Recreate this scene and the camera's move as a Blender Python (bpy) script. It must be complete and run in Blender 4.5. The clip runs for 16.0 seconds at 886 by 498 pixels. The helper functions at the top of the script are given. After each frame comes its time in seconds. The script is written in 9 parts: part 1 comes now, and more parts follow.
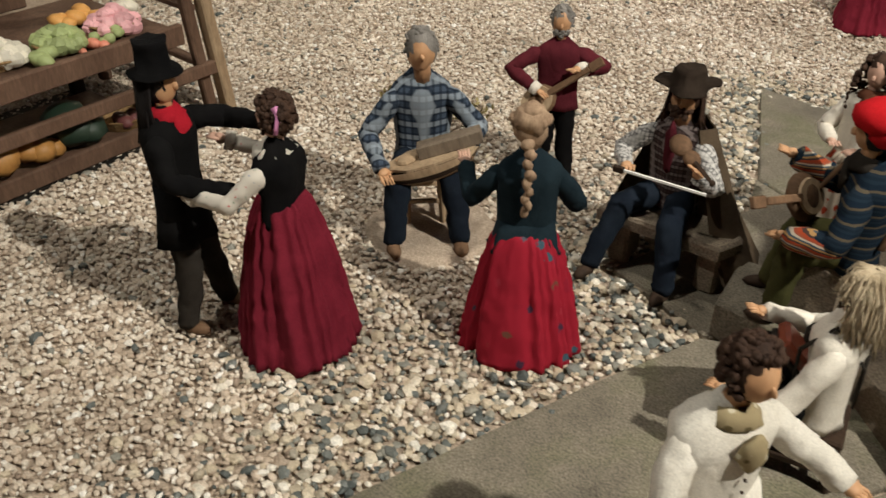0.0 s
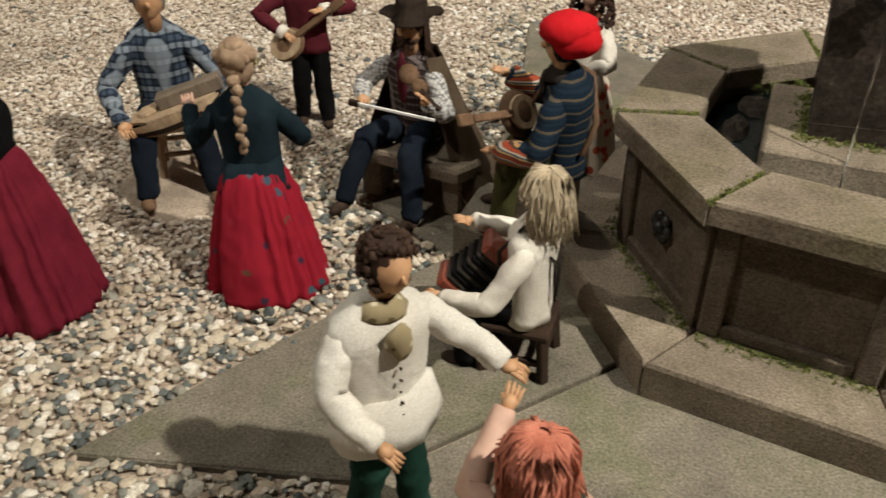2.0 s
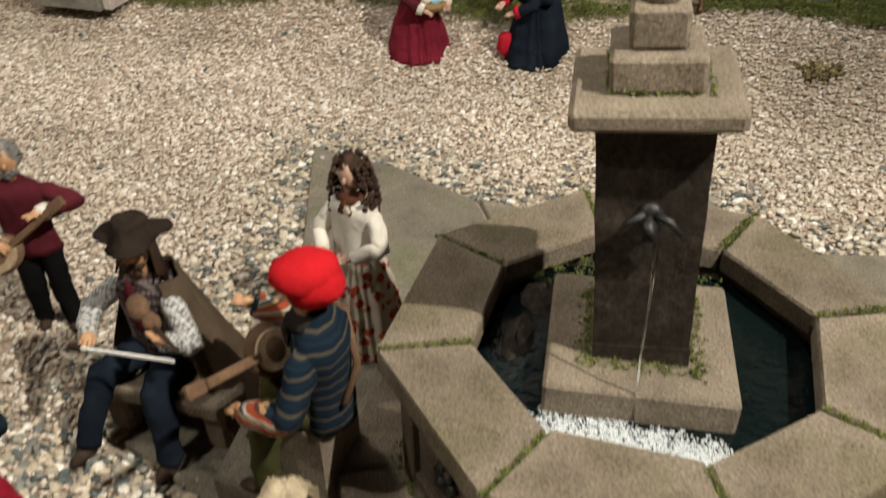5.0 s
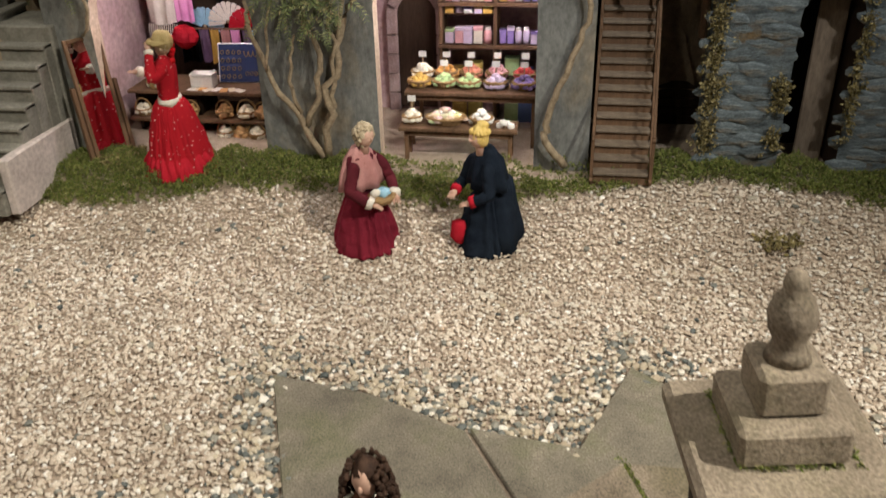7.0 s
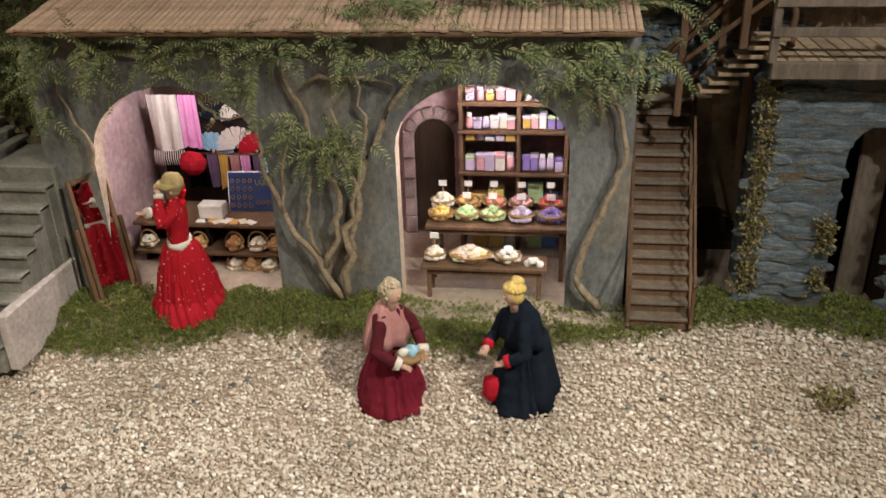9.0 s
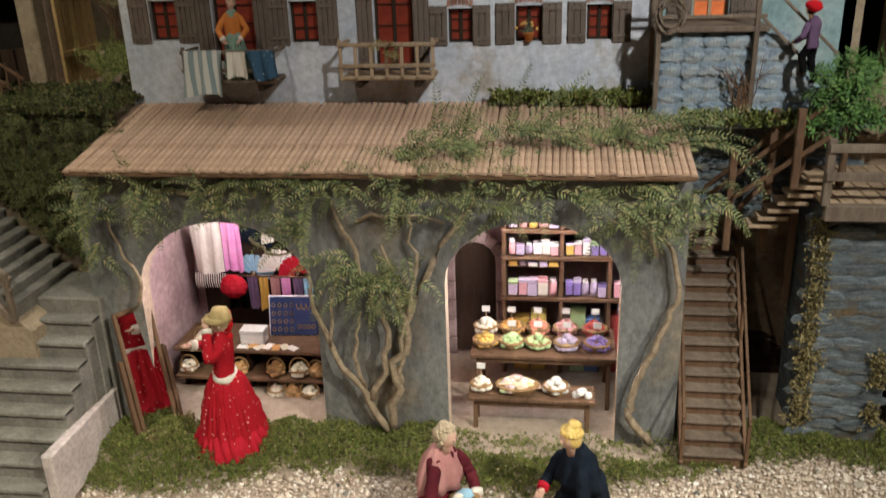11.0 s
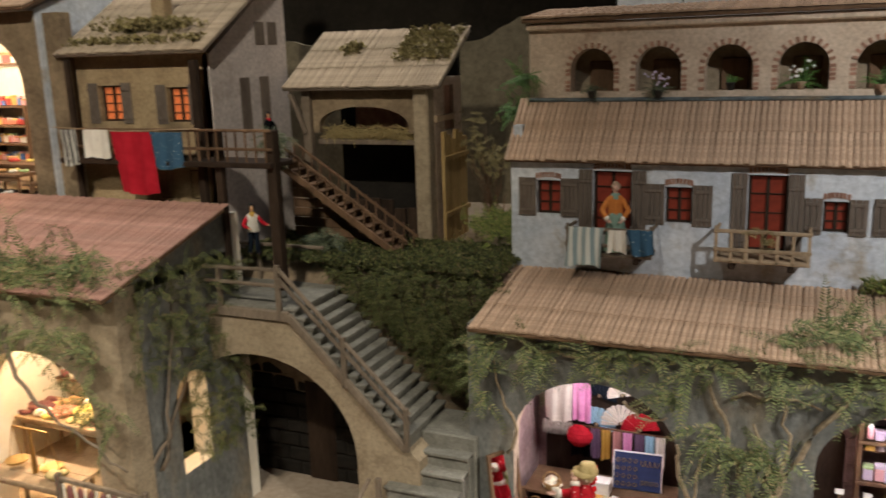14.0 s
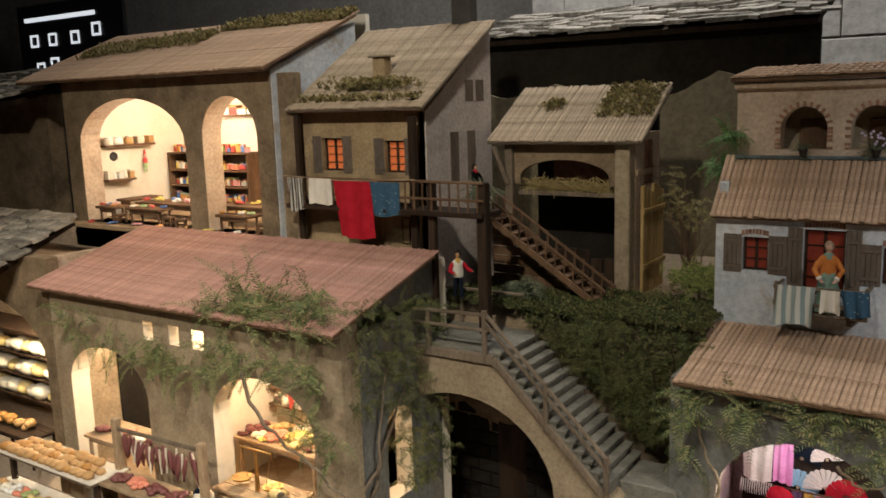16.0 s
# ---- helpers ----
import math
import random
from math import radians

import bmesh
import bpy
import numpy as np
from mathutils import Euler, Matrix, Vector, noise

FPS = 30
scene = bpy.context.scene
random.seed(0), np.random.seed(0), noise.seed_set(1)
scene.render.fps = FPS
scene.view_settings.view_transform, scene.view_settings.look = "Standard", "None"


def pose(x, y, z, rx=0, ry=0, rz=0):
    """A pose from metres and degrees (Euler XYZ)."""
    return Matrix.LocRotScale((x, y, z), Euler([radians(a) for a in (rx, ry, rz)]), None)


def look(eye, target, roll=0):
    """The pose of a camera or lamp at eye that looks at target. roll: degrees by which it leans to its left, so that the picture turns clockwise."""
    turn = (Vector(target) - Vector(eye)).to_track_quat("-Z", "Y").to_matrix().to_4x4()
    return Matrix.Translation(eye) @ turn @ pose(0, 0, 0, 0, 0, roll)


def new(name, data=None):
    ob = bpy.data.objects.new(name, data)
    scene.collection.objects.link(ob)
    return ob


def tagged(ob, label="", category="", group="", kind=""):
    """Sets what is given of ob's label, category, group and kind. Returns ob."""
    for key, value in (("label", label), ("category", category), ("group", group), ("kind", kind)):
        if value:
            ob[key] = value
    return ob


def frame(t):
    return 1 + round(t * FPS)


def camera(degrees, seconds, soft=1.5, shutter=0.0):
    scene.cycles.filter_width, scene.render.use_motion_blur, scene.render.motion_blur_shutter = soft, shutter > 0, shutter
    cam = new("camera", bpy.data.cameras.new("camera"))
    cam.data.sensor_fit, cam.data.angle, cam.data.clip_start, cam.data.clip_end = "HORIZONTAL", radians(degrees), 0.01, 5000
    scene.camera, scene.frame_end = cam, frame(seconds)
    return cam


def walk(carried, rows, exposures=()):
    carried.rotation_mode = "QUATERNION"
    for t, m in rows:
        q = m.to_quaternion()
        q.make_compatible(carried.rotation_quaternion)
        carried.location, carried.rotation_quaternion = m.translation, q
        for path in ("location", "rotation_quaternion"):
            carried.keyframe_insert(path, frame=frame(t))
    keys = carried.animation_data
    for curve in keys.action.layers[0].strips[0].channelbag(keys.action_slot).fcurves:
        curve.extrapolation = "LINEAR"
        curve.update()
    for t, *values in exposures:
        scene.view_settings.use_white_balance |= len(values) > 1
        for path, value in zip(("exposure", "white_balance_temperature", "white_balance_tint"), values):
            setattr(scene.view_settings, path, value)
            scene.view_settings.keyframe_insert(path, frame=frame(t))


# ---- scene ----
cam = camera(55.0, 16.0, 1.5, 0.5)
PATH = [
    (0, (0.02, 0.004, 0.565), (-1.025, 1.301, -0.542), -0.3),
    (0.5, (0.063, 0.012, 0.564), (-0.957, 1.319, -0.554), -0.2),
    (1, (0.105, 0.027, 0.551), (-0.831, 1.377, -0.589), -0.2),
    (1.5, (0.13, 0.037, 0.551), (-0.727, 1.426, -0.607), -0.3),
    (2, (0.153, 0.053, 0.548), (-0.628, 1.471, -0.626), -0.3),
    (2.5, (0.173, 0.074, 0.557), (-0.552, 1.525, -0.613), -0.3),
    (3, (0.187, 0.1, 0.567), (-0.499, 1.571, -0.603), -0.3),
    (3.5, (0.195, 0.133, 0.577), (-0.46, 1.619, -0.589), -0.4),
    (4, (0.21, 0.176, 0.591), (-0.409, 1.677, -0.576), -0.7),
    (4.5, (0.193, 0.225, 0.6), (-0.375, 1.749, -0.564), -0.8),
    (5, (0.155, 0.292, 0.638), (-0.343, 1.852, -0.509), -1.2),
    (7.3, (-0.014, 0.452, 0.752), (-0.277, 2.202, -0.18), -1.3),
    (7.5, (-0.024, 0.464, 0.764), (-0.277, 2.223, -0.154), -1.3),
    (8, (-0.034, 0.503, 0.803), (-0.288, 2.276, -0.086), -1.5),
    (10.3, (-0.169, 0.648, 0.93), (-0.431, 2.458, 0.121), -1.8),
    (10.5, (-0.174, 0.645, 0.942), (-0.433, 2.465, 0.155), -1.7),
    (11, (-0.171, 0.629, 0.971), (-0.441, 2.474, 0.249), -1.9),
    (11.5, (-0.182, 0.6, 1.025), (-0.454, 2.472, 0.377), -1.8),
    (12, (-0.202, 0.587, 1.062), (-0.505, 2.481, 0.496), -2.0),
    (12.5, (-0.245, 0.562, 1.096), (-0.636, 2.455, 0.583), -2.0),
    (13, (-0.293, 0.532, 1.11), (-0.81, 2.405, 0.635), -2.0),
    (13.5, (-0.353, 0.491, 1.121), (-1.014, 2.32, 0.656), -2.0),
    (14, (-0.402, 0.448, 1.12), (-1.187, 2.231, 0.669), -1.8),
    (14.5, (-0.419, 0.409, 1.139), (-1.317, 2.144, 0.71), -1.8),
    (15, (-0.436, 0.38, 1.145), (-1.425, 2.072, 0.748), -1.8),
    (15.5, (-0.449, 0.354, 1.152), (-1.506, 2.011, 0.783), -1.8),
    (16, (-0.467, 0.331, 1.158), (-1.571, 1.962, 0.811), -1.8),
]
walk(cam, [(t, look(eye, target, roll)) for t, eye, target, roll in PATH], [(0, -0.2), (3, -0.15), (7.5, -0.1), (8.2, -0.08), (10.4, 0.0), (11, 0.18), (12, 0.48), (12.5, 0.55), (13.5, 0.4), (14.5, 0.08), (16, 0.05)])

# ---- light ----
world = bpy.data.worlds.new("hall_dusk")
scene.world = world
world.use_nodes = True
world.node_tree.nodes["Background"].inputs["Color"].default_value = (0.95, 0.88, 0.78, 1)
world.node_tree.nodes["Background"].inputs["Strength"].default_value = 0.009
scene.view_settings.exposure = 0.0


def lamp(name, kind, eye, target, power, color, size=0.05, cone=60, blend=0.6):
    data = bpy.data.lights.new(name, kind)
    data.energy, data.color = power, color
    if kind == "AREA":
        data.size = size
    else:
        data.shadow_soft_size = size
    if kind == "SPOT":
        data.spot_size, data.spot_blend = radians(cone), blend
    ob = new(name, data)
    ob.matrix_world = look(eye, target)
    return ob


WARM = (1.0, 0.955, 0.84)
lamp("ceiling_spot_plaza", "SPOT", (-1.15, -0.3, 2.3), (-0.25, 0.68, 0.0), 85, WARM, 0.03, 66, 0.85)
lamp("ceiling_spot_fountain", "SPOT", (1.25, 0.5, 1.95), (-0.1, 0.7, 0.0), 290, WARM, 0.025, 78, 0.8)
lamp("ceiling_spot_gravel", "SPOT", (-0.5, 0.9, 2.5), (-0.4, 1.3, 0.0), 66, (1.0, 0.94, 0.82), 0.05, 56, 0.9)
lamp("ceiling_spot_facade", "SPOT", (0.85, 0.2, 2.3), (0.22, 2.2, 0.95), 215, (0.97, 0.97, 0.95), 0.05, 46, 0.95)
lamp("ceiling_spot_village", "SPOT", (-0.95, 0.1, 2.5), (-1.95, 1.75, 0.7), 165, (1.0, 0.93, 0.78), 0.05, 70, 0.95)
lamp("shop_lamp_gifts", "POINT", (-0.76, 2.06, 0.52), (-0.74, 2.0, 0), 3.4, (1.0, 0.9, 0.94), 0.03)
lamp("shop_lamp_sweets", "POINT", (-0.2, 2.05, 0.525), (-0.2, 2.0, 0), 4.6, (1.0, 0.92, 0.95), 0.03)
lamp("shop_lamp_cheese", "POINT", (-1.95, 1.78, 0.60), (-1.9, 1.8, 0), 6.0, (1.0, 0.8, 0.54), 0.03)
lamp("shop_lamp_hall", "POINT", (-2.42, 1.8, 0.58), (-2.4, 1.8, 0), 5.0, (1.0, 0.82, 0.58), 0.03)
lamp("shop_lamp_toys", "POINT", (-2.72, 2.2, 1.14), (-2.6, 2.3, 0), 4.2, (1.0, 0.82, 0.6), 0.03)
lamp("shop_lamp_toys_small", "POINT", (-2.28, 2.2, 1.15), (-2.3, 2.3, 0), 2.4, (1.0, 0.82, 0.6), 0.03)
lamp("shop_lamp_dairy", "POINT", (-2.95, 1.72, 0.56), (-2.9, 1.8, 0), 9.5, (1.0, 0.84, 0.56), 0.03)

# added fill, no visible source: brightens the back wall and slate roof
lamp("hall_lamp_back", "AREA", (-1.6, 2.75, 3.0), (-1.6, 4.5, 1.6), 50, (0.95, 0.95, 0.95), 0.9)
# added fill spot, unseen, that lifts the market front and stands
lamp("hall_lamp_left", "SPOT", (-1.5, -0.6, 2.2), (-2.35, 1.5, 0.35), 150, (1.0, 0.9, 0.72), 0.06, 40, 0.9)

# ---- materials ----
MATS = {}


def nodes_of(name):
    m = bpy.data.materials.new(name)
    m.use_nodes = True
    nt = m.node_tree
    return m, nt, nt.nodes["Principled BSDF"]


def add(nt, kind, **inputs):
    n = nt.nodes.new(kind)
    for k, v in inputs.items():
        n.inputs[k.replace("_", " ")].default_value = v
    return n


def rgb(c):
    return (*c, 1.0)


def ramp(nt, src, stops, constant=False):
    r = nt.nodes.new("ShaderNodeValToRGB")
    if constant:
        r.color_ramp.interpolation = "CONSTANT"
    e = r.color_ramp.elements
    while len(e) < len(stops):
        e.new(0.5)
    for el, (p, c) in zip(e, stops):
        el.position, el.color = p, rgb(c)
    nt.links.new(src, r.inputs["Fac"])
    return r.outputs["Color"]


def mix(nt, fac, a, b, mode="MIX"):
    n = nt.nodes.new("ShaderNodeMix")
    n.data_type, n.blend_type = "RGBA", mode
    for sock, v in ((n.inputs[0], fac), (n.inputs[6], a), (n.inputs[7], b)):
        if isinstance(v, (float, int)):
            sock.default_value = v
        elif isinstance(v, tuple):
            sock.default_value = rgb(v)
        else:
            nt.links.new(v, sock)
    return n.outputs[2]


def coords(nt, scale=(1, 1, 1), world_space=False):
    m = nt.nodes.new("ShaderNodeMapping")
    m.inputs["Scale"].default_value = scale
    if world_space:
        g = nt.nodes.new("ShaderNodeNewGeometry")
        nt.links.new(g.outputs["Position"], m.inputs["Vector"])
    else:
        t = nt.nodes.new("ShaderNodeTexCoord")
        nt.links.new(t.outputs["Object"], m.inputs["Vector"])
    return m.outputs["Vector"]


def noise_of(nt, vec, scale, detail=5.0, rough=0.6):
    n = add(nt, "ShaderNodeTexNoise", Scale=scale, Detail=detail, Roughness=rough)
    nt.links.new(vec, n.inputs["Vector"])
    return n.outputs["Fac"]


def bumped(nt, bsdf, height, distance, strength=0.6):
    b = add(nt, "ShaderNodeBump", Strength=strength, Distance=distance)
    nt.links.new(height, b.inputs["Height"])
    nt.links.new(b.outputs["Normal"], bsdf.inputs["Normal"])


def surface(name, c1, c2, scale=40, rough=0.85, bump=0.0015, bscale=220, metal=0.0, stain=None, rand=0.0, stretch=(1, 1, 1), world_space=False, spread=(0.3, 0.7), grain=0.22, fine_scale=7):
    """A grained surface: two tones, stains at a larger scale, and fine relief. rand: how far objects differ in lightness."""
    m, nt, bsdf = nodes_of(name)
    vec = coords(nt, stretch, world_space)
    col = ramp(nt, noise_of(nt, vec, scale), [(spread[0], c1), (spread[1], c2)])
    if stain:
        tone, sscale, lo, hi = stain
        mask = ramp(nt, noise_of(nt, vec, sscale, 6.0, 0.65), [(lo, (0, 0, 0)), (hi, (1, 1, 1))])
        col = mix(nt, mask, col, tone)
    fine = noise_of(nt, vec, scale * fine_scale, 3.0, 0.7)
    col = mix(nt, 1.0, col, ramp(nt, fine, [(0.3, (1 - grain,) * 3), (0.7, (1 + grain,) * 3)]), "MULTIPLY")
    if rand:
        o = nt.nodes.new("ShaderNodeObjectInfo")
        r = ramp(nt, o.outputs["Random"], [(0.0, (1 - rand,) * 3), (1.0, (1 + rand,) * 3)])
        col = mix(nt, 1.0, col, r, "MULTIPLY")
    nt.links.new(col, bsdf.inputs["Base Color"])
    bsdf.inputs["Roughness"].default_value = rough
    bsdf.inputs["Metallic"].default_value = metal
    if rough > 0.65 and not metal:
        bsdf.inputs["Specular IOR Level"].default_value = 0.2
    if bump:
        bumped(nt, bsdf, noise_of(nt, vec, bscale, 6.0, 0.7), bump)
    MATS[name] = m
    return m


def islands(name, stops, rough=0.8, grain=0.25, gscale=400, bump=0.0006, patch=0.0):
    """Every loose piece takes a tone of its own."""
    m, nt, bsdf = nodes_of(name)
    g = nt.nodes.new("ShaderNodeNewGeometry")
    col = ramp(nt, g.outputs["Random Per Island"], stops)
    vec = coords(nt)
    n = noise_of(nt, vec, gscale)
    col = mix(nt, 1.0, col, ramp(nt, n, [(0.25, (1 - grain,) * 3), (0.75, (1 + grain,) * 3)]), "MULTIPLY")
    if patch:
        wide = noise_of(nt, vec, 4.5, 4.0, 0.6)
        col = mix(nt, 1.0, col, ramp(nt, wide, [(0.3, (1 - patch, 1 - 1.04 * patch, 1 - 1.12 * patch)), (0.7, (1 + 0.6 * patch,) * 3)]), "MULTIPLY")
    nt.links.new(col, bsdf.inputs["Base Color"])
    bsdf.inputs["Roughness"].default_value = rough
    if bump:
        bumped(nt, bsdf, n, bump)
    MATS[name] = m
    return m


def cloth(name, c1, c2, rough=0.95, weave=900, fold=25):
    """Woven cloth: two tones, soft creases and a fine weave."""
    m, nt, bsdf = nodes_of(name)
    vec = coords(nt)
    col = ramp(nt, noise_of(nt, vec, fold), [(0.3, c1), (0.7, c2)])
    fine = noise_of(nt, vec, weave, 3.0, 0.7)
    col = mix(nt, 1.0, col, ramp(nt, fine, [(0.3, (0.8,) * 3), (0.7, (1.2,) * 3)]), "MULTIPLY")
    nt.links.new(col, bsdf.inputs["Base Color"])
    bsdf.inputs["Roughness"].default_value = rough
    bsdf.inputs["Specular IOR Level"].default_value = 0.08
    crease = add(nt, "ShaderNodeTexNoise", Scale=48.0, Detail=2.0, Roughness=0.4, Distortion=0.9)
    nt.links.new(vec, crease.inputs["Vector"])
    b1 = add(nt, "ShaderNodeBump", Strength=0.5, Distance=0.0035)
    nt.links.new(crease.outputs["Fac"], b1.inputs["Height"])
    b2 = add(nt, "ShaderNodeBump", Strength=0.6, Distance=0.0006)
    nt.links.new(fine, b2.inputs["Height"])
    nt.links.new(b1.outputs["Normal"], b2.inputs["Normal"])
    nt.links.new(b2.outputs["Normal"], bsdf.inputs["Normal"])
    MATS[name] = m
    return m


def plaid(name, base, dark, light, s=45):
    m, nt, bsdf = nodes_of(name)
    vec = coords(nt)
    col = base
    for axis, tone, k in (("X", dark, s), ("Z", dark, s), ("Z", light, s * 0.5), ("Y", dark, s), ("X", light, s * 0.5)):
        w = add(nt, "ShaderNodeTexWave", Scale=k, Distortion=0.6)
        w.bands_direction = axis
        nt.links.new(vec, w.inputs["Vector"])
        f = ramp(nt, w.outputs["Fac"], [(0.62, (0, 0, 0)), (0.8, (0.55, 0.55, 0.55))])
        col = mix(nt, f, col, tone)
    nt.links.new(col, bsdf.inputs["Base Color"])
    bsdf.inputs["Roughness"].default_value = 0.95
    bsdf.inputs["Specular IOR Level"].default_value = 0.08
    bumped(nt, bsdf, noise_of(nt, vec, 800), 0.0005)
    MATS[name] = m


def spotted(name, base, tones, scale=60, edge=0.3):
    """Printed cloth: scattered blotches of several tones."""
    m, nt, bsdf = nodes_of(name)
    vec = coords(nt)
    v = add(nt, "ShaderNodeTexVoronoi", Scale=scale)
    nt.links.new(vec, v.inputs["Vector"])
    d = nt.nodes.new("ShaderNodeMath")
    d.operation = "ADD"
    nt.links.new(v.outputs["Distance"], d.inputs[0])
    nn = nt.nodes.new("ShaderNodeMath")
    nn.operation = "MULTIPLY"
    nn.inputs[1].default_value = 0.5
    nt.links.new(noise_of(nt, vec, scale * 3), nn.inputs[0])
    nt.links.new(nn.outputs[0], d.inputs[1])
    mask = ramp(nt, d.outputs[0], [(edge + 0.2, (1, 1, 1)), (edge + 0.26, (0, 0, 0))])
    sep = nt.nodes.new("ShaderNodeSeparateColor")
    nt.links.new(v.outputs["Color"], sep.inputs["Color"])
    tone = ramp(nt, sep.outputs[0], [((k + 0.0) / len(tones), c) for k, c in enumerate(tones)], True)
    nt.links.new(mix(nt, mask, base, tone), bsdf.inputs["Base Color"])
    bsdf.inputs["Roughness"].default_value = 0.9
    bsdf.inputs["Specular IOR Level"].default_value = 0.08
    bumped(nt, bsdf, noise_of(nt, vec, 700), 0.0005)
    MATS[name] = m


def striped(name, tones, axis="Z", scale=30):
    m, nt, bsdf = nodes_of(name)
    vec = coords(nt)
    w = add(nt, "ShaderNodeTexWave", Scale=scale, Distortion=1.2, Detail=3.0)
    w.wave_profile, w.bands_direction = "SAW", axis
    nt.links.new(vec, w.inputs["Vector"])
    nt.links.new(ramp(nt, w.outputs["Fac"], [(k / len(tones), c) for k, c in enumerate(tones)], True), bsdf.inputs["Base Color"])
    bsdf.inputs["Roughness"].default_value = 0.95
    bsdf.inputs["Specular IOR Level"].default_value = 0.08
    bumped(nt, bsdf, noise_of(nt, vec, 700), 0.001)
    MATS[name] = m


def glow(name, c, power, c2=None):
    m, nt, bsdf = nodes_of(name)
    vec = coords(nt)
    col = ramp(nt, noise_of(nt, vec, 30), [(0.3, c), (0.7, c2 or c)])
    nt.links.new(col, bsdf.inputs["Emission Color"])
    nt.links.new(col, bsdf.inputs["Base Color"])
    bsdf.inputs["Emission Strength"].default_value = power
    bsdf.inputs["Roughness"].default_value = 0.3
    MATS[name] = m


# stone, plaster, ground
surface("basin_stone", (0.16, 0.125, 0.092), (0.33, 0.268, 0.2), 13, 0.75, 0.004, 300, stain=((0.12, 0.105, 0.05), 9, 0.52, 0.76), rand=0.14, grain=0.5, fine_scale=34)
# basin stone with brown staining, darkened further to carry the panels' shade
surface("shaded_panel_stone", (0.085, 0.064, 0.047), (0.2, 0.155, 0.115), 16, 0.8, 0.004, 300, stain=((0.05, 0.04, 0.03), 10, 0.5, 0.72), rand=0.1, grain=0.5, fine_scale=28)
surface("vine_bark", (0.19, 0.14, 0.09), (0.38, 0.3, 0.2), 90, 0.9, 0.001, 400)
cloth("hat_felt", (0.018, 0.012, 0.009), (0.036, 0.026, 0.019))
cloth("olive_velvet", (0.045, 0.045, 0.016), (0.08, 0.075, 0.03))
surface("dark_stone", (0.018, 0.013, 0.01), (0.058, 0.045, 0.035), 30, 0.8, 0.002, 200, stain=((0.10, 0.085, 0.065), 22, 0.6, 0.75), rand=0.1, grain=0.5)
surface("slab_stone", (0.12, 0.105, 0.08), (0.3, 0.26, 0.2), 9, 0.72, 0.004, 260, stain=((0.12, 0.125, 0.06), 8, 0.48, 0.72), rand=0.12, grain=0.5, fine_scale=46)
surface("sand", (0.34, 0.265, 0.2), (0.46, 0.37, 0.29), 60, 0.95, 0.002, 500, grain=0.4)
surface("earth", (0.16, 0.115, 0.075), (0.28, 0.21, 0.14), 40, 0.95, 0.002, 300)
islands("pale_pebbles", [(0.0, (0.26, 0.19, 0.14)), (0.08, (0.42, 0.33, 0.25)), (0.35, (0.55, 0.45, 0.355)), (0.65, (0.64, 0.55, 0.45)), (0.9, (0.72, 0.645, 0.55)), (1.0, (0.86, 0.83, 0.78))], 0.6, 0.25, patch=0.2)
islands("grey_pebbles", [(0.0, (0.05, 0.06, 0.058)), (0.16, (0.12, 0.13, 0.12)), (0.36, (0.26, 0.245, 0.2)), (0.56, (0.42, 0.34, 0.24)), (0.8, (0.56, 0.48, 0.36)), (1.0, (0.78, 0.74, 0.66))], 0.55, 0.3)
islands("moss_green", [(0.0, (0.035, 0.042, 0.011)), (0.25, (0.09, 0.115, 0.02)), (0.55, (0.16, 0.2, 0.036)), (0.82, (0.22, 0.235, 0.055)), (1.0, (0.28, 0.22, 0.095))], 0.9, 0.2, bump=0)
islands("creeper_green", [(0.0, (0.022, 0.025, 0.01)), (0.35, (0.055, 0.065, 0.018)), (0.7, (0.11, 0.125, 0.034)), (0.9, (0.16, 0.15, 0.05)), (1.0, (0.2, 0.14, 0.07))], 0.9, 0.2, bump=0)
islands("dry_moss", [(0.0, (0.09, 0.07, 0.025)), (0.5, (0.2, 0.16, 0.06)), (1.0, (0.34, 0.28, 0.13))], 0.95, 0.2, bump=0)
islands("fern_green", [(0.0, (0.045, 0.06, 0.022)), (0.45, (0.12, 0.15, 0.05)), (0.8, (0.21, 0.23, 0.085)), (1.0, (0.3, 0.24, 0.11))], 0.7, 0.15, bump=0)
islands("needle_green", [(0.0, (0.04, 0.05, 0.03)), (0.5, (0.085, 0.105, 0.058)), (0.85, (0.14, 0.155, 0.085)), (1.0, (0.22, 0.19, 0.11))], 0.85, 0.15, bump=0)
islands("bright_leaves", [(0.0, (0.03, 0.08, 0.015)), (0.6, (0.07, 0.16, 0.03)), (1.0, (0.15, 0.26, 0.06))], 0.7, 0.15, bump=0)
surface("grey_plaster", (0.12, 0.122, 0.115), (0.215, 0.215, 0.2), 13, 0.92, 0.0025, 110, stain=((0.24, 0.195, 0.135), 6, 0.5, 0.7), grain=0.3, stretch=(1, 1, 0.6))
surface("blue_plaster", (0.42, 0.455, 0.51), (0.63, 0.635, 0.65), 10, 0.9, 0.001, 160, stain=((0.38, 0.33, 0.27), 8, 0.55, 0.66))
surface("red_wood", (0.15, 0.032, 0.018), (0.25, 0.06, 0.032), 40, 0.35, 0.0004, 200)
surface("teal_plaster", (0.17, 0.28, 0.28), (0.34, 0.43, 0.42), 9, 0.9, 0.001, 160, stain=((0.5, 0.47, 0.38), 5, 0.5, 0.7))
surface("cream_plaster", (0.44, 0.33, 0.24), (0.6, 0.48, 0.37), 16, 0.9, 0.0012, 200, stain=((0.34, 0.22, 0.15), 11, 0.6, 0.78))
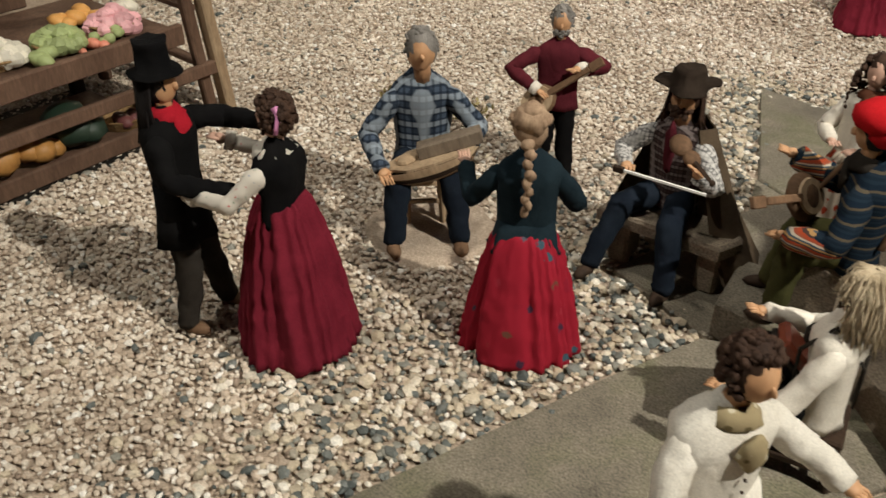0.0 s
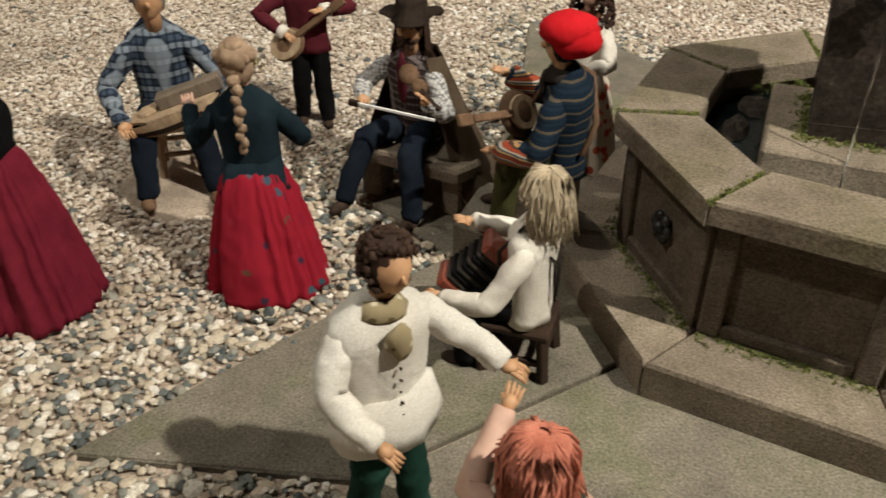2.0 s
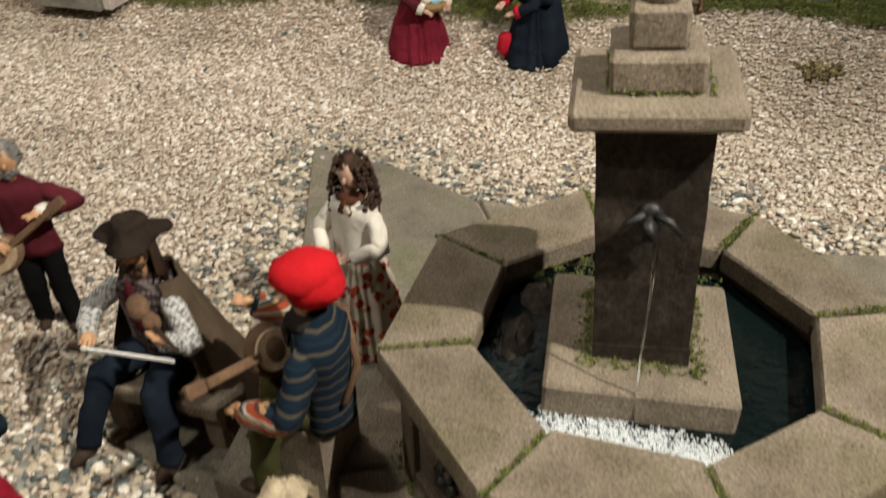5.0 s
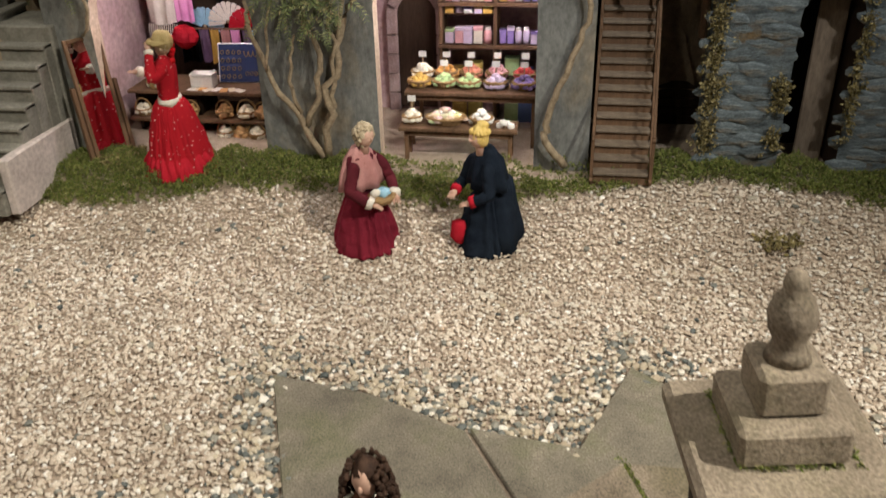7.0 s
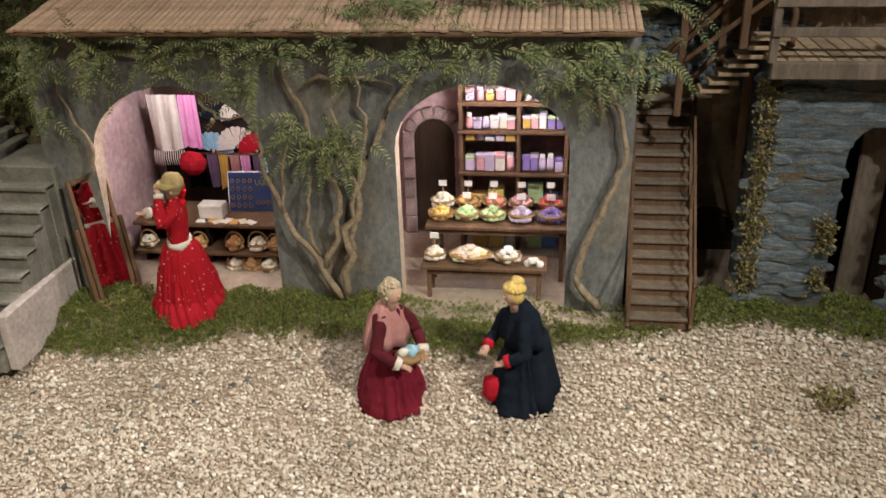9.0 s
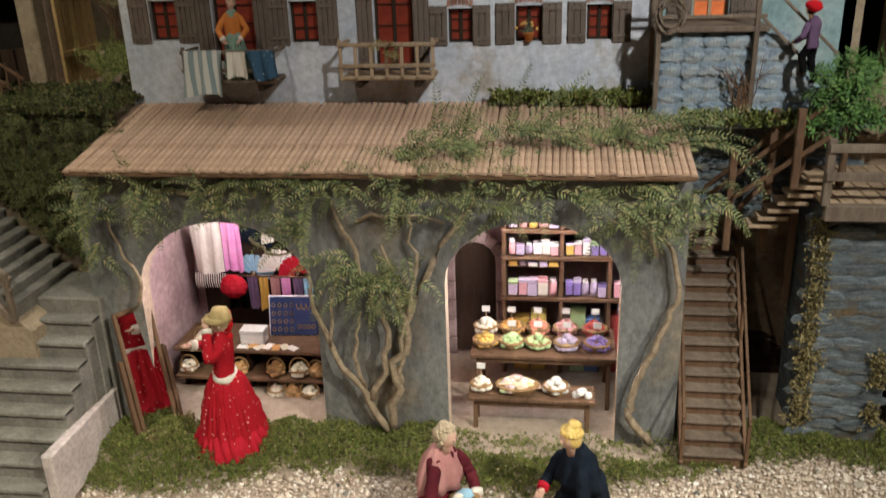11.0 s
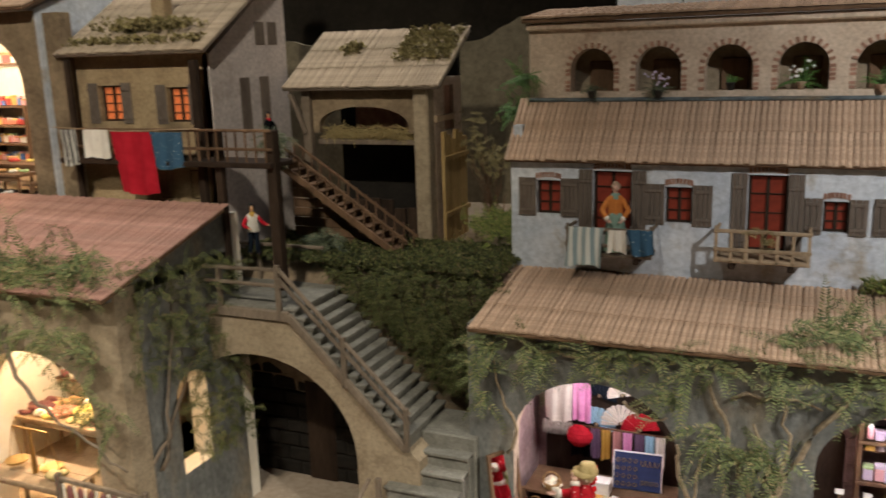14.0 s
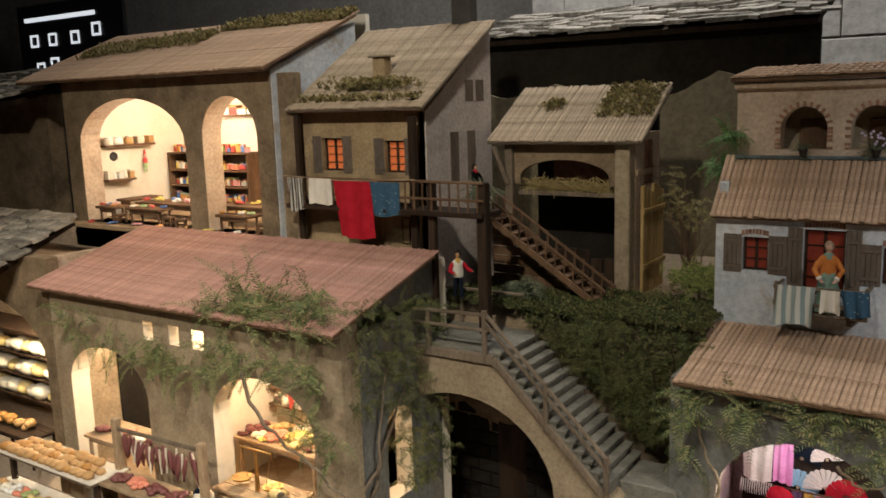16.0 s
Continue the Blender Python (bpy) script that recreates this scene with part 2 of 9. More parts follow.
surface("ochre_plaster", (0.26, 0.18, 0.1), (0.4, 0.29, 0.17), 16, 0.92, 0.0015, 180, stain=((0.15, 0.11, 0.07), 9, 0.5, 0.75))
surface("pink_plaster", (0.42, 0.36, 0.33), (0.55, 0.48, 0.44), 14, 0.9, 0.001, 180, stain=((0.3, 0.24, 0.2), 8, 0.58, 0.8))
surface("brown_plaster", (0.17, 0.12, 0.072), (0.3, 0.22, 0.14), 14, 0.92, 0.0015, 180, stain=((0.07, 0.05, 0.032), 6, 0.5, 0.75))
surface("tan_plaster", (0.25, 0.19, 0.125), (0.38, 0.3, 0.205), 16, 0.92, 0.0015, 200, stain=((0.15, 0.11, 0.075), 9, 0.55, 0.78))
surface("white_plaster", (0.7, 0.62, 0.5), (0.8, 0.73, 0.62), 9, 0.9, 0.0005, 200, grain=0.05)
surface("mauve_plaster", (0.36, 0.24, 0.24), (0.5, 0.36, 0.36), 10, 0.9, 0.0008, 200, stain=((0.55, 0.42, 0.38), 6, 0.5, 0.7))
surface("blue_rock", (0.13, 0.18, 0.22), (0.32, 0.38, 0.42), 22, 0.9, 0.004, 90, stain=((0.42, 0.4, 0.34), 12, 0.5, 0.7))
surface("grey_rock", (0.05, 0.06, 0.066), (0.19, 0.225, 0.235), 24, 0.85, 0.012, 70, stain=((0.17, 0.115, 0.055), 8, 0.52, 0.7), rand=0.25, stretch=(1, 1, 3.2), grain=0.45)
surface("mauve_stone", (0.24, 0.17, 0.155), (0.38, 0.29, 0.27), 40, 0.9, 0.002, 200, rand=0.2)
surface("stair_stone", (0.14, 0.132, 0.11), (0.245, 0.23, 0.195), 24, 0.92, 0.001, 260, rand=0.1)
surface("slate", (0.14, 0.125, 0.105), (0.36, 0.325, 0.275), 30, 0.8, 0.004, 160, rand=0.4, grain=0.4)
surface("hall_stone", (0.3, 0.28, 0.25), (0.4, 0.375, 0.34), 5, 0.95, 0.003, 60, rand=0.1)
surface("backdrop_brown", (0.02, 0.016, 0.012), (0.035, 0.028, 0.02), 6, 0.95, 0)
surface("backdrop_hill", (0.11, 0.09, 0.055), (0.19, 0.155, 0.1), 7, 0.95, 0.001, 120)
# near-black that puts the shade of unlit places into the colour
surface("shade_black", (0.012, 0.01, 0.008), (0.022, 0.018, 0.014), 12, 0.95, 0.001, 100)
surface("hall_dark", (0.06, 0.055, 0.05), (0.09, 0.083, 0.075), 2, 0.95, 0)
# roof
surface("rose_tile", (0.38, 0.25, 0.165), (0.53, 0.37, 0.26), 22, 0.9, 0.0008, 300, stain=((0.22, 0.145, 0.1), 7, 0.52, 0.75), rand=0.12)
surface("red_tile", (0.34, 0.18, 0.14), (0.5, 0.29, 0.235), 22, 0.9, 0.0008, 300, stain=((0.18, 0.12, 0.09), 7, 0.52, 0.75), rand=0.12)
surface("old_tile", (0.28, 0.21, 0.145), (0.44, 0.345, 0.245), 26, 0.9, 0.0008, 300, stain=((0.15, 0.125, 0.075), 9, 0.5, 0.72), rand=0.15)
surface("brick_red", (0.24, 0.12, 0.085), (0.4, 0.23, 0.16), 60, 0.9, 0.001, 300, rand=0.25)
# wood
for nm, a, b in (("dark_wood", (0.018, 0.01, 0.006), (0.05, 0.03, 0.019)), ("brown_wood", (0.09, 0.05, 0.028), (0.18, 0.105, 0.06)), ("stall_wood", (0.085, 0.048, 0.032), (0.155, 0.092, 0.062)),
                 ("grey_wood", (0.12, 0.09, 0.065), (0.22, 0.17, 0.125)), ("pale_wood", (0.28, 0.19, 0.115), (0.42, 0.31, 0.2)), ("yellow_wood", (0.3, 0.19, 0.07), (0.46, 0.32, 0.14)), ("shutter_wood", (0.1, 0.075, 0.058), (0.19, 0.15, 0.12))):
    surface(nm, a, b, 30, 0.75, 0.0008, 120, stretch=(1, 1, 0.25), rand=0.15)
# cloth and bodies
surface("skin", (0.45, 0.24, 0.12), (0.56, 0.32, 0.17), 30, 0.6, 0, grain=0.05)
surface("pale_skin", (0.5, 0.3, 0.22), (0.6, 0.38, 0.29), 30, 0.6, 0, grain=0.05)
cloth("black_cloth", (0.003, 0.003, 0.0035), (0.009, 0.0085, 0.0085))
cloth("grey_wool", (0.022, 0.018, 0.015), (0.042, 0.036, 0.03))
cloth("wine_cloth", (0.13, 0.011, 0.022), (0.2, 0.018, 0.034), 0.85)
cloth("burgundy_cloth", (0.06, 0.01, 0.015), (0.11, 0.018, 0.025))
cloth("navy_cloth", (0.006, 0.009, 0.016), (0.014, 0.02, 0.03))
cloth("teal_cloth", (0.007, 0.014, 0.02), (0.016, 0.028, 0.036))
cloth("cream_wool", (0.58, 0.535, 0.46), (0.72, 0.68, 0.61))
cloth("white_cloth", (0.62, 0.56, 0.48), (0.75, 0.7, 0.62))
cloth("green_velvet", (0.008, 0.03, 0.022), (0.018, 0.055, 0.04))
cloth("red_wool", (0.4, 0.008, 0.012), (0.56, 0.016, 0.022))
cloth("red_cloth", (0.33, 0.01, 0.02), (0.47, 0.02, 0.035))
cloth("brown_cloak", (0.055, 0.038, 0.024), (0.1, 0.072, 0.048))
cloth("rose_cloth", (0.35, 0.15, 0.14), (0.5, 0.26, 0.24))
cloth("orange_cloth", (0.45, 0.14, 0.03), (0.6, 0.22, 0.06))
cloth("sage_cloth", (0.16, 0.24, 0.19), (0.26, 0.36, 0.29))
cloth("pink_cloth", (0.62, 0.22, 0.45), (0.74, 0.34, 0.56))
cloth("violet_cloth", (0.1, 0.06, 0.11), (0.18, 0.11, 0.18))
cloth("cyan_cloth", (0.22, 0.42, 0.55), (0.36, 0.56, 0.68))
cloth("gold_cloth", (0.42, 0.24, 0.04), (0.58, 0.36, 0.09))
plaid("blue_plaid", (0.055, 0.075, 0.11), (0.006, 0.009, 0.016), (0.3, 0.34, 0.38), 38)
plaid("brown_plaid", (0.07, 0.045, 0.042), (0.018, 0.012, 0.012), (0.24, 0.2, 0.19), 70)
plaid("white_plaid", (0.5, 0.48, 0.46), (0.05, 0.05, 0.055), (0.6, 0.58, 0.55), 70)
spotted("floral_red", (0.3, 0.015, 0.03), [(0.06, 0.025, 0.05), (0.26, 0.014, 0.03), (0.15, 0.06, 0.04), (0.34, 0.03, 0.05), (0.06, 0.05, 0.08), (0.22, 0.012, 0.03), (0.28, 0.015, 0.03), (0.05, 0.09, 0.12)], 50, 0.24)
spotted("floral_white", (0.6, 0.55, 0.48), [(0.5, 0.06, 0.06), (0.2, 0.3, 0.2), (0.62, 0.56, 0.5), (0.3, 0.32, 0.4)], 210, 0.2)
spotted("dotted_red", (0.36, 0.012, 0.02), [(0.62, 0.3, 0.28), (0.5, 0.03, 0.03), (0.6, 0.24, 0.22)], 110, 0.2)
spotted("floral_brown", (0.09, 0.035, 0.02), [(0.6, 0.52, 0.42), (0.35, 0.06, 0.04), (0.14, 0.05, 0.03)], 60)
spotted("floral_rust", (0.55, 0.47, 0.38), [(0.4, 0.06, 0.03), (0.3, 0.05, 0.03), (0.42, 0.09, 0.04)], 75, 0.42)
spotted("floral_blue", (0.045, 0.1, 0.16), [(0.45, 0.5, 0.5), (0.3, 0.36, 0.4), (0.08, 0.18, 0.24)], 150, 0.2)
spotted("scarf_print", (0.3, 0.24, 0.14), [(0.5, 0.45, 0.33), (0.13, 0.1, 0.05)], 130)
striped("knit_stripes", [(0.3, 0.05, 0.02), (0.06, 0.035, 0.03), (0.35, 0.2, 0.08), (0.05, 0.07, 0.09), (0.42, 0.36, 0.28), (0.25, 0.06, 0.03)], "Z", 38)
striped("knit_blue", [(0.008, 0.015, 0.026), (0.012, 0.022, 0.034), (0.009, 0.016, 0.026), (0.013, 0.022, 0.033), (0.08, 0.065, 0.045), (0.009, 0.016, 0.027)], "Z", 27)
striped("sheet_stripes", [(0.6, 0.6, 0.55), (0.25, 0.32, 0.33), (0.62, 0.62, 0.57), (0.3, 0.36, 0.36)], "X", 9)
striped("sock_stripes", [(0.5, 0.47, 0.42), (0.03, 0.03, 0.03)], "X", 60)
for nm, a, b in (("black_hair", (0.006, 0.005, 0.005), (0.015, 0.012, 0.012)), ("brown_hair", (0.022, 0.011, 0.007), (0.065, 0.034, 0.021)), ("grey_hair", (0.11, 0.1, 0.09), (0.26, 0.24, 0.22)),
                 ("blond_hair", (0.36, 0.28, 0.18), (0.58, 0.48, 0.34)), ("fair_hair", (0.22, 0.14, 0.09), (0.42, 0.29, 0.19)), ("coral_hair", (0.45, 0.13, 0.08), (0.62, 0.24, 0.16)), ("yellow_hair", (0.6, 0.4, 0.1), (0.72, 0.54, 0.2))):
    surface(nm, a, b, 120, 0.7, 0.002, 300, stretch=(1, 1, 0.3))
# small goods
surface("wicker", (0.2, 0.11, 0.045), (0.38, 0.25, 0.12), 160, 0.8, 0.0015, 420, stretch=(1, 1, 2.5))
surface("brass", (0.42, 0.27, 0.1), (0.55, 0.38, 0.16), 60, 0.35, 0.0003, 300, metal=1.0)
surface("iron", (0.03, 0.03, 0.03), (0.07, 0.065, 0.06), 60, 0.5, 0.0005, 300, metal=0.7)
surface("straw", (0.3, 0.22, 0.09), (0.45, 0.35, 0.17), 90, 0.9, 0.002, 300)
surface("card_blue", (0.02, 0.03, 0.085), (0.03, 0.045, 0.12), 40, 0.8, 0)
surface("white_paper", (0.75, 0.73, 0.7), (0.85, 0.83, 0.8), 20, 0.8, 0, grain=0.03)
surface("screen_black", (0.012, 0.012, 0.014), (0.02, 0.02, 0.022), 10, 0.4, 0)
glow("window_glow", (0.75, 0.2, 0.06), 0.34, (0.42, 0.09, 0.03))
glow("window_glow_dim", (0.26, 0.042, 0.022), 0.09, (0.1, 0.016, 0.01))
glow("screen_white", (0.8, 0.85, 0.9), 0.8)
islands("candy_mix", [(0.0, (0.75, 0.62, 0.3)), (0.3, (0.7, 0.5, 0.55)), (0.55, (0.8, 0.76, 0.72)), (0.8, (0.6, 0.7, 0.4)), (1.0, (0.72, 0.4, 0.42))], 0.5, 0.1, bump=0)
for nm, c in (("orange", (0.72, 0.36, 0.1)), ("pink", (0.76, 0.4, 0.42)), ("coral", (0.72, 0.26, 0.17)), ("green", (0.45, 0.62, 0.3)), ("lilac", (0.6, 0.5, 0.66)), ("violet", (0.28, 0.2, 0.5)), ("cream", (0.78, 0.72, 0.6)), ("gold", (0.66, 0.42, 0.1)),
              ("red", (0.6, 0.08, 0.07)), ("blue", (0.1, 0.2, 0.5)), ("yellow", (0.75, 0.6, 0.16)), ("white", (0.8, 0.78, 0.74)), ("meat", (0.17, 0.055, 0.052)), ("bread", (0.5, 0.29, 0.12)), ("cheese", (0.68, 0.53, 0.24)), ("squash", (0.45, 0.22, 0.06)), ("dark_green", (0.02, 0.04, 0.025)), ("leaf", (0.34, 0.4, 0.17))):
    islands("goods_" + nm, [(0.0, tuple(0.75 * v for v in c)), (0.6, c), (1.0, tuple(min(0.9, 1.15 * v) for v in c))], 0.55, 0.12, 200, bump=0)


def water_material():
    m, nt, bsdf = nodes_of("water")
    vec = coords(nt)
    bsdf.inputs["Base Color"].default_value = (0.004, 0.008, 0.008, 1)
    bsdf.inputs["Roughness"].default_value = 0.06
    bumped(nt, bsdf, noise_of(nt, vec, 60, 3.0), 0.004, 0.5)
    MATS["water"] = m
    m, nt, bsdf = nodes_of("clear_water")
    bsdf.inputs["Base Color"].default_value = (0.9, 0.95, 1.0, 1)
    bsdf.inputs["Transmission Weight"].default_value = 1.0
    bsdf.inputs["Roughness"].default_value = 0.05
    bsdf.inputs["IOR"].default_value = 1.33
    MATS["clear_water"] = m
    m, nt, bsdf = nodes_of("looking_glass")
    bsdf.inputs["Base Color"].default_value = (0.85, 0.85, 0.85, 1)
    bsdf.inputs["Metallic"].default_value = 1.0
    bsdf.inputs["Roughness"].default_value = 0.03
    MATS["looking_glass"] = m


water_material()
surface("foam", (0.55, 0.58, 0.59), (0.72, 0.74, 0.74), 200, 0.25, 0.001, 400)


# ---- mesh building ----
class Shape:
    """Collects vertices and faces, each face with its material."""

    def __init__(self, material="sand"):
        self.v, self.f, self.mi, self.names, self.mat, self.sm = [], [], [], [], material, []
        self.smooth = False

    def use(self, material):
        self.mat = material
        return self

    def faces(self, verts, faces, m=None):
        base = len(self.v)
        if m is not None:
            verts = [m @ Vector(p) for p in verts]
        self.v += [tuple(p) for p in verts]
        if self.mat not in self.names:
            self.names.append(self.mat)
        k = self.names.index(self.mat)
        self.f += [tuple(base + i for i in f) for f in faces]
        self.mi += [k] * len(faces)
        self.sm += [self.smooth] * len(faces)
        return self

    def box(self, a, b, ch=0.0, m=None):
        """A block from corner a to corner b, with chamfered edges."""
        (x0, y0, z0), (x1, y1, z1) = a, b
        if ch <= 0:
            vs = [(x, y, z) for x in (x0, x1) for y in (y0, y1) for z in (z0, z1)]
            fs = [(0, 1, 3, 2), (4, 6, 7, 5), (0, 4, 5, 1), (2, 3, 7, 6), (0, 2, 6, 4), (1, 5, 7, 3)]
            return self.faces(vs, fs, m)
        ch = min(ch, abs(x1 - x0) * 0.45, abs(y1 - y0) * 0.45, abs(z1 - z0) * 0.45)
        lo, hi, idx, vs = (x0, y0, z0), (x1, y1, z1), {}, []
        for s in range(8):
            c = [hi[i] if s >> i & 1 else lo[i] for i in range(3)]
            d = [-ch if s >> i & 1 else ch for i in range(3)]
            for ax in range(3):
                idx[s, ax] = len(vs)
                vs.append(tuple(c[i] if i == ax else c[i] + d[i] for i in range(3)))
        fs = []
        for ax in range(3):
            o1, o2 = [i for i in range(3) if i != ax]
            for side in (0, 1):
                q = [side << ax | a << o1 | b << o2 for a, b in ((0, 0), (1, 0), (1, 1), (0, 1))]
                f = [idx[s, ax] for s in q]
                fs.append(f if (side == 1) == (ax != 1) else f[::-1])
            for a in (0, 1):
                for b in (0, 1):
                    s0 = a << o1 | b << o2
                    s1 = s0 | 1 << ax
                    fs.append((idx[s0, o1], idx[s1, o1], idx[s1, o2], idx[s0, o2]))
        for s in range(8):
            fs.append((idx[s, 0], idx[s, 1], idx[s, 2]))
        return self.faces(vs, fs, m)

    def tube(self, pts, radii, n=8, caps=True, flat=1.0, m=None):
        """A round limb along points; flat squashes it across."""
        pts = [Vector(p) for p in pts]
        if isinstance(radii, (int, float)):
            radii = [radii] * len(pts)
        vs, fs = [], []
        up = Vector((0.13, 0.21, 1)).normalized()
        for i, p in enumerate(pts):
            d = (pts[min(i + 1, len(pts) - 1)] - pts[max(i - 1, 0)]).normalized()
            ref = up if abs(d.dot(up)) < 0.9 else Vector((1, 0.1, 0))
            s = d.cross(ref).normalized()
            t = s.cross(d)
            for k in range(n):
                a = 2 * math.pi * k / n
                vs.append(p + radii[i] * (math.cos(a) * s + math.sin(a) * t * flat))
        for i in range(len(pts) - 1):
            for k in range(n):
                a, b = i * n + k, i * n + (k + 1) % n
                fs.append((a, b, b + n, a + n))
        if caps:
            fs += [tuple(range(n - 1, -1, -1)), tuple((len(pts) - 1) * n + k for k in range(n))]
        return self.faces(vs, fs, m)

    def ball(self, c, r, nu=10, nv=7, jitter=0.0, m=None, rng=random):
        r = (r, r, r) if isinstance(r, (int, float)) else r
        vs, fs = [], []
        for j in range(nv + 1):
            th = math.pi * j / nv
            for k in range(nu if 0 < j < nv else 1):
                ph = 2 * math.pi * k / nu
                q = 1 + jitter * (rng.random() - 0.5)
                vs.append((c[0] + q * r[0] * math.sin(th) * math.cos(ph), c[1] + q * r[1] * math.sin(th) * math.sin(ph), c[2] + q * r[2] * math.cos(th)))
        row = lambda j, k: 0 if j == 0 else (len(vs) - 1 if j == nv else 1 + (j - 1) * nu + k % nu)
        for j in range(nv):
            for k in range(nu):
                q = [row(j, k), row(j + 1, k), row(j + 1, k + 1), row(j, k + 1)]
                q = [v for i, v in enumerate(q) if v not in q[:i]]
                if len(q) > 2:
                    fs.append(tuple(q))
        return self.faces(vs, fs, m)

    def lathe(self, prof, n=24, c=(0, 0, 0), fold=0.0, folds=9, phase=0.0, sx=1.0, sy=1.0, cap=True, m=None):
        """A turned body of (radius, height) rings, with cloth folds that grow towards the first ring."""
        vs, fs = [], []
        top = len(prof) - 1
        for i, (r, z) in enumerate(prof):
            w = fold * (1 - i / top) ** 0.7
            for k in range(n):
                a = 2 * math.pi * k / n
                q = r * (1 + w * (math.sin(folds * a + phase + 0.4 * i) + 0.5 * math.sin((folds * 2 - 3) * a + 2 * phase)))
                vs.append((c[0] + q * math.cos(a) * sx, c[1] + q * math.sin(a) * sy, c[2] + z))
        for i in range(top):
            for k in range(n):
                a, b = i * n + k, i * n + (k + 1) % n
                fs.append((a, b, b + n, a + n))
        if cap:
            fs += [tuple(range(n - 1, -1, -1)), tuple(top * n + k for k in range(n))]
        return self.faces(vs, fs, m)

    def prism(self, poly, z0, z1, ch=0.0, m=None):
        """An upright block on a counter-clockwise outline, its upper edge worn by ch."""
        n = len(poly)
        c = Vector((sum(p[0] for p in poly) / n, sum(p[1] for p in poly) / n))
        rings = [(0, z0), (0, z1 - ch), (ch, z1)] if ch else [(0, z0), (0, z1)]
        vs, fs = [], []
        for inset, z in rings:
            for p in poly:
                d = Vector(p) - c
                q = c + d * max(0.0, 1 - inset / max(d.length, 1e-6))
                vs.append((q.x, q.y, z))
        for i in range(len(rings) - 1):
            for k in range(n):
                a, b = i * n + k, i * n + (k + 1) % n
                fs.append((a, b, b + n, a + n))
        fs += [tuple(range(n - 1, -1, -1)), tuple((len(rings) - 1) * n + k for k in range(n))]
        return self.faces(vs, fs, m)

    def mesh(self, name):
        me = bpy.data.meshes.new(name)
        me.from_pydata(self.v, [], self.f)
        for nm in self.names:
            me.materials.append(MATS[nm])
        me.polygons.foreach_set("material_index", self.mi)
        me.polygons.foreach_set("use_smooth", self.sm)
        me.update()
        return me


def part(name, shape, parent=None, label="", m=None):
    """Links a shape, or a mesh that others share, as one object under its thing."""
    ob = new(name, shape if isinstance(shape, bpy.types.Mesh) else shape.mesh(name))
    if parent is not None:
        ob.parent = parent
    if m is not None:
        ob.matrix_basis = m
    if label:
        ob["label"] = label
    return ob


def thing(name, label, category, m=None, group="", kind=""):
    ob = new(name)
    ob.empty_display_size = 0.02
    if m is not None:
        ob.matrix_basis = m
    return tagged(ob, label, category, group, kind)


def solid(name, shape, label, category, m=None, group="", kind=""):
    """A thing of one mesh."""
    return tagged(part(name, shape, None, "", m), label, category, group, kind)


def wall_shape(material, length, z0, z1, thick, holes=(), reveal=None, step=0.06):
    """A wall along x from 0, its face at y = 0 looking to -y, with openings (u0, u1, z_sill, z_spring, arch_rise)."""
    g = Shape(material)
    cuts = {0.0, length}
    for u0, u1, zb, zs, rise in holes:
        n = 16 if rise else 1
        cuts |= {round(u0 + (u1 - u0) * (0.5 - 0.5 * math.cos(math.pi * k / n)), 5) for k in range(n + 1)}
    base = sorted(cuts)
    full = []
    for a, b in zip(base, base[1:]):
        k = max(1, int((b - a) / step))
        full += [a + (b - a) * i / k for i in range(k)]
    full.append(length)

    def top(h, u):
        u0, u1, zb, zs, rise = h
        q = (u - (u0 + u1) / 2) / ((u1 - u0) / 2)
        return zs + rise * math.sqrt(max(0.0, 1 - q * q))

    for a, b in zip(full, full[1:]):
        mid = (a + b) / 2
        h = next((h for h in holes if h[0] < mid < h[1]), None)
        spans = [(z0, z0, z1, z1)] if h is None else [(z0, z0, h[2], h[2]), (top(h, a), top(h, b), z1, z1)]
        for la, lb, ta, tb in spans:
            if ta - la < 1e-5 and tb - lb < 1e-5:
                continue
            g.use(material)
            g.faces([(a, 0, la), (b, 0, lb), (b, 0, tb), (a, 0, ta)], [(0, 1, 2, 3)])
            g.faces([(a, thick, la), (b, thick, lb), (b, thick, tb), (a, thick, ta)], [(3, 2, 1, 0)])
        g.faces([(a, 0, z1), (b, 0, z1), (b, thick, z1), (a, thick, z1)], [(0, 1, 2, 3)])
        if h is not None:
            g.use(reveal or material)
            g.faces([(a, 0, top(h, a)), (b, 0, top(h, b)), (b, thick, top(h, b)), (a, thick, top(h, a))], [(3, 2, 1, 0)])
            if h[2] > z0 + 1e-5:
                g.faces([(a, 0, h[2]), (b, 0, h[2]), (b, thick, h[2]), (a, thick, h[2])], [(0, 1, 2, 3)])
    for u0, u1, zb, zs, rise in holes:
        g.use(reveal or material)
        for u, flip in ((u0, False), (u1, True)):
            q = [(u, 0, zb), (u, thick, zb), (u, thick, zs), (u, 0, zs)]
            g.faces(q, [(0, 1, 2, 3) if not flip else (3, 2, 1, 0)])
    g.use(material)
    for u in (0, length):
        g.faces([(u, 0, z0), (u, thick, z0), (u, thick, z1), (u, 0, z1)], [(0, 1, 2, 3)])
    return g


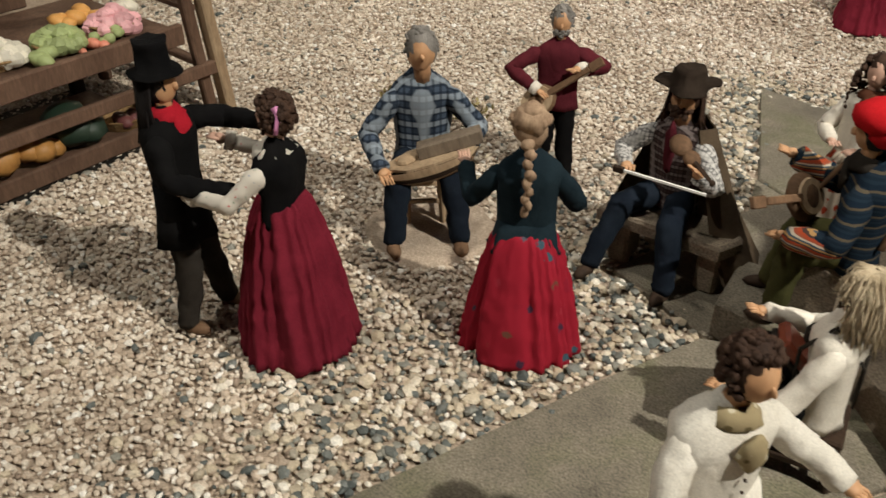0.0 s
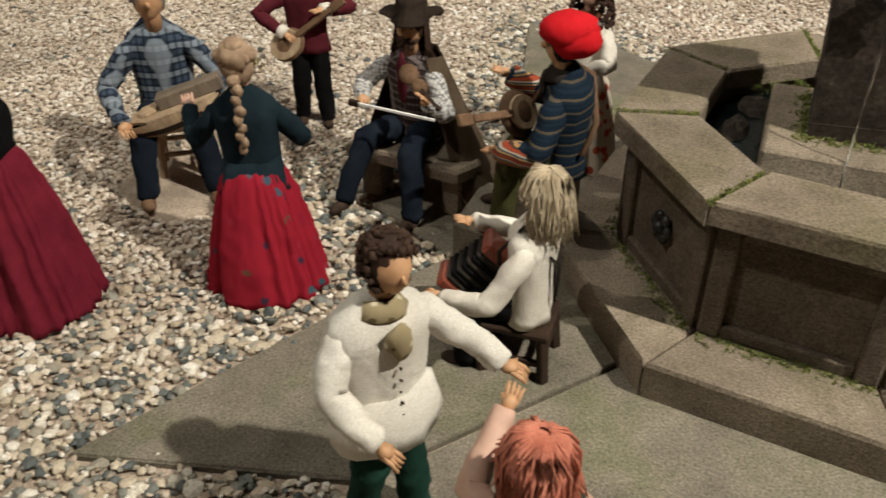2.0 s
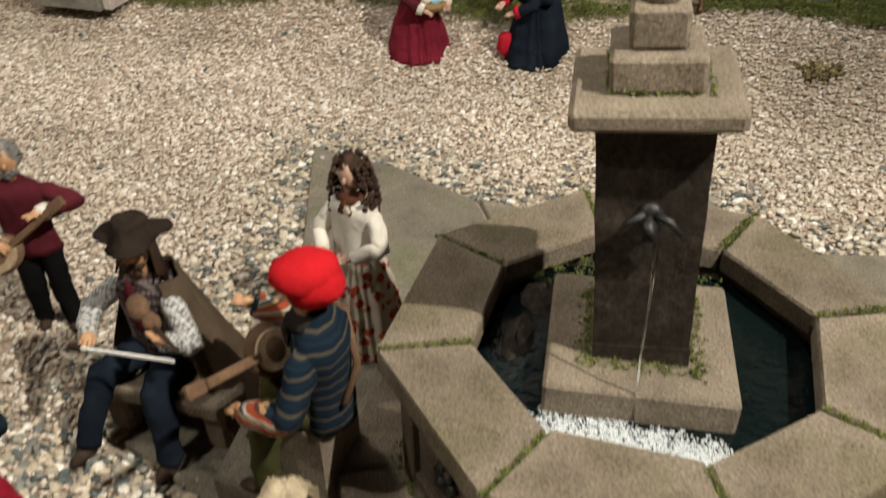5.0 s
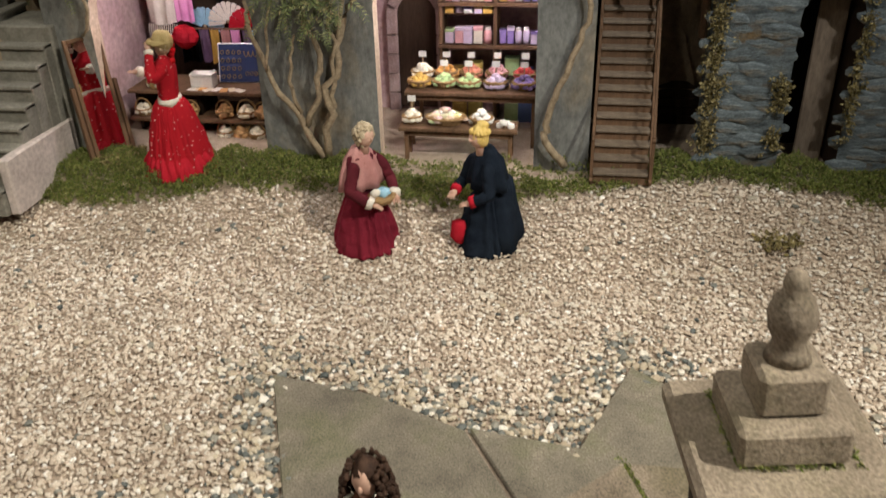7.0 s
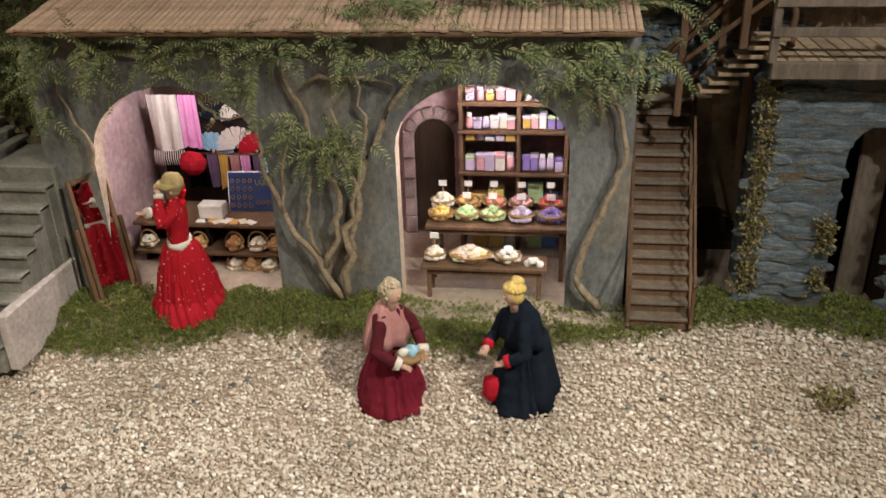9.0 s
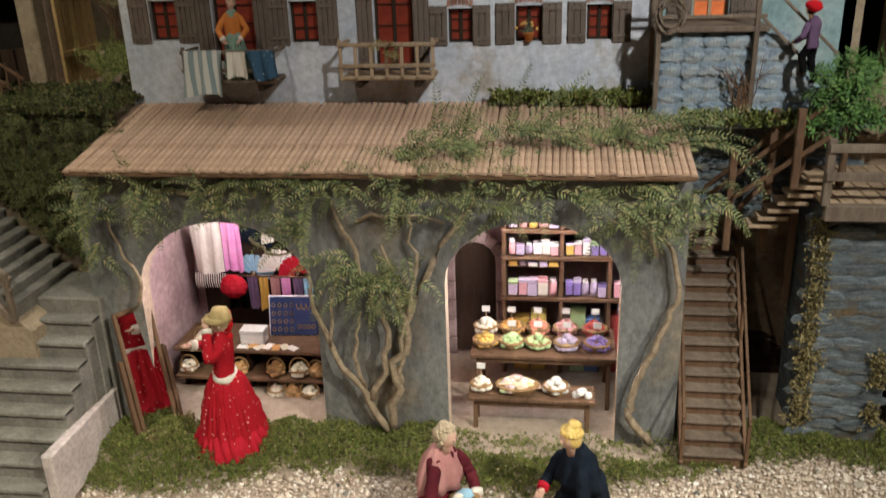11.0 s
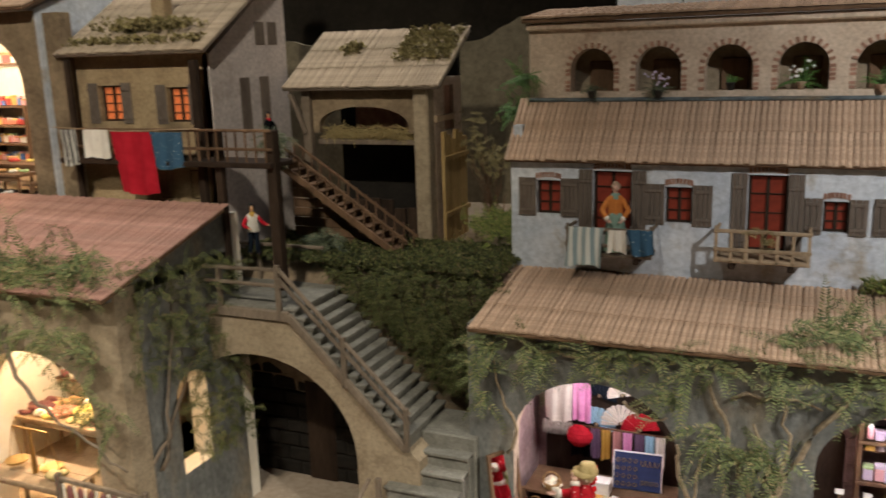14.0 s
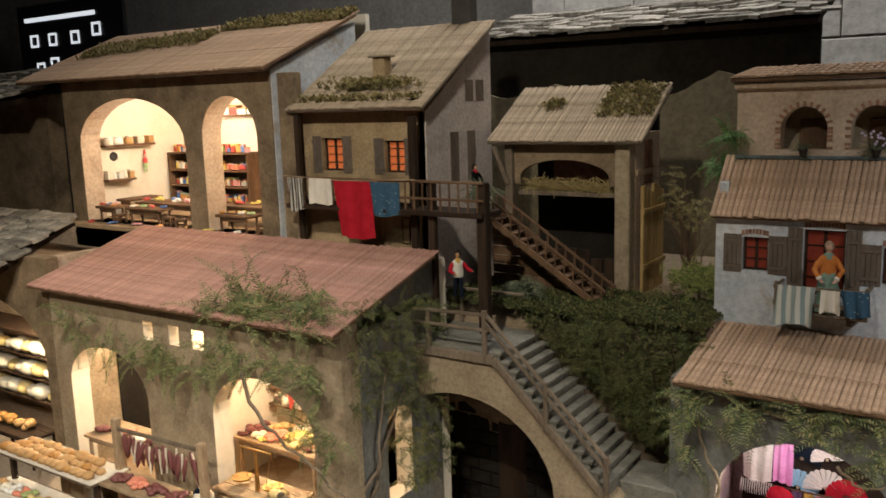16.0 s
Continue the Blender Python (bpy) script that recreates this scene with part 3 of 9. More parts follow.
def tile_mesh(name, material, width, length, rows):
    """One column of a tiled roof, running up along +y, its rows lapped."""
    g = Shape(material)
    g.smooth = False
    n = 5
    for i in range(rows):
        y0, y1 = length * i / rows, length * (i + 1) / rows + length / rows * 0.12
        vs = []
        for y, r, lift in ((y0, 0.53, 0.2), (y1, 0.46, 0.0)):
            for k in range(n):
                a = math.pi * k / (n - 1)
                vs.append((-math.cos(a) * width * r, y, (math.sin(a) * r * 0.75 + lift * 0.35) * width))
        fs = [(k, k + 1, k + 1 + n, k + n) for k in range(n - 1)]
        fs.append(tuple(range(n - 1, -1, -1)))
        g.faces(vs, fs)
    return g.mesh(name)


def tiled_roof(parent, material, x0, x1, ye, ze, yt, zt, count, rows, thick=0.008):
    """A pitched roof from the eave (ye, ze) up to (yt, zt): a board and its columns of tiles."""
    ln, pitch = math.hypot(yt - ye, zt - ze), math.degrees(math.atan2(zt - ze, yt - ye))
    g = Shape("brown_wood" if material != "old_tile" else "grey_wood").box((0, 0, -thick), (x1 - x0, ln, 0), 0.002)
    roof = part("roof", g, parent, "", pose(x0, ye, ze, pitch, 0, 0))
    w = (x1 - x0) / count
    me = tile_mesh("tile", material, w, ln, rows)
    rng = random.Random(count)
    for k in range(count):
        part("tile", me, roof, "", pose(w * (k + 0.5) + rng.uniform(-0.0006, 0.0006), rng.uniform(-0.003, 0.002), rng.uniform(0, 0.0015), 0, 0, rng.uniform(-0.25, 0.25)))
    return roof


def noise2(x, y, s):
    return noise.noise(Vector((x * s, y * s, 3.1)))


# ---- ground ----
def ground_z(x, y):
    s = min(1.0, max(0.0, (y - 1.62) / 0.33))
    return 0.085 * s * s * (3 - 2 * s)


def build_ground():
    xs = [-7.5, -5, -3.5] + [-2.8 + 0.1 * k for k in range(41)] + [2, 3, 5]
    ys = [-4, -2, -0.5, 0, 0.8, 1.4] + [1.6 + 0.04 * k for k in range(11)] + [2.3, 3, 4, 5]
    vs = [(x, y, ground_z(x, y) - 0.004) for y in ys for x in xs]
    n = len(xs)
    fs = [(j * n + i, j * n + i + 1, (j + 1) * n + i + 1, (j + 1) * n + i) for j in range(len(ys) - 1) for i in range(n - 1)]
    g = Shape("sand").faces(vs, fs)
    solid("ground", g, "sandy base of the village square under the gravel", "ground", kind="structure")


build_ground()
FX, FY = 0.15, 0.846
STAR = [(-0.345, 0.31), (-0.255, 0.57), (-0.2, 0.7), (-0.335, 0.75), (-0.262, 0.975), (-0.285, 1.06), (-0.402, 1.37), (-0.25, 1.345), (-0.11, 1.287), (0.03, 1.267), (0.105, 1.45),
        (0.2, 1.38), (0.3, 1.265), (0.42, 1.295), (0.7, 1.37), (0.58, 1.0), (0.67, 0.85), (0.52, 0.7), (0.645, 0.31), (0.4, 0.4), (0.15, 0.2), (-0.12, 0.4)]


def build_paving():
    paving = thing("paving", "worn grey stone slabs laid as a star round the fountain", "paving", kind="structure")
    cuts = [2, 5, 8, 12, 15, 17, 19, 21]
    n = len(STAR)
    for a, b in zip(cuts, cuts[1:] + [cuts[0] + n]):
        outer = [Vector(STAR[k % n]) for k in range(a, b + 1)]
        c = Vector((FX, FY))
        inner = [c + (p - c).normalized() * 0.2 for p in (outer[-1], outer[0])]
        poly = outer + inner
        mid = sum(poly, Vector((0, 0))) / len(poly)
        poly = [mid + (p - mid) * (1 - 0.004 / (p - mid).length) for p in poly][::-1]
        part("slab", Shape("slab_stone").prism([tuple(p - mid) for p in poly], -0.012, 0.0045, 0.0025), paving, "", pose(mid.x, mid.y, random.uniform(-0.001, 0.001), random.uniform(-0.25, 0.25), random.uniform(-0.25, 0.25)))


build_paving()


def inside(px, py, poly):
    hit = np.zeros(len(px), bool)
    for (x0, y0), (x1, y1) in zip(poly, poly[1:] + poly[:1]):
        cross = (y0 > py) != (y1 > py)
        hit ^= cross & (px < (x1 - x0) * (py - y0) / (y1 - y0 + 1e-12) + x0)
    return hit


def gap_to(px, py, poly):
    best = np.full(len(px), 9.0)
    for (x0, y0), (x1, y1) in zip(poly, poly[1:] + poly[:1]):
        dx, dy = x1 - x0, y1 - y0
        t = np.clip(((px - x0) * dx + (py - y0) * dy) / (dx * dx + dy * dy), 0, 1)
        best = np.minimum(best, np.hypot(px - x0 - t * dx, py - y0 - t * dy))
    return best


PHI = (1 + 5 ** 0.5) / 2
ICO = np.array([(-1, PHI, 0), (1, PHI, 0), (-1, -PHI, 0), (1, -PHI, 0), (0, -1, PHI), (0, 1, PHI), (0, -1, -PHI), (0, 1, -PHI), (PHI, 0, -1), (PHI, 0, 1), (-PHI, 0, -1), (-PHI, 0, 1)]) / math.hypot(1, PHI)
ICO_F = np.array([(0, 11, 5), (0, 5, 1), (0, 1, 7), (0, 7, 10), (0, 10, 11), (1, 5, 9), (5, 11, 4), (11, 10, 2), (10, 7, 6), (7, 1, 8), (3, 9, 4), (3, 4, 2), (3, 2, 6), (3, 6, 8), (3, 8, 9), (4, 9, 5), (2, 4, 11), (6, 2, 10), (8, 6, 7), (9, 8, 1)])


def scatter(name, px, py, pz, size, material, label, category, rng, smooth=True, flat=0.65):
    """Thousands of loose stones in one mesh, each turned and squashed its own way."""
    n = len(px)
    ax = size[:, None] * rng.uniform(0.65, 1.35, (n, 3)) * np.array([1, 1, flat])
    v = ICO[None] * ax[:, None] * rng.uniform(0.8, 1.15, (n, 12, 1))
    a, b = rng.uniform(0, 2 * math.pi, n), rng.normal(0, 0.35, n)
    ca, sa, cb, sb = np.cos(a)[:, None], np.sin(a)[:, None], np.cos(b)[:, None], np.sin(b)[:, None]
    x, y, z = v[..., 0], v[..., 1], v[..., 2]
    y, z = cb * y - sb * z, sb * y + cb * z
    x, y = ca * x - sa * y, sa * x + ca * y
    v = np.stack([x + px[:, None], y + py[:, None], z + pz[:, None]], -1).reshape(-1, 3)
    f = (ICO_F[None] + 12 * np.arange(n)[:, None, None]).reshape(-1, 3)
    me = bpy.data.meshes.new(name)
    me.vertices.add(len(v))
    me.vertices.foreach_set("co", v.ravel())
    me.loops.add(f.size)
    me.loops.foreach_set("vertex_index", f.ravel())
    me.polygons.add(len(f))
    me.polygons.foreach_set("loop_start", np.arange(0, f.size, 3))
    me.polygons.foreach_set("use_smooth", np.zeros(len(f), bool))
    me.materials.append(MATS[material])
    me.update(calc_edges=True)
    me.validate()
    return tagged(new(name, me), label, category, kind="stuff")


def moss_edge(x):
    return 1.845 + 0.03 * math.sin(3.1 * x + 1) + 0.03 * math.sin(8.3 * x) + 0.05 * (x > 0.1) * min(1, (x - 0.1) * 4)


def build_gravel():
    rng = np.random.default_rng(4)
    pale, grey = [], []
    for x0, x1, y0, y1, sp, layers in ((-1.75, 0.1, 0.12, 1.2, 0.0058, 1), (-1.7, 0.95, 1.2, 1.95, 0.0058, 1), (0.1, 0.95, 0.12, 1.2, 0.0085, 1)):
        gx, gy = np.meshgrid(np.arange(x0, x1, sp), np.arange(y0, y1, sp))
        px, py = gx.ravel() + rng.uniform(-0.5, 0.5, gx.size) * sp, gy.ravel() + rng.uniform(-0.5, 0.5, gx.size) * sp
        d = gap_to(px, py, STAR)
        ins = inside(px, py, STAR)
        keep = (~ins) | ((d < 0.02) & (rng.random(len(px)) < 0.12))
        edge = np.array([moss_edge(x) for x in px])
        keep &= py < edge + rng.normal(0, 0.012, len(px))
        chance = np.clip(1.05 - d / np.where(py > 1.15, 0.1, 0.18), np.where(py > 1.15, 0.02, 0.06), 0.86)
        chance = np.maximum(chance, np.clip(0.75 - np.hypot(px + 0.4, py - 0.42) / 0.28, 0, 0.7))
        dark = rng.random(len(px)) < chance
        thin = ~dark | (rng.random(len(px)) < 0.72)
        z = np.array([ground_z(0, y) for y in py])
        for want, out, lo, hi in ((keep & ~dark, pale, 0.0024, 0.0042), (keep & dark & thin, grey, 0.003, 0.0062)):
            size = 0.85 * lo + (1.2 * hi - 0.85 * lo) * rng.random(want.sum()) ** 1.5
            out.append(np.stack([px[want], py[want], z[want] + rng.uniform(-0.0012, 0.0022, want.sum()), size], 1))
    for out, name, material, label in ((pale, "gravel", "pale_pebbles", "pale beige and pinkish fine gravel over the square"), (grey, "coarse_gravel", "grey_pebbles", "coarser grey and tan pebbles beside the stone slabs")):
        p = np.concatenate(out)
        scatter(name, p[:, 0], p[:, 1], p[:, 2], p[:, 3], material, label, "gravel", rng)


build_gravel()


def tufts(name, spots, material, label, category, size=0.012, blades=7, seed=1, lean=0.8, width=0.28):
    """Moss, grass or foliage: bunches of small pointed blades at the given spots (x, y, z, nx, ny, nz)."""
    rng = np.random.default_rng(seed)
    p = np.array(spots, float)
    p = np.repeat(p, blades, 0)
    n = len(p)
    d = p[:, 3:6] + rng.normal(0, lean, (n, 3))
    d /= np.linalg.norm(d, axis=1)[:, None] + 1e-9
    s = np.cross(d, rng.normal(0, 1, (n, 3)))
    s /= np.linalg.norm(s, axis=1)[:, None] + 1e-9
    ln = size * rng.uniform(0.5, 1.3, (n, 1))
    root = p[:, :3] + rng.normal(0, size * 0.35, (n, 3))
    w = ln * width
    v = np.stack([root, root + d * ln * 0.5 + s * w, root + d * ln, root + d * ln * 0.5 - s * w], 1).reshape(-1, 3)
    f = [(4 * k, 4 * k + 1, 4 * k + 2, 4 * k + 3) for k in range(n)]
    me = bpy.data.meshes.new(name)
    me.from_pydata(v.tolist(), [], f)
    me.materials.append(MATS[material])
    me.update()
    ob = new(name, me)
    if label:
        tagged(ob, label, category, kind="stuff")
    return ob


def build_moss():
    rng = random.Random(5)
    spots, dry = [], []
    while len(spots) < 19000:
        x, y = rng.uniform(-1.25, 1.0), rng.uniform(1.78, 2.02)
        e = moss_edge(x) + rng.gauss(0, 0.012)
        if y < e or (y > 1.955 and -1.0 < x < 0.05 and not (-0.6 < x < -0.37)):
            continue
        if -0.36 < x < 0.04 and y > 1.9 and rng.random() < 0.75:
            continue
        lump = 0.034 * max(0, noise2(x, y, 13) + 0.15) + 0.012 * max(0, noise2(x, y, 40)) + 0.006
        if noise2(x + 5, y, 30) < -0.45 and rng.random() < 0.8:
            continue
        spots.append((x, y, ground_z(x, y) + lump * rng.random() ** 0.4, 0, -0.3, 1))
    tufts("moss", spots, "moss_green", "thick green moss bank between gravel and houses", "moss", 0.0048, 15, 2, 0.9, 0.2)
    for cx, cy, r, k in ((0.36, 1.78, 0.035, 60), (-0.72, 0.98, 0.04, 30), (-0.86, 0.98, 0.03, 25), (-0.9, 1.93, 0.05, 120), (-0.15, 0.33, 0.02, 20)):
        for _ in range(k):
            a, q = rng.uniform(0, 6.28), r * math.sqrt(rng.random())
            dry.append((cx + q * math.cos(a), cy + q * math.sin(a), ground_z(cx, cy) + 0.003, 0, 0, 0.6))
    tufts("dry_moss", dry, "dry_moss", "small brown patches of dry moss on the gravel", "moss", 0.01, 6, 3)


build_moss()


# ---- hall that holds the display ----
def build_hall():
    for nm, a, b, mt in (("wall_north", (-7.5, 5.0, -0.1), (5, 5.1, 3.6), "hall_stone"), ("wall_south", (-7.5, -4.1, -0.1), (5, -4.0, 3.6), "hall_dark"), ("wall_west", (-7.6, -4.1, -0.1), (-7.5, 5.1, 3.6), "hall_dark"), ("wall_east", (5, -4.1, -0.1), (5.1, 5.1, 3.6), "hall_dark")):
        solid(nm, Shape(mt).box(a, b), "plain wall of the dim exhibition hall", "wall", kind="structure")
    solid("ceiling", Shape("hall_dark").box((-7.6, -4.1, 3.6), (5.1, 5.1, 3.7)), "dark ceiling of the exhibition hall", "ceiling", kind="structure")
    wall = thing("stone_wall", "pale block wall behind the village", "wall", kind="structure")
    part("core", Shape("hall_stone").box((-2.2, 3.62, 0.0), (1.8, 3.7, 3.2)), wall)
    me = Shape("hall_stone").box((-0.148, -0.012, -0.072), (0.148, 0.012, 0.072), 0.004).mesh("block")
    for j in range(8):
        for k in range(14):
            part("block", me, wall, "", pose(-2.05 + 0.3 * k + 0.15 * (j % 2), 3.616, 1.1 + 0.15 * j))


build_hall()


# ---- fountain ----
def octagon_side(k):
    """The frame of side k of the fountain: x along the side, -y outward, at the centre."""
    return pose(FX, FY, 0, 0, 0, 45 * k)


def side_quad(a0, a1):
    t = math.tan(math.pi / 8)
    return [(-a0 * t, -a0), (a0 * t, -a0), (a1 * t, -a1), (-a1 * t, -a1)]


def shrink(poly, d):
    c = sum((Vector(p) for p in poly), Vector((0, 0))) / len(poly)
    return [tuple(c + (Vector(p) - c) * (1 - d / (Vector(p) - c).length)) for p in poly]


def build_fountain():
    f = thing("fountain", "octagonal grey stone village fountain with a square pillar and running water", "fountain", pose(FX, FY, 0))
    base = Matrix.Translation((-FX, -FY, 0))
    lean = Matrix.Translation((-0.005, 0, 0.187)) @ pose(0, 0, 0, 0, -3.6, 7) @ Matrix.Translation((0, 0, -0.187))
    turned = pose(-0.004, 0, 0, 0, 0, 7)
    t8 = math.tan(math.pi / 8)
    step = Shape("basin_stone").prism(shrink(side_quad(0.249, 0.16), 0.0012), 0.0, 0.045, 0.004).mesh("step_slab")
    rim = Shape("basin_stone").prism(shrink(side_quad(0.203, 0.131), 0.0014), 0.163, 0.185, 0.003).mesh("rim_slab")
    # panels, pilasters and rails use the stone with shade in its colour
    p = Shape("shaded_panel_stone").prism(side_quad(0.182, 0.14), 0.04, 0.164)
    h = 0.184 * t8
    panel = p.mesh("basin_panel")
    pilaster = Shape("shaded_panel_stone").box((-0.0095, -0.1895, 0.045), (0.0095, -0.18, 0.163), 0.002).mesh("pilaster")
    upper = Shape("shaded_panel_stone").box((-h + 0.021, -0.188, 0.149), (h - 0.021, -0.18, 0.163), 0.002).mesh("frame_rail")
    lower = Shape("shaded_panel_stone").box((-h + 0.021, -0.188, 0.045), (h - 0.021, -0.18, 0.059), 0.002).mesh("frame_rail")
    for k in range(8):
        m = base @ octagon_side(k)
        part("step_slab", step, f, "", m)
        wall = part("basin_panel", panel, f, "", m)
        for sx in (-1, 1):
            part("pilaster", pilaster, wall, "", pose(sx * (h - 0.0115), 0, 0))
        part("frame_rail", upper, wall)
        part("frame_rail", lower, wall)
        part("rim_slab", rim, f, "", m @ pose(0, 0, random.uniform(-0.001, 0.001), random.uniform(-0.6, 0.6)))
    for k in (1, 7, 3, 5):
        g = Shape("iron")
        g.smooth = True
        for a in range(6):
            g.ball((0.0105 * math.cos(a * 1.05), -0.187, 0.105 + 0.0105 * math.sin(a * 1.05)), (0.0062, 0.004, 0.0062), 8, 5)
        g.ball((0, -0.189, 0.105), (0.007, 0.007, 0.007), 8, 6)
        part("rosette", g, f, "dark metal rosette", base @ octagon_side(k))
    floor_ = Shape("dark_stone").lathe([(0.15, 0.05), (0.15, 0.07)], 8, phase=0)
    part("basin_floor", floor_, f)
    rng = random.Random(2)
    part("water", Shape("water").lathe([(0.142, 0.14), (0.142, 0.15)], 32), f, "dark still water")
    foam = Shape("foam")
    foam.smooth = True
    for _ in range(26000):
        x, y = rng.uniform(-0.1, 0.105), rng.uniform(-0.138, -0.055)
        if abs(x) + abs(y) > 0.193 or y > -0.072:
            continue
        near = 1.15 - abs(y + 0.108) / 0.034 - 0.35 * max(0, abs(x) - 0.055) / 0.03 + 0.35 * noise2(x, y, 55)
        if rng.random() > near:
            continue
        foam.ball((x, y, 0.1505), rng.choice((0.0005, 0.0006, 0.0008, 0.0011)) * rng.uniform(0.8, 1.2), 5, 3)
    part("foam", foam, f, "white bubbling foam")
    part("pedestal", Shape("basin_stone").box((-0.074, -0.074, 0.06), (0.074, 0.074, 0.179), 0.003), f, "mossy square plinth", turned)
    col = Shape("dark_stone")
    col.prism([(-0.037, -0.037), (0.037, -0.037), (0.037, 0.037), (-0.037, 0.037)], 0.177, 0.195)
    vs, fs = [], []
    for i in range(9):
        z, r = 0.195 + 0.0242 * i, 0.0358 + 0.0004 * i
        for cx, cy in ((-1, -1), (1, -1), (1, 1), (-1, 1)):
            vs.append((cx * (r + rng.uniform(-0.0006, 0.0006)), cy * (r + rng.uniform(-0.0006, 0.0006)), z))
    for i in range(8):
        for k in range(4):
            a, b = 4 * i + k, 4 * i + (k + 1) % 4
            fs.append((a, b, b + 4, a + 4))
    col.faces(vs, fs)
    part("column", col, f, "dark brown pillar", lean)
    part("capital", Shape("basin_stone").box((-0.056, -0.056, 0.387), (0.056, 0.056, 0.403), 0.004), f, "", lean)
    part("top_block", Shape("basin_stone").box((-0.031, -0.031, 0.403), (0.031, 0.031, 0.428), 0.003), f, "", lean)
    part("upper_block", Shape("basin_stone").box((-0.019, -0.019, 0.428), (0.019, 0.019, 0.456), 0.003), f, "", lean)
    fin = Shape("basin_stone")
    fin.smooth = True
    fin.lathe([(0.013, 0.456), (0.011, 0.462), (0.009, 0.468), (0.0125, 0.477), (0.0135, 0.485), (0.011, 0.494), (0.0065, 0.499), (0.007, 0.504), (0.005, 0.51), (0.001, 0.513)], 14)
    part("finial", fin, f, "turned stone finial", lean)
    sp = Shape("iron")
    sp.smooth = True
    sp.ball((0, -0.0395, 0.315), (0.01, 0.006, 0.013), 10, 6)
    sp.tube([(0, -0.0395, 0.315), (0, -0.052, 0.314), (0, -0.056, 0.306)], [0.006, 0.0055, 0.005], 8)
    for s in (-1, 1):
        sp.tube([(s * 0.004, -0.046, 0.322), (s * 0.014, -0.05, 0.318), (s * 0.021, -0.049, 0.308)], [0.003, 0.003, 0.002], 6)
    part("spout", sp, f, "dark iron spout with two arms", lean)
    stream = Shape("clear_water")
    stream.smooth = True
    stream.tube([(0.0, -0.06, 0.306), (0.0005, -0.066, 0.27), (-0.0005, -0.071, 0.22), (0.001, -0.074, 0.152)], [0.0016, 0.0011, 0.0009, 0.0012], 6)
    part("water_jet", stream, f, "thin falling jet of water", turned @ pose(-0.004, 0, 0))
    rock = Shape("dark_stone")
    rock.ball((-0.106, 0.0, 0.14), (0.016, 0.035, 0.02), 12, 9, 0.25, None, rng)
    rock.ball((-0.098, 0.06, 0.14), (0.022, 0.03, 0.018), 12, 9, 0.25, None, rng)
    part("rock", rock, f, "wet dark rocks in the basin")
    spots = []
    for _ in range(620):
        a = rng.uniform(0, 6.28)
        k = round((a - math.pi / 8) / (math.pi / 4)) * math.pi / 4 + math.pi / 8
        q = rng.uniform(0.145, 0.22)
        spots.append((q * math.cos(k) + rng.gauss(0, 0.0022), q * math.sin(k) + rng.gauss(0, 0.0022), 0.1845, 0, 0, 0.4))
    for _ in range(1100):
        k = rng.randrange(8)
        u, d = rng.uniform(-0.076, 0.076), 0.189 + abs(rng.gauss(0, 0.007))
        a = k * math.pi / 4
        spots.append((u * math.cos(a) + d * math.sin(a), u * math.sin(a) - d * math.cos(a), 0.046, 0, 0, 0.7))
    for _ in range(420):
        s, u = rng.randrange(4), rng.uniform(-0.05, 0.05)
        d = 0.038 + abs(rng.gauss(0, 0.006))
        x, y = [(u, -d), (u, d), (d, u), (-d, u)][s]
        spots.append((x * 0.9925 - y * 0.122 - 0.004, y * 0.9925 + x * 0.122, 0.18, 0, 0, 0.7))
    for _ in range(300):
        x, y = rng.uniform(-0.11, 0.06), rng.uniform(0.06, 0.11)
        spots.append((x, y, 0.165, 0, 0, 1))
    for _ in range(150):
        s, u = rng.randrange(4), rng.uniform(-0.034, 0.034)
        x, y = [(u, -0.033), (u, 0.033), (0.033, u), (-0.033, u)][s]
        spots.append((x * 0.9925 - y * 0.122 - 0.016, y * 0.9925 + x * 0.122, 0.404, 0, 0, 0.6))
    ob = tufts("fountain_moss", spots, "moss_green", "", "", 0.0026, 11, 8, 0.9, 0.22)
    ob.parent = f
    ob["label"] = "moss growing in the joints"


build_fountain()


# ---- houses ----
def wp(name, shape, parent, m=None, label=""):
    """A part of a thing, given in the world's frame."""
    return part(name, shape, parent, label, parent.matrix_basis.inverted() @ (m or Matrix.Identity(4)))


def bx(material, a, b, ch=0.002):
    return Shape(material).box(a, b, ch)


def plank(material, a, b, width, thick):
    """A beam of wood between two points."""
    g = Shape(material)
    a, b = Vector(a), Vector(b)
    d = b - a
    g.box((-width / 2, -thick / 2, 0), (width / 2, thick / 2, d.length), min(width, thick) * 0.15, Matrix.Translation(a) @ d.to_track_quat("Z", "Y").to_matrix().to_4x4())
    return g


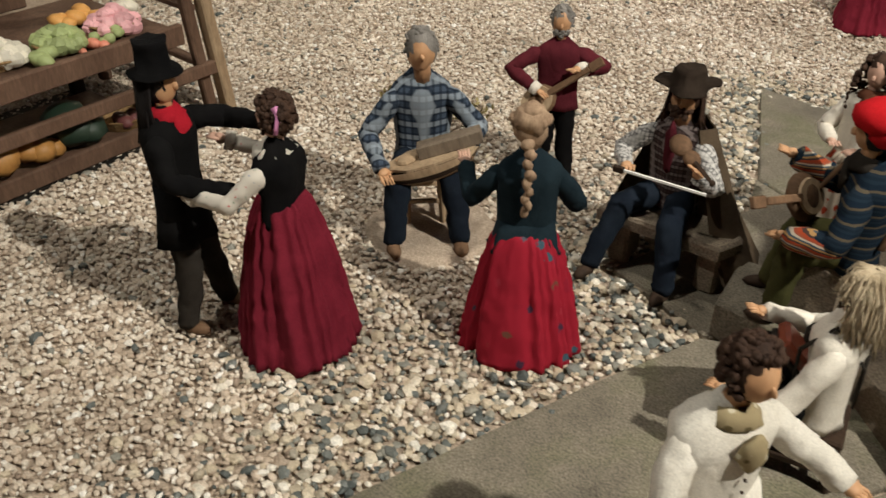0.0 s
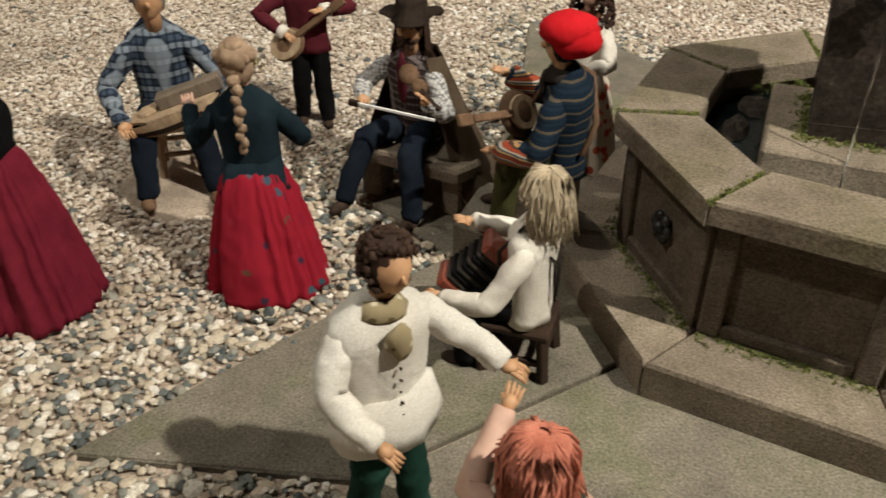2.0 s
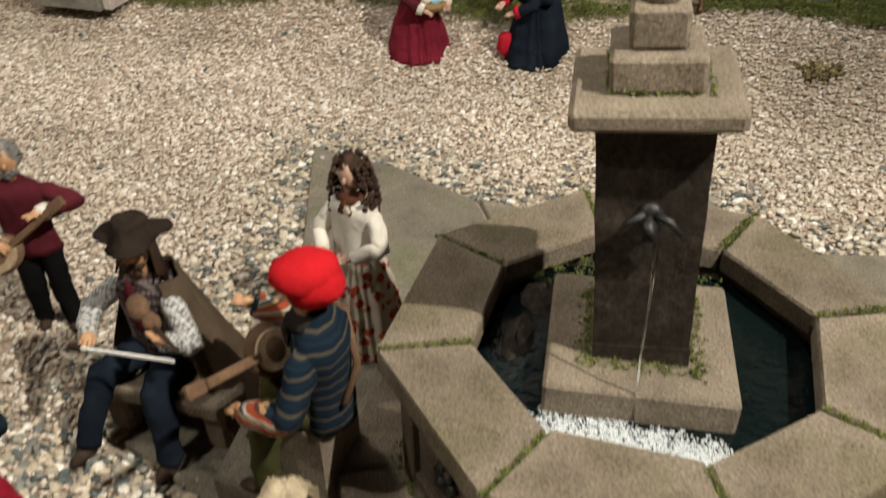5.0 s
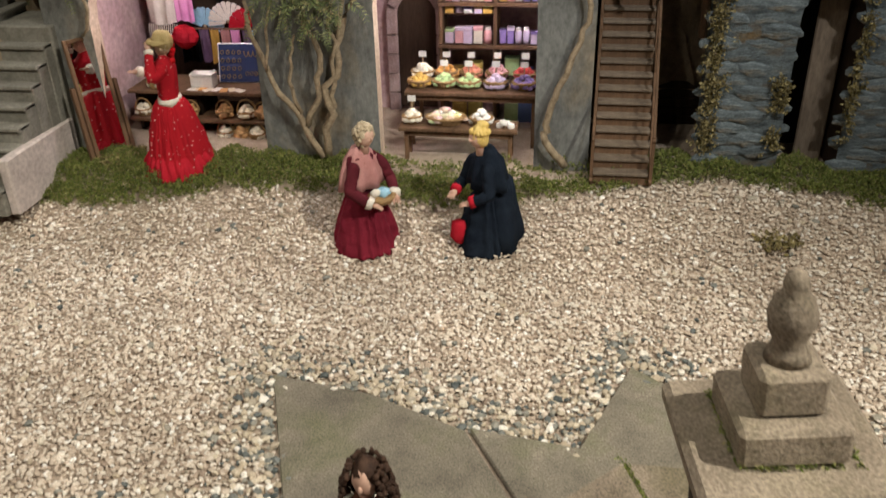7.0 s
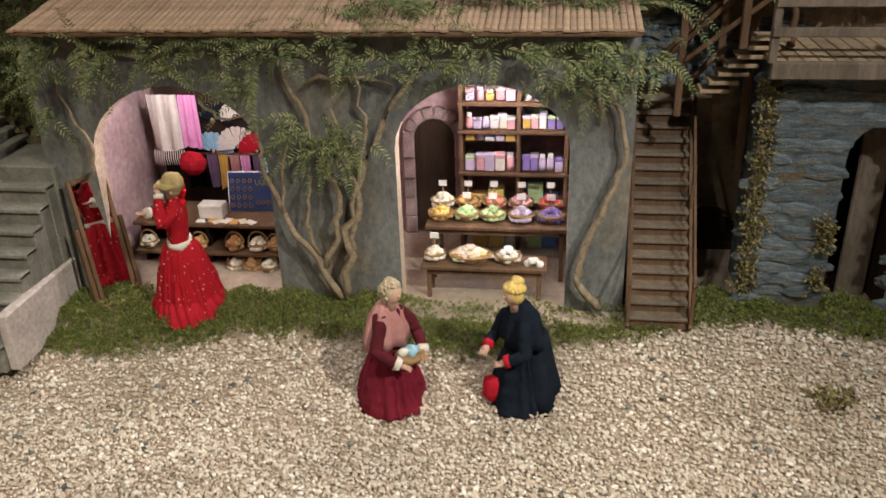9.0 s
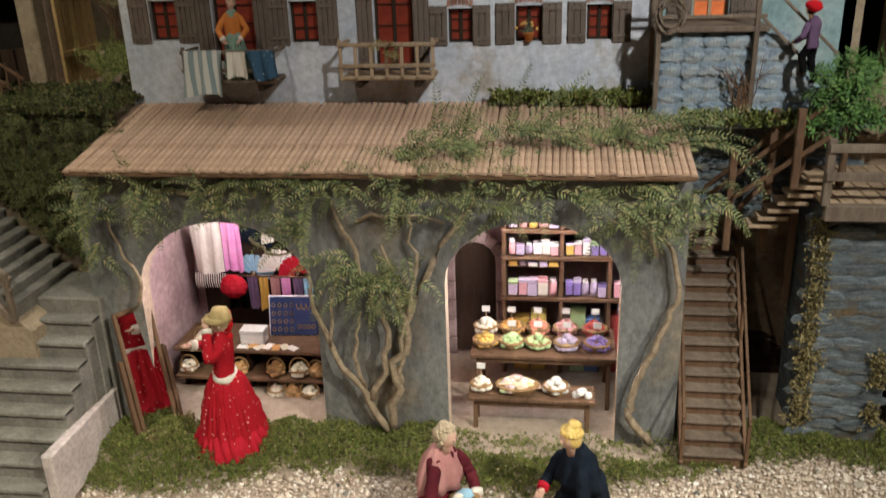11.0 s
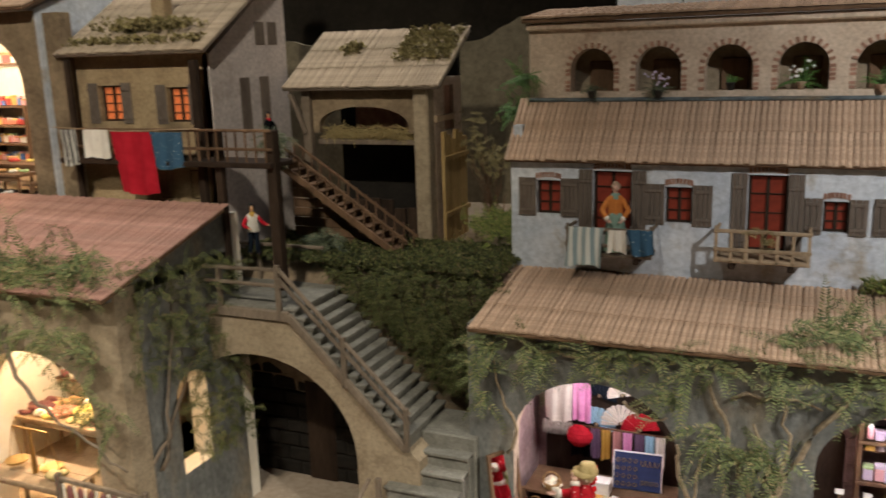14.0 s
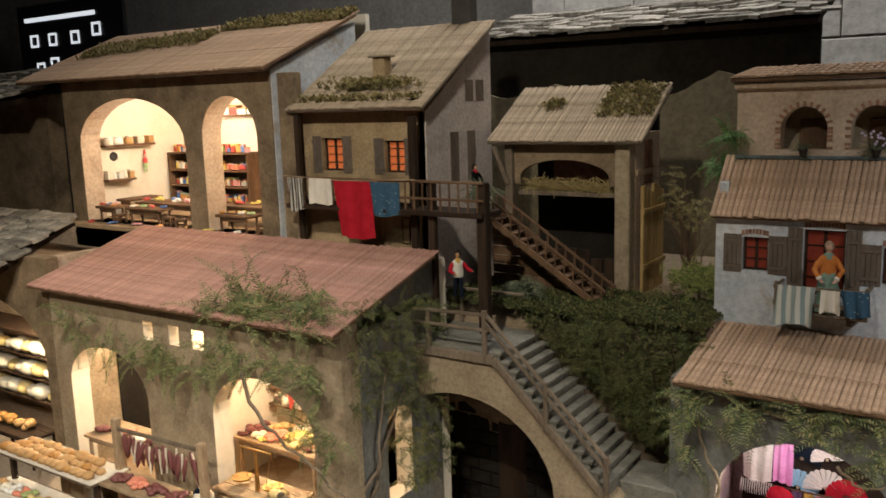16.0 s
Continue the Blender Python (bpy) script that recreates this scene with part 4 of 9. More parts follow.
def glazed(house, x0, x1, z0, z1, y, glass="window_glow_dim", cols=2, rows=3, wood="dark_wood", depth=0.012):
    """A window or glazed door set into a wall: frame, bars and lit panes."""
    w, h = x1 - x0, z1 - z0
    t = 0.0045
    g = Shape(wood)
    for a, b in (((0, 0, 0), (t, 0.006, h)), ((w - t, 0, 0), (w, 0.006, h)), ((t, 0, 0), (w - t, 0.006, t)), ((t, 0, h - t), (w - t, 0.006, h)), ((w / 2 - t * 0.7, 0, t), (w / 2 + t * 0.7, 0.006, h - t))):
        g.box(a, b, 0.0006)
    for j in range(1, rows):
        g.box((t, 0.001, h * j / rows - 0.001), (w - t, 0.005, h * j / rows + 0.001))
    win = wp("window", g, house, pose(x0, y + depth, z0))
    pw, ph = (w - 2 * t) / cols, (h - 2 * t) / rows
    me = bx(glass, (0, 0, 0), (pw * 0.96, 0.0015, ph * 0.96), 0.0003).mesh("pane")
    for i in range(cols):
        for j in range(rows):
            part("pane", me, win, "", pose(t + pw * (i + 0.02), 0.004, t + ph * (j + 0.02)))
    return win


def shutter(house, x0, x1, z0, z1, y, lean=4):
    g = Shape("shutter_wood")
    w, h = x1 - x0, z1 - z0
    n = max(2, round(w / 0.011))
    for k in range(n):
        g.box((w * k / n + 0.0004, 0, 0), (w * (k + 1) / n - 0.0004, 0.003, h), 0.0006)
    for z in (0.12, 0.8):
        g.box((0.001, -0.0025, h * z), (w - 0.001, 0.0, h * z + 0.007), 0.0006)
    wp("shutter", g, house, pose(x0, y - 0.004, z0, 0, 0, random.uniform(-lean, lean) * 0.4))


def lintel(house, x0, x1, z, y):
    """A course of small bricks over an opening."""
    n = max(3, round((x1 - x0) / 0.007))
    me = bx("brick_red", (-0.0028, -0.0025, 0), (0.0028, 0.003, 0.011), 0.0006).mesh("brick")
    for k in range(n):
        q = (k + 0.5) / n
        wp("brick", me, house, pose(x0 + (x1 - x0) * q, y, z + 0.004 * math.sin(math.pi * q), 0, random.uniform(-8, 8), 0))


def balcony(house, x0, x1, y0, y1, z0, z1, wood="grey_wood", posts=5):
    wp("balcony_floor", bx(wood, (x0, y0, z0), (x1, y1, z0 + 0.008)), house)
    for x in (x0 + 0.03, x1 - 0.03):
        wp("bracket", bx("dark_wood", (x - 0.006, y0 + 0.006, z0 - 0.014), (x + 0.006, y1, z0), 0.002), house)
    for z in (z1, z0 + 0.42 * (z1 - z0)):
        wp("rail", bx(wood, (x0 - 0.005, y0 - 0.002, z - 0.0035), (x1 + 0.005, y0 + 0.004, z + 0.0035), 0.001), house)
    for k in range(posts):
        x = x0 + (x1 - x0) * k / (posts - 1)
        wp("post", bx(wood, (x - 0.003, y0, z0), (x + 0.003, y0 + 0.005, z1 + (0.01 if k in (0, posts - 1) else 0)), 0.0008), house)
    for x in (x0, x1):
        wp("side_rail", bx(wood, (x - 0.003, y0 + 0.006, z1 - 0.003), (x + 0.003, y1, z1 + 0.003), 0.001), house)


def build_shop_house():
    """The low house with the two arched shops."""
    h = thing("shop_house", "grey plastered house with two arched shops under a tiled lean-to roof", "house", pose(-0.49, 1.96, 0.04))
    holes = [(0.095, 0.423, 0.03, 0.35, 0.142), (0.655, 0.954, 0.03, 0.386, 0.114)]
    wp("front_wall", wall_shape("grey_plaster", 1.057, 0.03, 0.588, 0.035, holes, "cream_plaster"), h, pose(-1.02, 1.96, 0))
    wp("side_wall", wall_shape("grey_plaster", 0.36, 0.03, 0.588, 0.03), h, pose(-1.02, 2.356, 0, 0, 0, -90))
    wp("side_wall", wall_shape("grey_plaster", 0.36, 0.03, 0.588, 0.03), h, pose(0.037, 1.996, 0, 0, 0, 90))
    wp("back_wall", bx("mauve_plaster", (-0.99, 2.29, 0.03), (0.007, 2.32, 0.6), 0), h)
    wp("inner_wall", bx("mauve_plaster", (-0.5, 1.996, 0.03), (-0.46, 2.29, 0.57), 0), h)
    wp("inner_side", bx("mauve_plaster", (-0.989, 1.996, 0.03), (-0.975, 2.29, 0.57), 0), h, None, "mauve plaster")
    wp("inner_side", bx("blue_plaster", (-0.008, 1.996, 0.03), (0.006, 2.29, 0.57), 0), h)
    wp("shop_floor", bx("earth", (-0.974, 1.93, 0.045), (-0.009, 2.289, 0.07), 0.003), h)
    wp("shop_ceiling", bx("dark_wood", (-0.974, 1.996, 0.555), (-0.009, 2.289, 0.57), 0), h)
    tiled_roof_at(h, "rose_tile", -1.0, 0.036, 1.91, 0.594, 2.215, 0.651, 94, 3)
    # niche door of the sweet shop, framed in stone
    jamb = bx("mauve_stone", (-0.013, -0.01, -0.0215), (0.013, 0.006, 0.0215), 0.003).mesh("arch_stone")
    voussoir = bx("mauve_stone", (-0.0118, -0.01, -0.013), (0.0118, 0.006, 0.013), 0.003).mesh("arch_stone")
    for k in range(5):
        for sx in (-1, 1):
            wp("arch_stone", jamb, h, pose(-0.345 + sx * 0.056, 2.284, 0.1 + 0.044 * k))
    for k in range(8):
        a = (k - 3.5) * 24
        wp("arch_stone", voussoir, h, pose(-0.345 + 0.056 * math.sin(radians(a)), 2.284, 0.296 + 0.058 * math.cos(radians(a)), 0, a, 0))
    wp("niche_door", wall_shape("dark_wood", 0.088, 0.088, 0.35, 0.005), h, pose(-0.389, 2.282, 0), "dark wooden door")


def tiled_roof_at(house, material, x0, x1, ye, ze, yt, zt, count, rows):
    o = house.matrix_basis.translation
    return tiled_roof(house, material, x0 - o.x, x1 - o.x, ye - o.y, ze - o.z, yt - o.y, zt - o.z, count, rows)


def build_long_house():
    """The long upper house with shutters, and its arcade above."""
    h = thing("long_house", "long pale blue plastered house with shuttered windows and a tiled roof", "house", pose(-0.51, 2.2, 0.62))
    x0, y = -1.005, 2.2
    wins = [(-0.947, -0.894, 0.771, 0.845), (-0.674, -0.621, 0.764, 0.839), (-0.378, -0.334, 0.76, 0.821), (-0.256, -0.209, 0.761, 0.824), (-0.13, -0.086, 0.762, 0.824)]
    doors = [(-0.823, -0.743, 0.73, 0.868), (-0.515, -0.443, 0.715, 0.868)]
    allw = sorted(wins + doors)
    wp("front_wall", wall_shape("blue_plaster", 0.99, 0.6, 0.892, 0.02, [(a - x0, b - x0, c, d, 0) for a, b, c, d in allw]), h, pose(x0, y, 0))
    wp("side_wall", wall_shape("blue_plaster", 0.35, 0.6, 0.96, 0.02), h, pose(x0, y + 0.37, 0, 0, 0, -90))
    wp("side_wall", wall_shape("blue_plaster", 0.35, 0.6, 0.96, 0.02), h, pose(x0 + 0.99, y + 0.02, 0, 0, 0, 90))
    wp("corner_post", bx("grey_wood", (-0.02, 2.19, 0.6), (-0.004, 2.2, 0.888)), h)
    # near-black sheet painted as the unlit rooms behind the windows
    wp("inside_shade", bx("shade_black", (-0.98, 2.24, 0.62), (-0.04, 2.26, 0.9), 0), h)
    for a, b, c, d in wins:
        glazed(h, a, b, c, d, y, "window_glow_dim", 2, 3)
        w = (b - a) * 0.72
        shutter(h, a - w - 0.002, a - 0.001, c - 0.004, d + 0.005, y)
        shutter(h, b + 0.001, b + w + 0.002, c - 0.004, d + 0.005, y)
        lintel(h, a - 0.002, b + 0.002, d + 0.003, y)
    for a, b, c, d in doors:
        glazed(h, a, b, c, d, y, "window_glow_dim", 2, 4)
        shutter(h, a - 0.031, a - 0.001, c, d + 0.003, y)
        shutter(h, b + 0.001, b + 0.031, c, d + 0.003, y)
        lintel(h, a, b, d + 0.003, y)
    balcony(h, -0.86, -0.69, 2.13, 2.198, 0.7, 0.758, "grey_wood", 6)
    balcony(h, -0.565, -0.398, 2.13, 2.198, 0.705, 0.768, "pale_wood", 7)
    tiled_roof_at(h, "rose_tile", -1.012, 0.005, 2.178, 0.889, 2.288, 1.006, 90, 2)
    x0, y = -0.99, 2.29
    arches = [(-0.897 + 0.1402 * k, -0.803 + 0.1398 * k) for k in range(6)]
    wp("arcade_wall", wall_shape("cream_plaster", 0.99, 1.0, 1.172, 0.04, [(a - x0, b - x0, 1.026, 1.072, 0.046) for a, b in arches], "cream_plaster"), h, pose(x0, y, 0), "cream arcade with brick arches")
    wp("arcade_back", bx("tan_plaster", (-0.98, 2.37, 1.0), (-0.01, 2.385, 1.17), 0), h)
    wp("arcade_side", bx("cream_plaster", (-0.99, 2.33, 1.0), (-0.975, 2.42, 1.172), 0), h)
    wp("arcade_side", bx("cream_plaster", (-0.015, 2.33, 1.0), (0.0, 2.42, 1.172), 0), h)
    wp("arcade_ceiling", bx("brown_plaster", (-0.975, 2.33, 1.16), (-0.015, 2.42, 1.17), 0), h)
    wp("cornice", bx("cream_plaster", (-0.995, 2.275, 1.158), (0.005, 2.29, 1.174), 0.003), h)
    wp("gutter", bx("grey_rock", (-0.99, 2.278, 1.006), (0.0, 2.29, 1.014), 0.002), h)
    tiled_roof_at(h, "rose_tile", -1.0, 0.01, 2.262, 1.182, 2.46, 1.205, 70, 4)
    for k, (a, b) in enumerate(arches):
        wp("arcade_door", bx("brown_wood", (a + 0.025, 2.362, 1.01), (b - 0.012, 2.369, 1.09), 0.002), h)
    brick = bx("brick_red", (-0.0032, -0.002, -0.0055), (0.0032, 0.003, 0.0055), 0.0006).mesh("brick")
    rng = random.Random(9)
    for a, b in arches:
        c, r = (a + b) / 2, (b - a) / 2 + 0.006
        for k in range(13):
            th = math.pi * k / 12
            wp("brick", brick, h, pose(c - r * math.cos(th), y, 1.072 + (0.046 + 0.006) / r * r * math.sin(th), 0, 90 - math.degrees(math.pi - th), 0))
        for s, x in ((-1, a - 0.006), (1, b + 0.006)):
            for k in range(5):
                if rng.random() < 0.7:
                    wp("brick", brick, h, pose(x, y, 1.03 + 0.0085 * k, 0, 90, 0))


def build_teal_house():
    h = thing("teal_house", "faded teal plastered house with a wooden balcony", "house", pose(0.15, 2.25, 0.62))
    wp("front_wall", wall_shape("teal_plaster", 0.345, 0.62, 1.4, 0.03, [(0.068, 0.13, 0.785, 0.93, 0), (0.21, 0.25, 0.84, 0.922, 0)]), h, pose(-0.01, 2.25, 0))
    wp("side_wall", wall_shape("teal_plaster", 0.4, 0.62, 1.4, 0.02), h, pose(0.335, 2.25, 0, 0, 0, 90))
    # near-black sheet in place of the rooms' shade
    wp("inside_shade", bx("shade_black", (0.0, 2.29, 0.64), (0.32, 2.31, 1.39), 0), h)
    glazed(h, 0.058, 0.12, 0.785, 0.93, 2.25, "window_glow", 2, 4, "pale_wood")
    glazed(h, 0.2, 0.24, 0.84, 0.922, 2.25, "window_glow", 2, 3, "dark_wood")
    for a, b, c, d in ((0.012, 0.056, 0.785, 0.932), (0.122, 0.17, 0.785, 0.932), (0.178, 0.2, 0.835, 0.925), (0.241, 0.275, 0.835, 0.925)):
        shutter(h, a, b, c, d, 2.25)
    lintel(h, 0.055, 0.123, 0.933, 2.25)
    lintel(h, 0.195, 0.245, 0.925, 2.25)
    rng = random.Random(3)
    for i in range(9):
        for j in range(6):
            x, z = 0.008 + 0.034 * i + rng.uniform(-0.006, 0.006), 0.655 + 0.023 * j
            if x > 0.16 and z > 0.79 - (x - 0.16) * 1.1:
                continue
            g = Shape("blue_rock")
            g.ball((0, 0, 0), (0.023, 0.006, 0.0145), 8, 6, 0.4, None, rng)
            wp("stone", g, h, pose(x, 2.112 + rng.uniform(-0.003, 0.003), z))
    wp("rock_base", bx("blue_rock", (-0.012, 2.115, 0.62), (0.16, 2.248, 0.785), 0.004), h)
    wp("balcony_floor", bx("grey_wood", (-0.02, 2.095, 0.785), (0.16, 2.249, 0.795)), h)
    for z in (0.872, 0.858, 0.81):
        wp("rail", bx("grey_wood", (-0.02, 2.096, z - 0.003), (0.155, 2.101, z + 0.003), 0.001), h)
    for x in (-0.015, 0.14):
        wp("post", bx("grey_wood", (x - 0.004, 2.094, 0.66), (x + 0.004, 2.103, 0.878), 0.001), h)
    for z in (0.0, 0.058):
        wp("stair_rail", plank("grey_wood", (0.145, 2.098, 0.81 + z), (0.27, 2.098, 0.69 + z), 0.006, 0.005), h)
    for k in range(6):
        wp("step", bx("blue_rock", (0.16 + 0.02 * k, 2.11, 0.63), (0.182 + 0.02 * k, 2.2, 0.77 - 0.022 * k), 0.002), h)
    wp("upper_floor", bx("brown_wood", (0.062, 2.16, 1.05), (0.33, 2.249, 1.06)), h)
    for x in (0.082, 0.17, 0.26):
        wp("bracket", bx("dark_wood", (x - 0.008, 2.165, 1.036), (x + 0.008, 2.249, 1.05), 0.002), h)
    for z in (1.07, 1.123):
        wp("rail", bx("shutter_wood", (0.059, 2.158, z - 0.004), (0.33, 2.164, z + 0.004), 0.001), h)
    for k in range(23):
        wp("baluster", bx("shutter_wood", (0.064 + 0.0115 * k, 2.159, 1.06), (0.071 + 0.0115 * k, 2.163, 1.12), 0.0008), h)
    # arched tan house beside it
    t = thing("arch_house", "tan plastered house end with a round archway", "house", pose(0.5, 2.3, 0.62))
    wp("front_wall", wall_shape("tan_plaster", 0.5, 0.62, 1.3, 0.05, [(0.02, 0.07, 0.62, 0.84, 0.06)]), t, pose(0.345, 2.3, 0))
    # near-black sheet that paints the shade beyond the archway
    wp("shade_behind", bx("shade_black", (0.345, 2.42, 0.62), (0.845, 2.44, 1.3), 0), t)


def build_terrain():
    """Banks and retaining walls that carry the upper village."""
    rng = random.Random(6)
    g = Shape("earth")
    xs = [-3.3 + 0.06 * k for k in range(72)]
    prof = [(2.16, 0.05), (2.12, 0.3), (2.09, 0.5), (2.08, 0.6), (2.12, 0.645), (2.3, 0.655), (3.0, 0.66)]
    vs = []
    for x in xs:
        for y, z in prof:
            k = 0.02 * noise2(x * 2, z, 5)
            vs.append((x, y + k + (0.26 if -1.0 < x < 0.04 and y < 2.3 else (0.1 if x >= 0.04 and y < 2.3 else 0)), z + 0.4 * k))
    n = len(prof)
    fs = [(i * n + j, (i + 1) * n + j, (i + 1) * n + j + 1, i * n + j + 1) for i in range(len(xs) - 1) for j in range(n - 1)]
    g.faces(vs, fs)
    solid("hillside", g, "earth bank that carries the upper houses of the village", "hillside", kind="structure")
    spots = []
    while len(spots) < 5200:
        x = rng.uniform(-1.66, -0.99)
        if rng.random() < 0.55:
            y, z, nn = rng.uniform(2.06, 2.3), 0.66 + 0.012 * rng.random(), (0, -0.3, 1)
        else:
            z = 0.36 + 0.3 * rng.random() ** 0.6
            if x < -1.12 and z < 0.62 - (x + 1.4) * 0.9:
                continue
            y, nn = 2.075 + 0.02 * rng.random(), (0, -1, -0.3)
        spots.append((x, y, z, *nn))
    tufts("bank_moss", spots, "creeper_green", "dark green moss and creepers hanging over the bank", "moss", 0.008, 12, 12)
    spots = [(rng.uniform(-0.3, 0.0), 2.19 + rng.uniform(-0.03, 0.005), 0.655 + rng.uniform(0, 0.018), 0, -0.3, 1) for _ in range(420)]
    spots += [(rng.uniform(0.03, 0.5), 2.1 + rng.gauss(0, 0.01), 0.645 + rng.uniform(-0.012, 0.008), 0, -0.5, 1) for _ in range(700)]
    tufts("ledge_moss", spots, "moss_green", "green moss lying along the ledge under the houses", "moss", 0.008, 11, 13)
    spots = [(rng.uniform(-3.0, -1.0), rng.uniform(2.1, 2.45), 0.665, 0, 0, 1) for _ in range(900)]
    tufts("terrace_moss", spots, "dry_moss", "brown dry moss on the upper terrace", "moss", 0.008, 9, 14)
    wall = thing("rock_wall", "rough blue-grey stone retaining wall under the balcony house", "wall", kind="structure")
    for i in range(9):
        for j in range(9):
            s = Shape("grey_rock")
            s.ball((0, 0, 0), (0.026, 0.009, 0.014), 8, 6, 0.4, None, rng)
            part("stone", s, wall, "", pose(0.055 + 0.036 * i + 0.012 * (j % 2), 2.19 + rng.uniform(-0.006, 0.004), 0.45 + 0.0225 * j))


def build_wood_stair():
    s = thing("wooden_stair", "weathered wooden outdoor stair with thin handrails", "stair", pose(0.095, 1.9, 0.085))
    n = 17
    step = bx("grey_wood", (-0.05, 0, 0), (0.05, 0.026, 0.006), 0.001).mesh("tread")
    riser = bx("brown_wood", (-0.05, 0, 0), (0.05, 0.004, 0.02), 0.001).mesh("riser")
    for k in range(n):
        y, z = 1.9 + 0.0195 * k, 0.1 + 0.0205 * k
        wp("tread", step, s, pose(0.096 + 0.0006 * k, y, z))
        wp("riser", riser, s, pose(0.096 + 0.0006 * k, y + 0.005, z - 0.019))
    for x in (0.043, 0.15):
        wp("string", plank("brown_wood", (x, 1.9, 0.085), (x + 0.01, 2.23, 0.43), 0.006, 0.02), s)
        wp("handrail", plank("brown_wood", (x, 1.895, 0.17), (x + 0.01, 2.22, 0.5), 0.005, 0.006), s)
        for q in (0.0, 0.45, 0.95):
            y, z = 1.9 + 0.33 * q, 0.085 + 0.345 * q
            wp("post", bx("brown_wood", (x - 0.003 + 0.01 * q, y - 0.003, z), (x + 0.003 + 0.01 * q, y + 0.004, z + 0.095), 0.001), s)
    boards = thing("board_wall", "dark brown board wall beside the wooden stair", "wall", kind="structure")
    for k in range(28):
        part("board", bx("dark_wood", (0.15, 2.24 + 0.002 * (k % 2), 0.08 + 0.02 * k), (0.3, 2.25 + 0.002 * (k % 2), 0.0985 + 0.02 * k), 0.001), boards)
    part("board", bx("dark_wood", (0.04, 2.26, 0.08), (0.16, 2.27, 0.45), 0.001), boards)
    # upper landing with its railings
    d = thing("wooden_deck", "plank deck with a grey wooden railing on a rock pillar", "deck", pose(0.4, 1.95, 0.5))
    wp("beam", bx("grey_wood", (0.235, 1.94, 0.515), (0.95, 1.955, 0.542), 0.002), d)
    for k in range(16):
        wp("plank", bx("pale_wood", (0.24 + 0.024 * k, 1.955, 0.53), (0.262 + 0.024 * k, 2.2, 0.54), 0.001), d)
    for x in (0.235, 0.45, 0.66):
        wp("post", bx("grey_wood", (x - 0.006, 1.942, 0.54), (x + 0.006, 1.954, 0.645), 0.001), d)
    for z in (0.632, 0.588):
        wp("rail", bx("grey_wood", (0.23, 1.938, z - 0.007), (0.95, 1.943, z + 0.007), 0.001), d)
    for a, b in (((0.075, 2.2, 0.47), (0.2, 2.1, 0.63)), ((0.09, 2.12, 0.5), (0.24, 2.02, 0.68)), ((0.12, 2.05, 0.52), (0.24, 1.98, 0.64)), ((0.15, 2.16, 0.46), (0.3, 2.16, 0.64))):
        wp("brace", plank("brown_wood", a, b, 0.01, 0.008), d)
    for x, y, z0, z1 in ((0.185, 2.1, 0.4, 0.66), (0.2, 2.0, 0.55, 0.68), (0.115, 2.06, 0.42, 0.6), (0.24, 2.12, 0.3, 0.66)):
        wp("upright", bx("brown_wood", (x - 0.006, y - 0.005, z0), (x + 0.006, y + 0.005, z1), 0.001), d)
    for k in range(7):
        wp("tread", bx("pale_wood", (0.15 + 0.012 * k, 2.06 - 0.01 * k, 0.46 + 0.017 * k), (0.2 + 0.012 * k, 2.1 - 0.01 * k, 0.467 + 0.017 * k), 0.001), d)


def build_rock_arch():
    r = thing("rock_arch", "rough blue-grey stone pillar and arched doorway with dry moss", "archway", pose(0.4, 2.0, 0.06))
    wp("wall", wall_shape("grey_rock", 0.75, 0.05, 0.515, 0.16, [(0.13, 0.235, 0.05, 0.37, 0.06)], "dark_wood"), r, pose(0.255, 1.99, 0))
    wp("door_leaf", bx("grey_wood", (0.43, 2.06, 0.07), (0.482, 2.066, 0.42), 0.003), r, None, "weathered grey door standing ajar")
    # shade beyond the door, painted as a near-black sheet
    wp("inside_shade", bx("shade_black", (0.3, 2.15, 0.05), (1.0, 2.17, 0.515), 0), r)
    rng = random.Random(8)
    for j in range(19):
        z = 0.1 + 0.0225 * j
        for k in range(12):
            x = 0.262 + 0.062 * k + 0.03 * (j % 2) + rng.uniform(-0.006, 0.006)
            if 0.375 < x < 0.5 and z < 0.42:
                continue
            g = Shape("grey_rock")
            g.ball((0, 0, 0), (0.038, 0.0055, 0.0135), 9, 6, 0.4, None, rng)
            wp("stone", g, r, pose(x, 1.992 + rng.uniform(-0.004, 0.004), z, 0, rng.uniform(-5, 5), 0))
    spots = [(0.25 + rng.gauss(0, 0.009), 1.985, rng.uniform(0.12, 0.51), -0.4, -1, 0) for _ in range(420)]
    spots += [(0.37 + rng.gauss(0, 0.008), 1.98, rng.choice((0.15, 0.22, 0.25)) + rng.gauss(0, 0.012), 0, -1, 0) for _ in range(110)]
    spots += [(0.495 + rng.gauss(0, 0.006), 1.98, rng.uniform(0.15, 0.42), 0, -1, 0) for _ in range(130)]
    ob = tufts("dry_moss_fringe", spots, "dry_moss", "", "", 0.007, 9, 15)
    ob.parent = r
    ob.matrix_basis = r.matrix_basis.inverted()


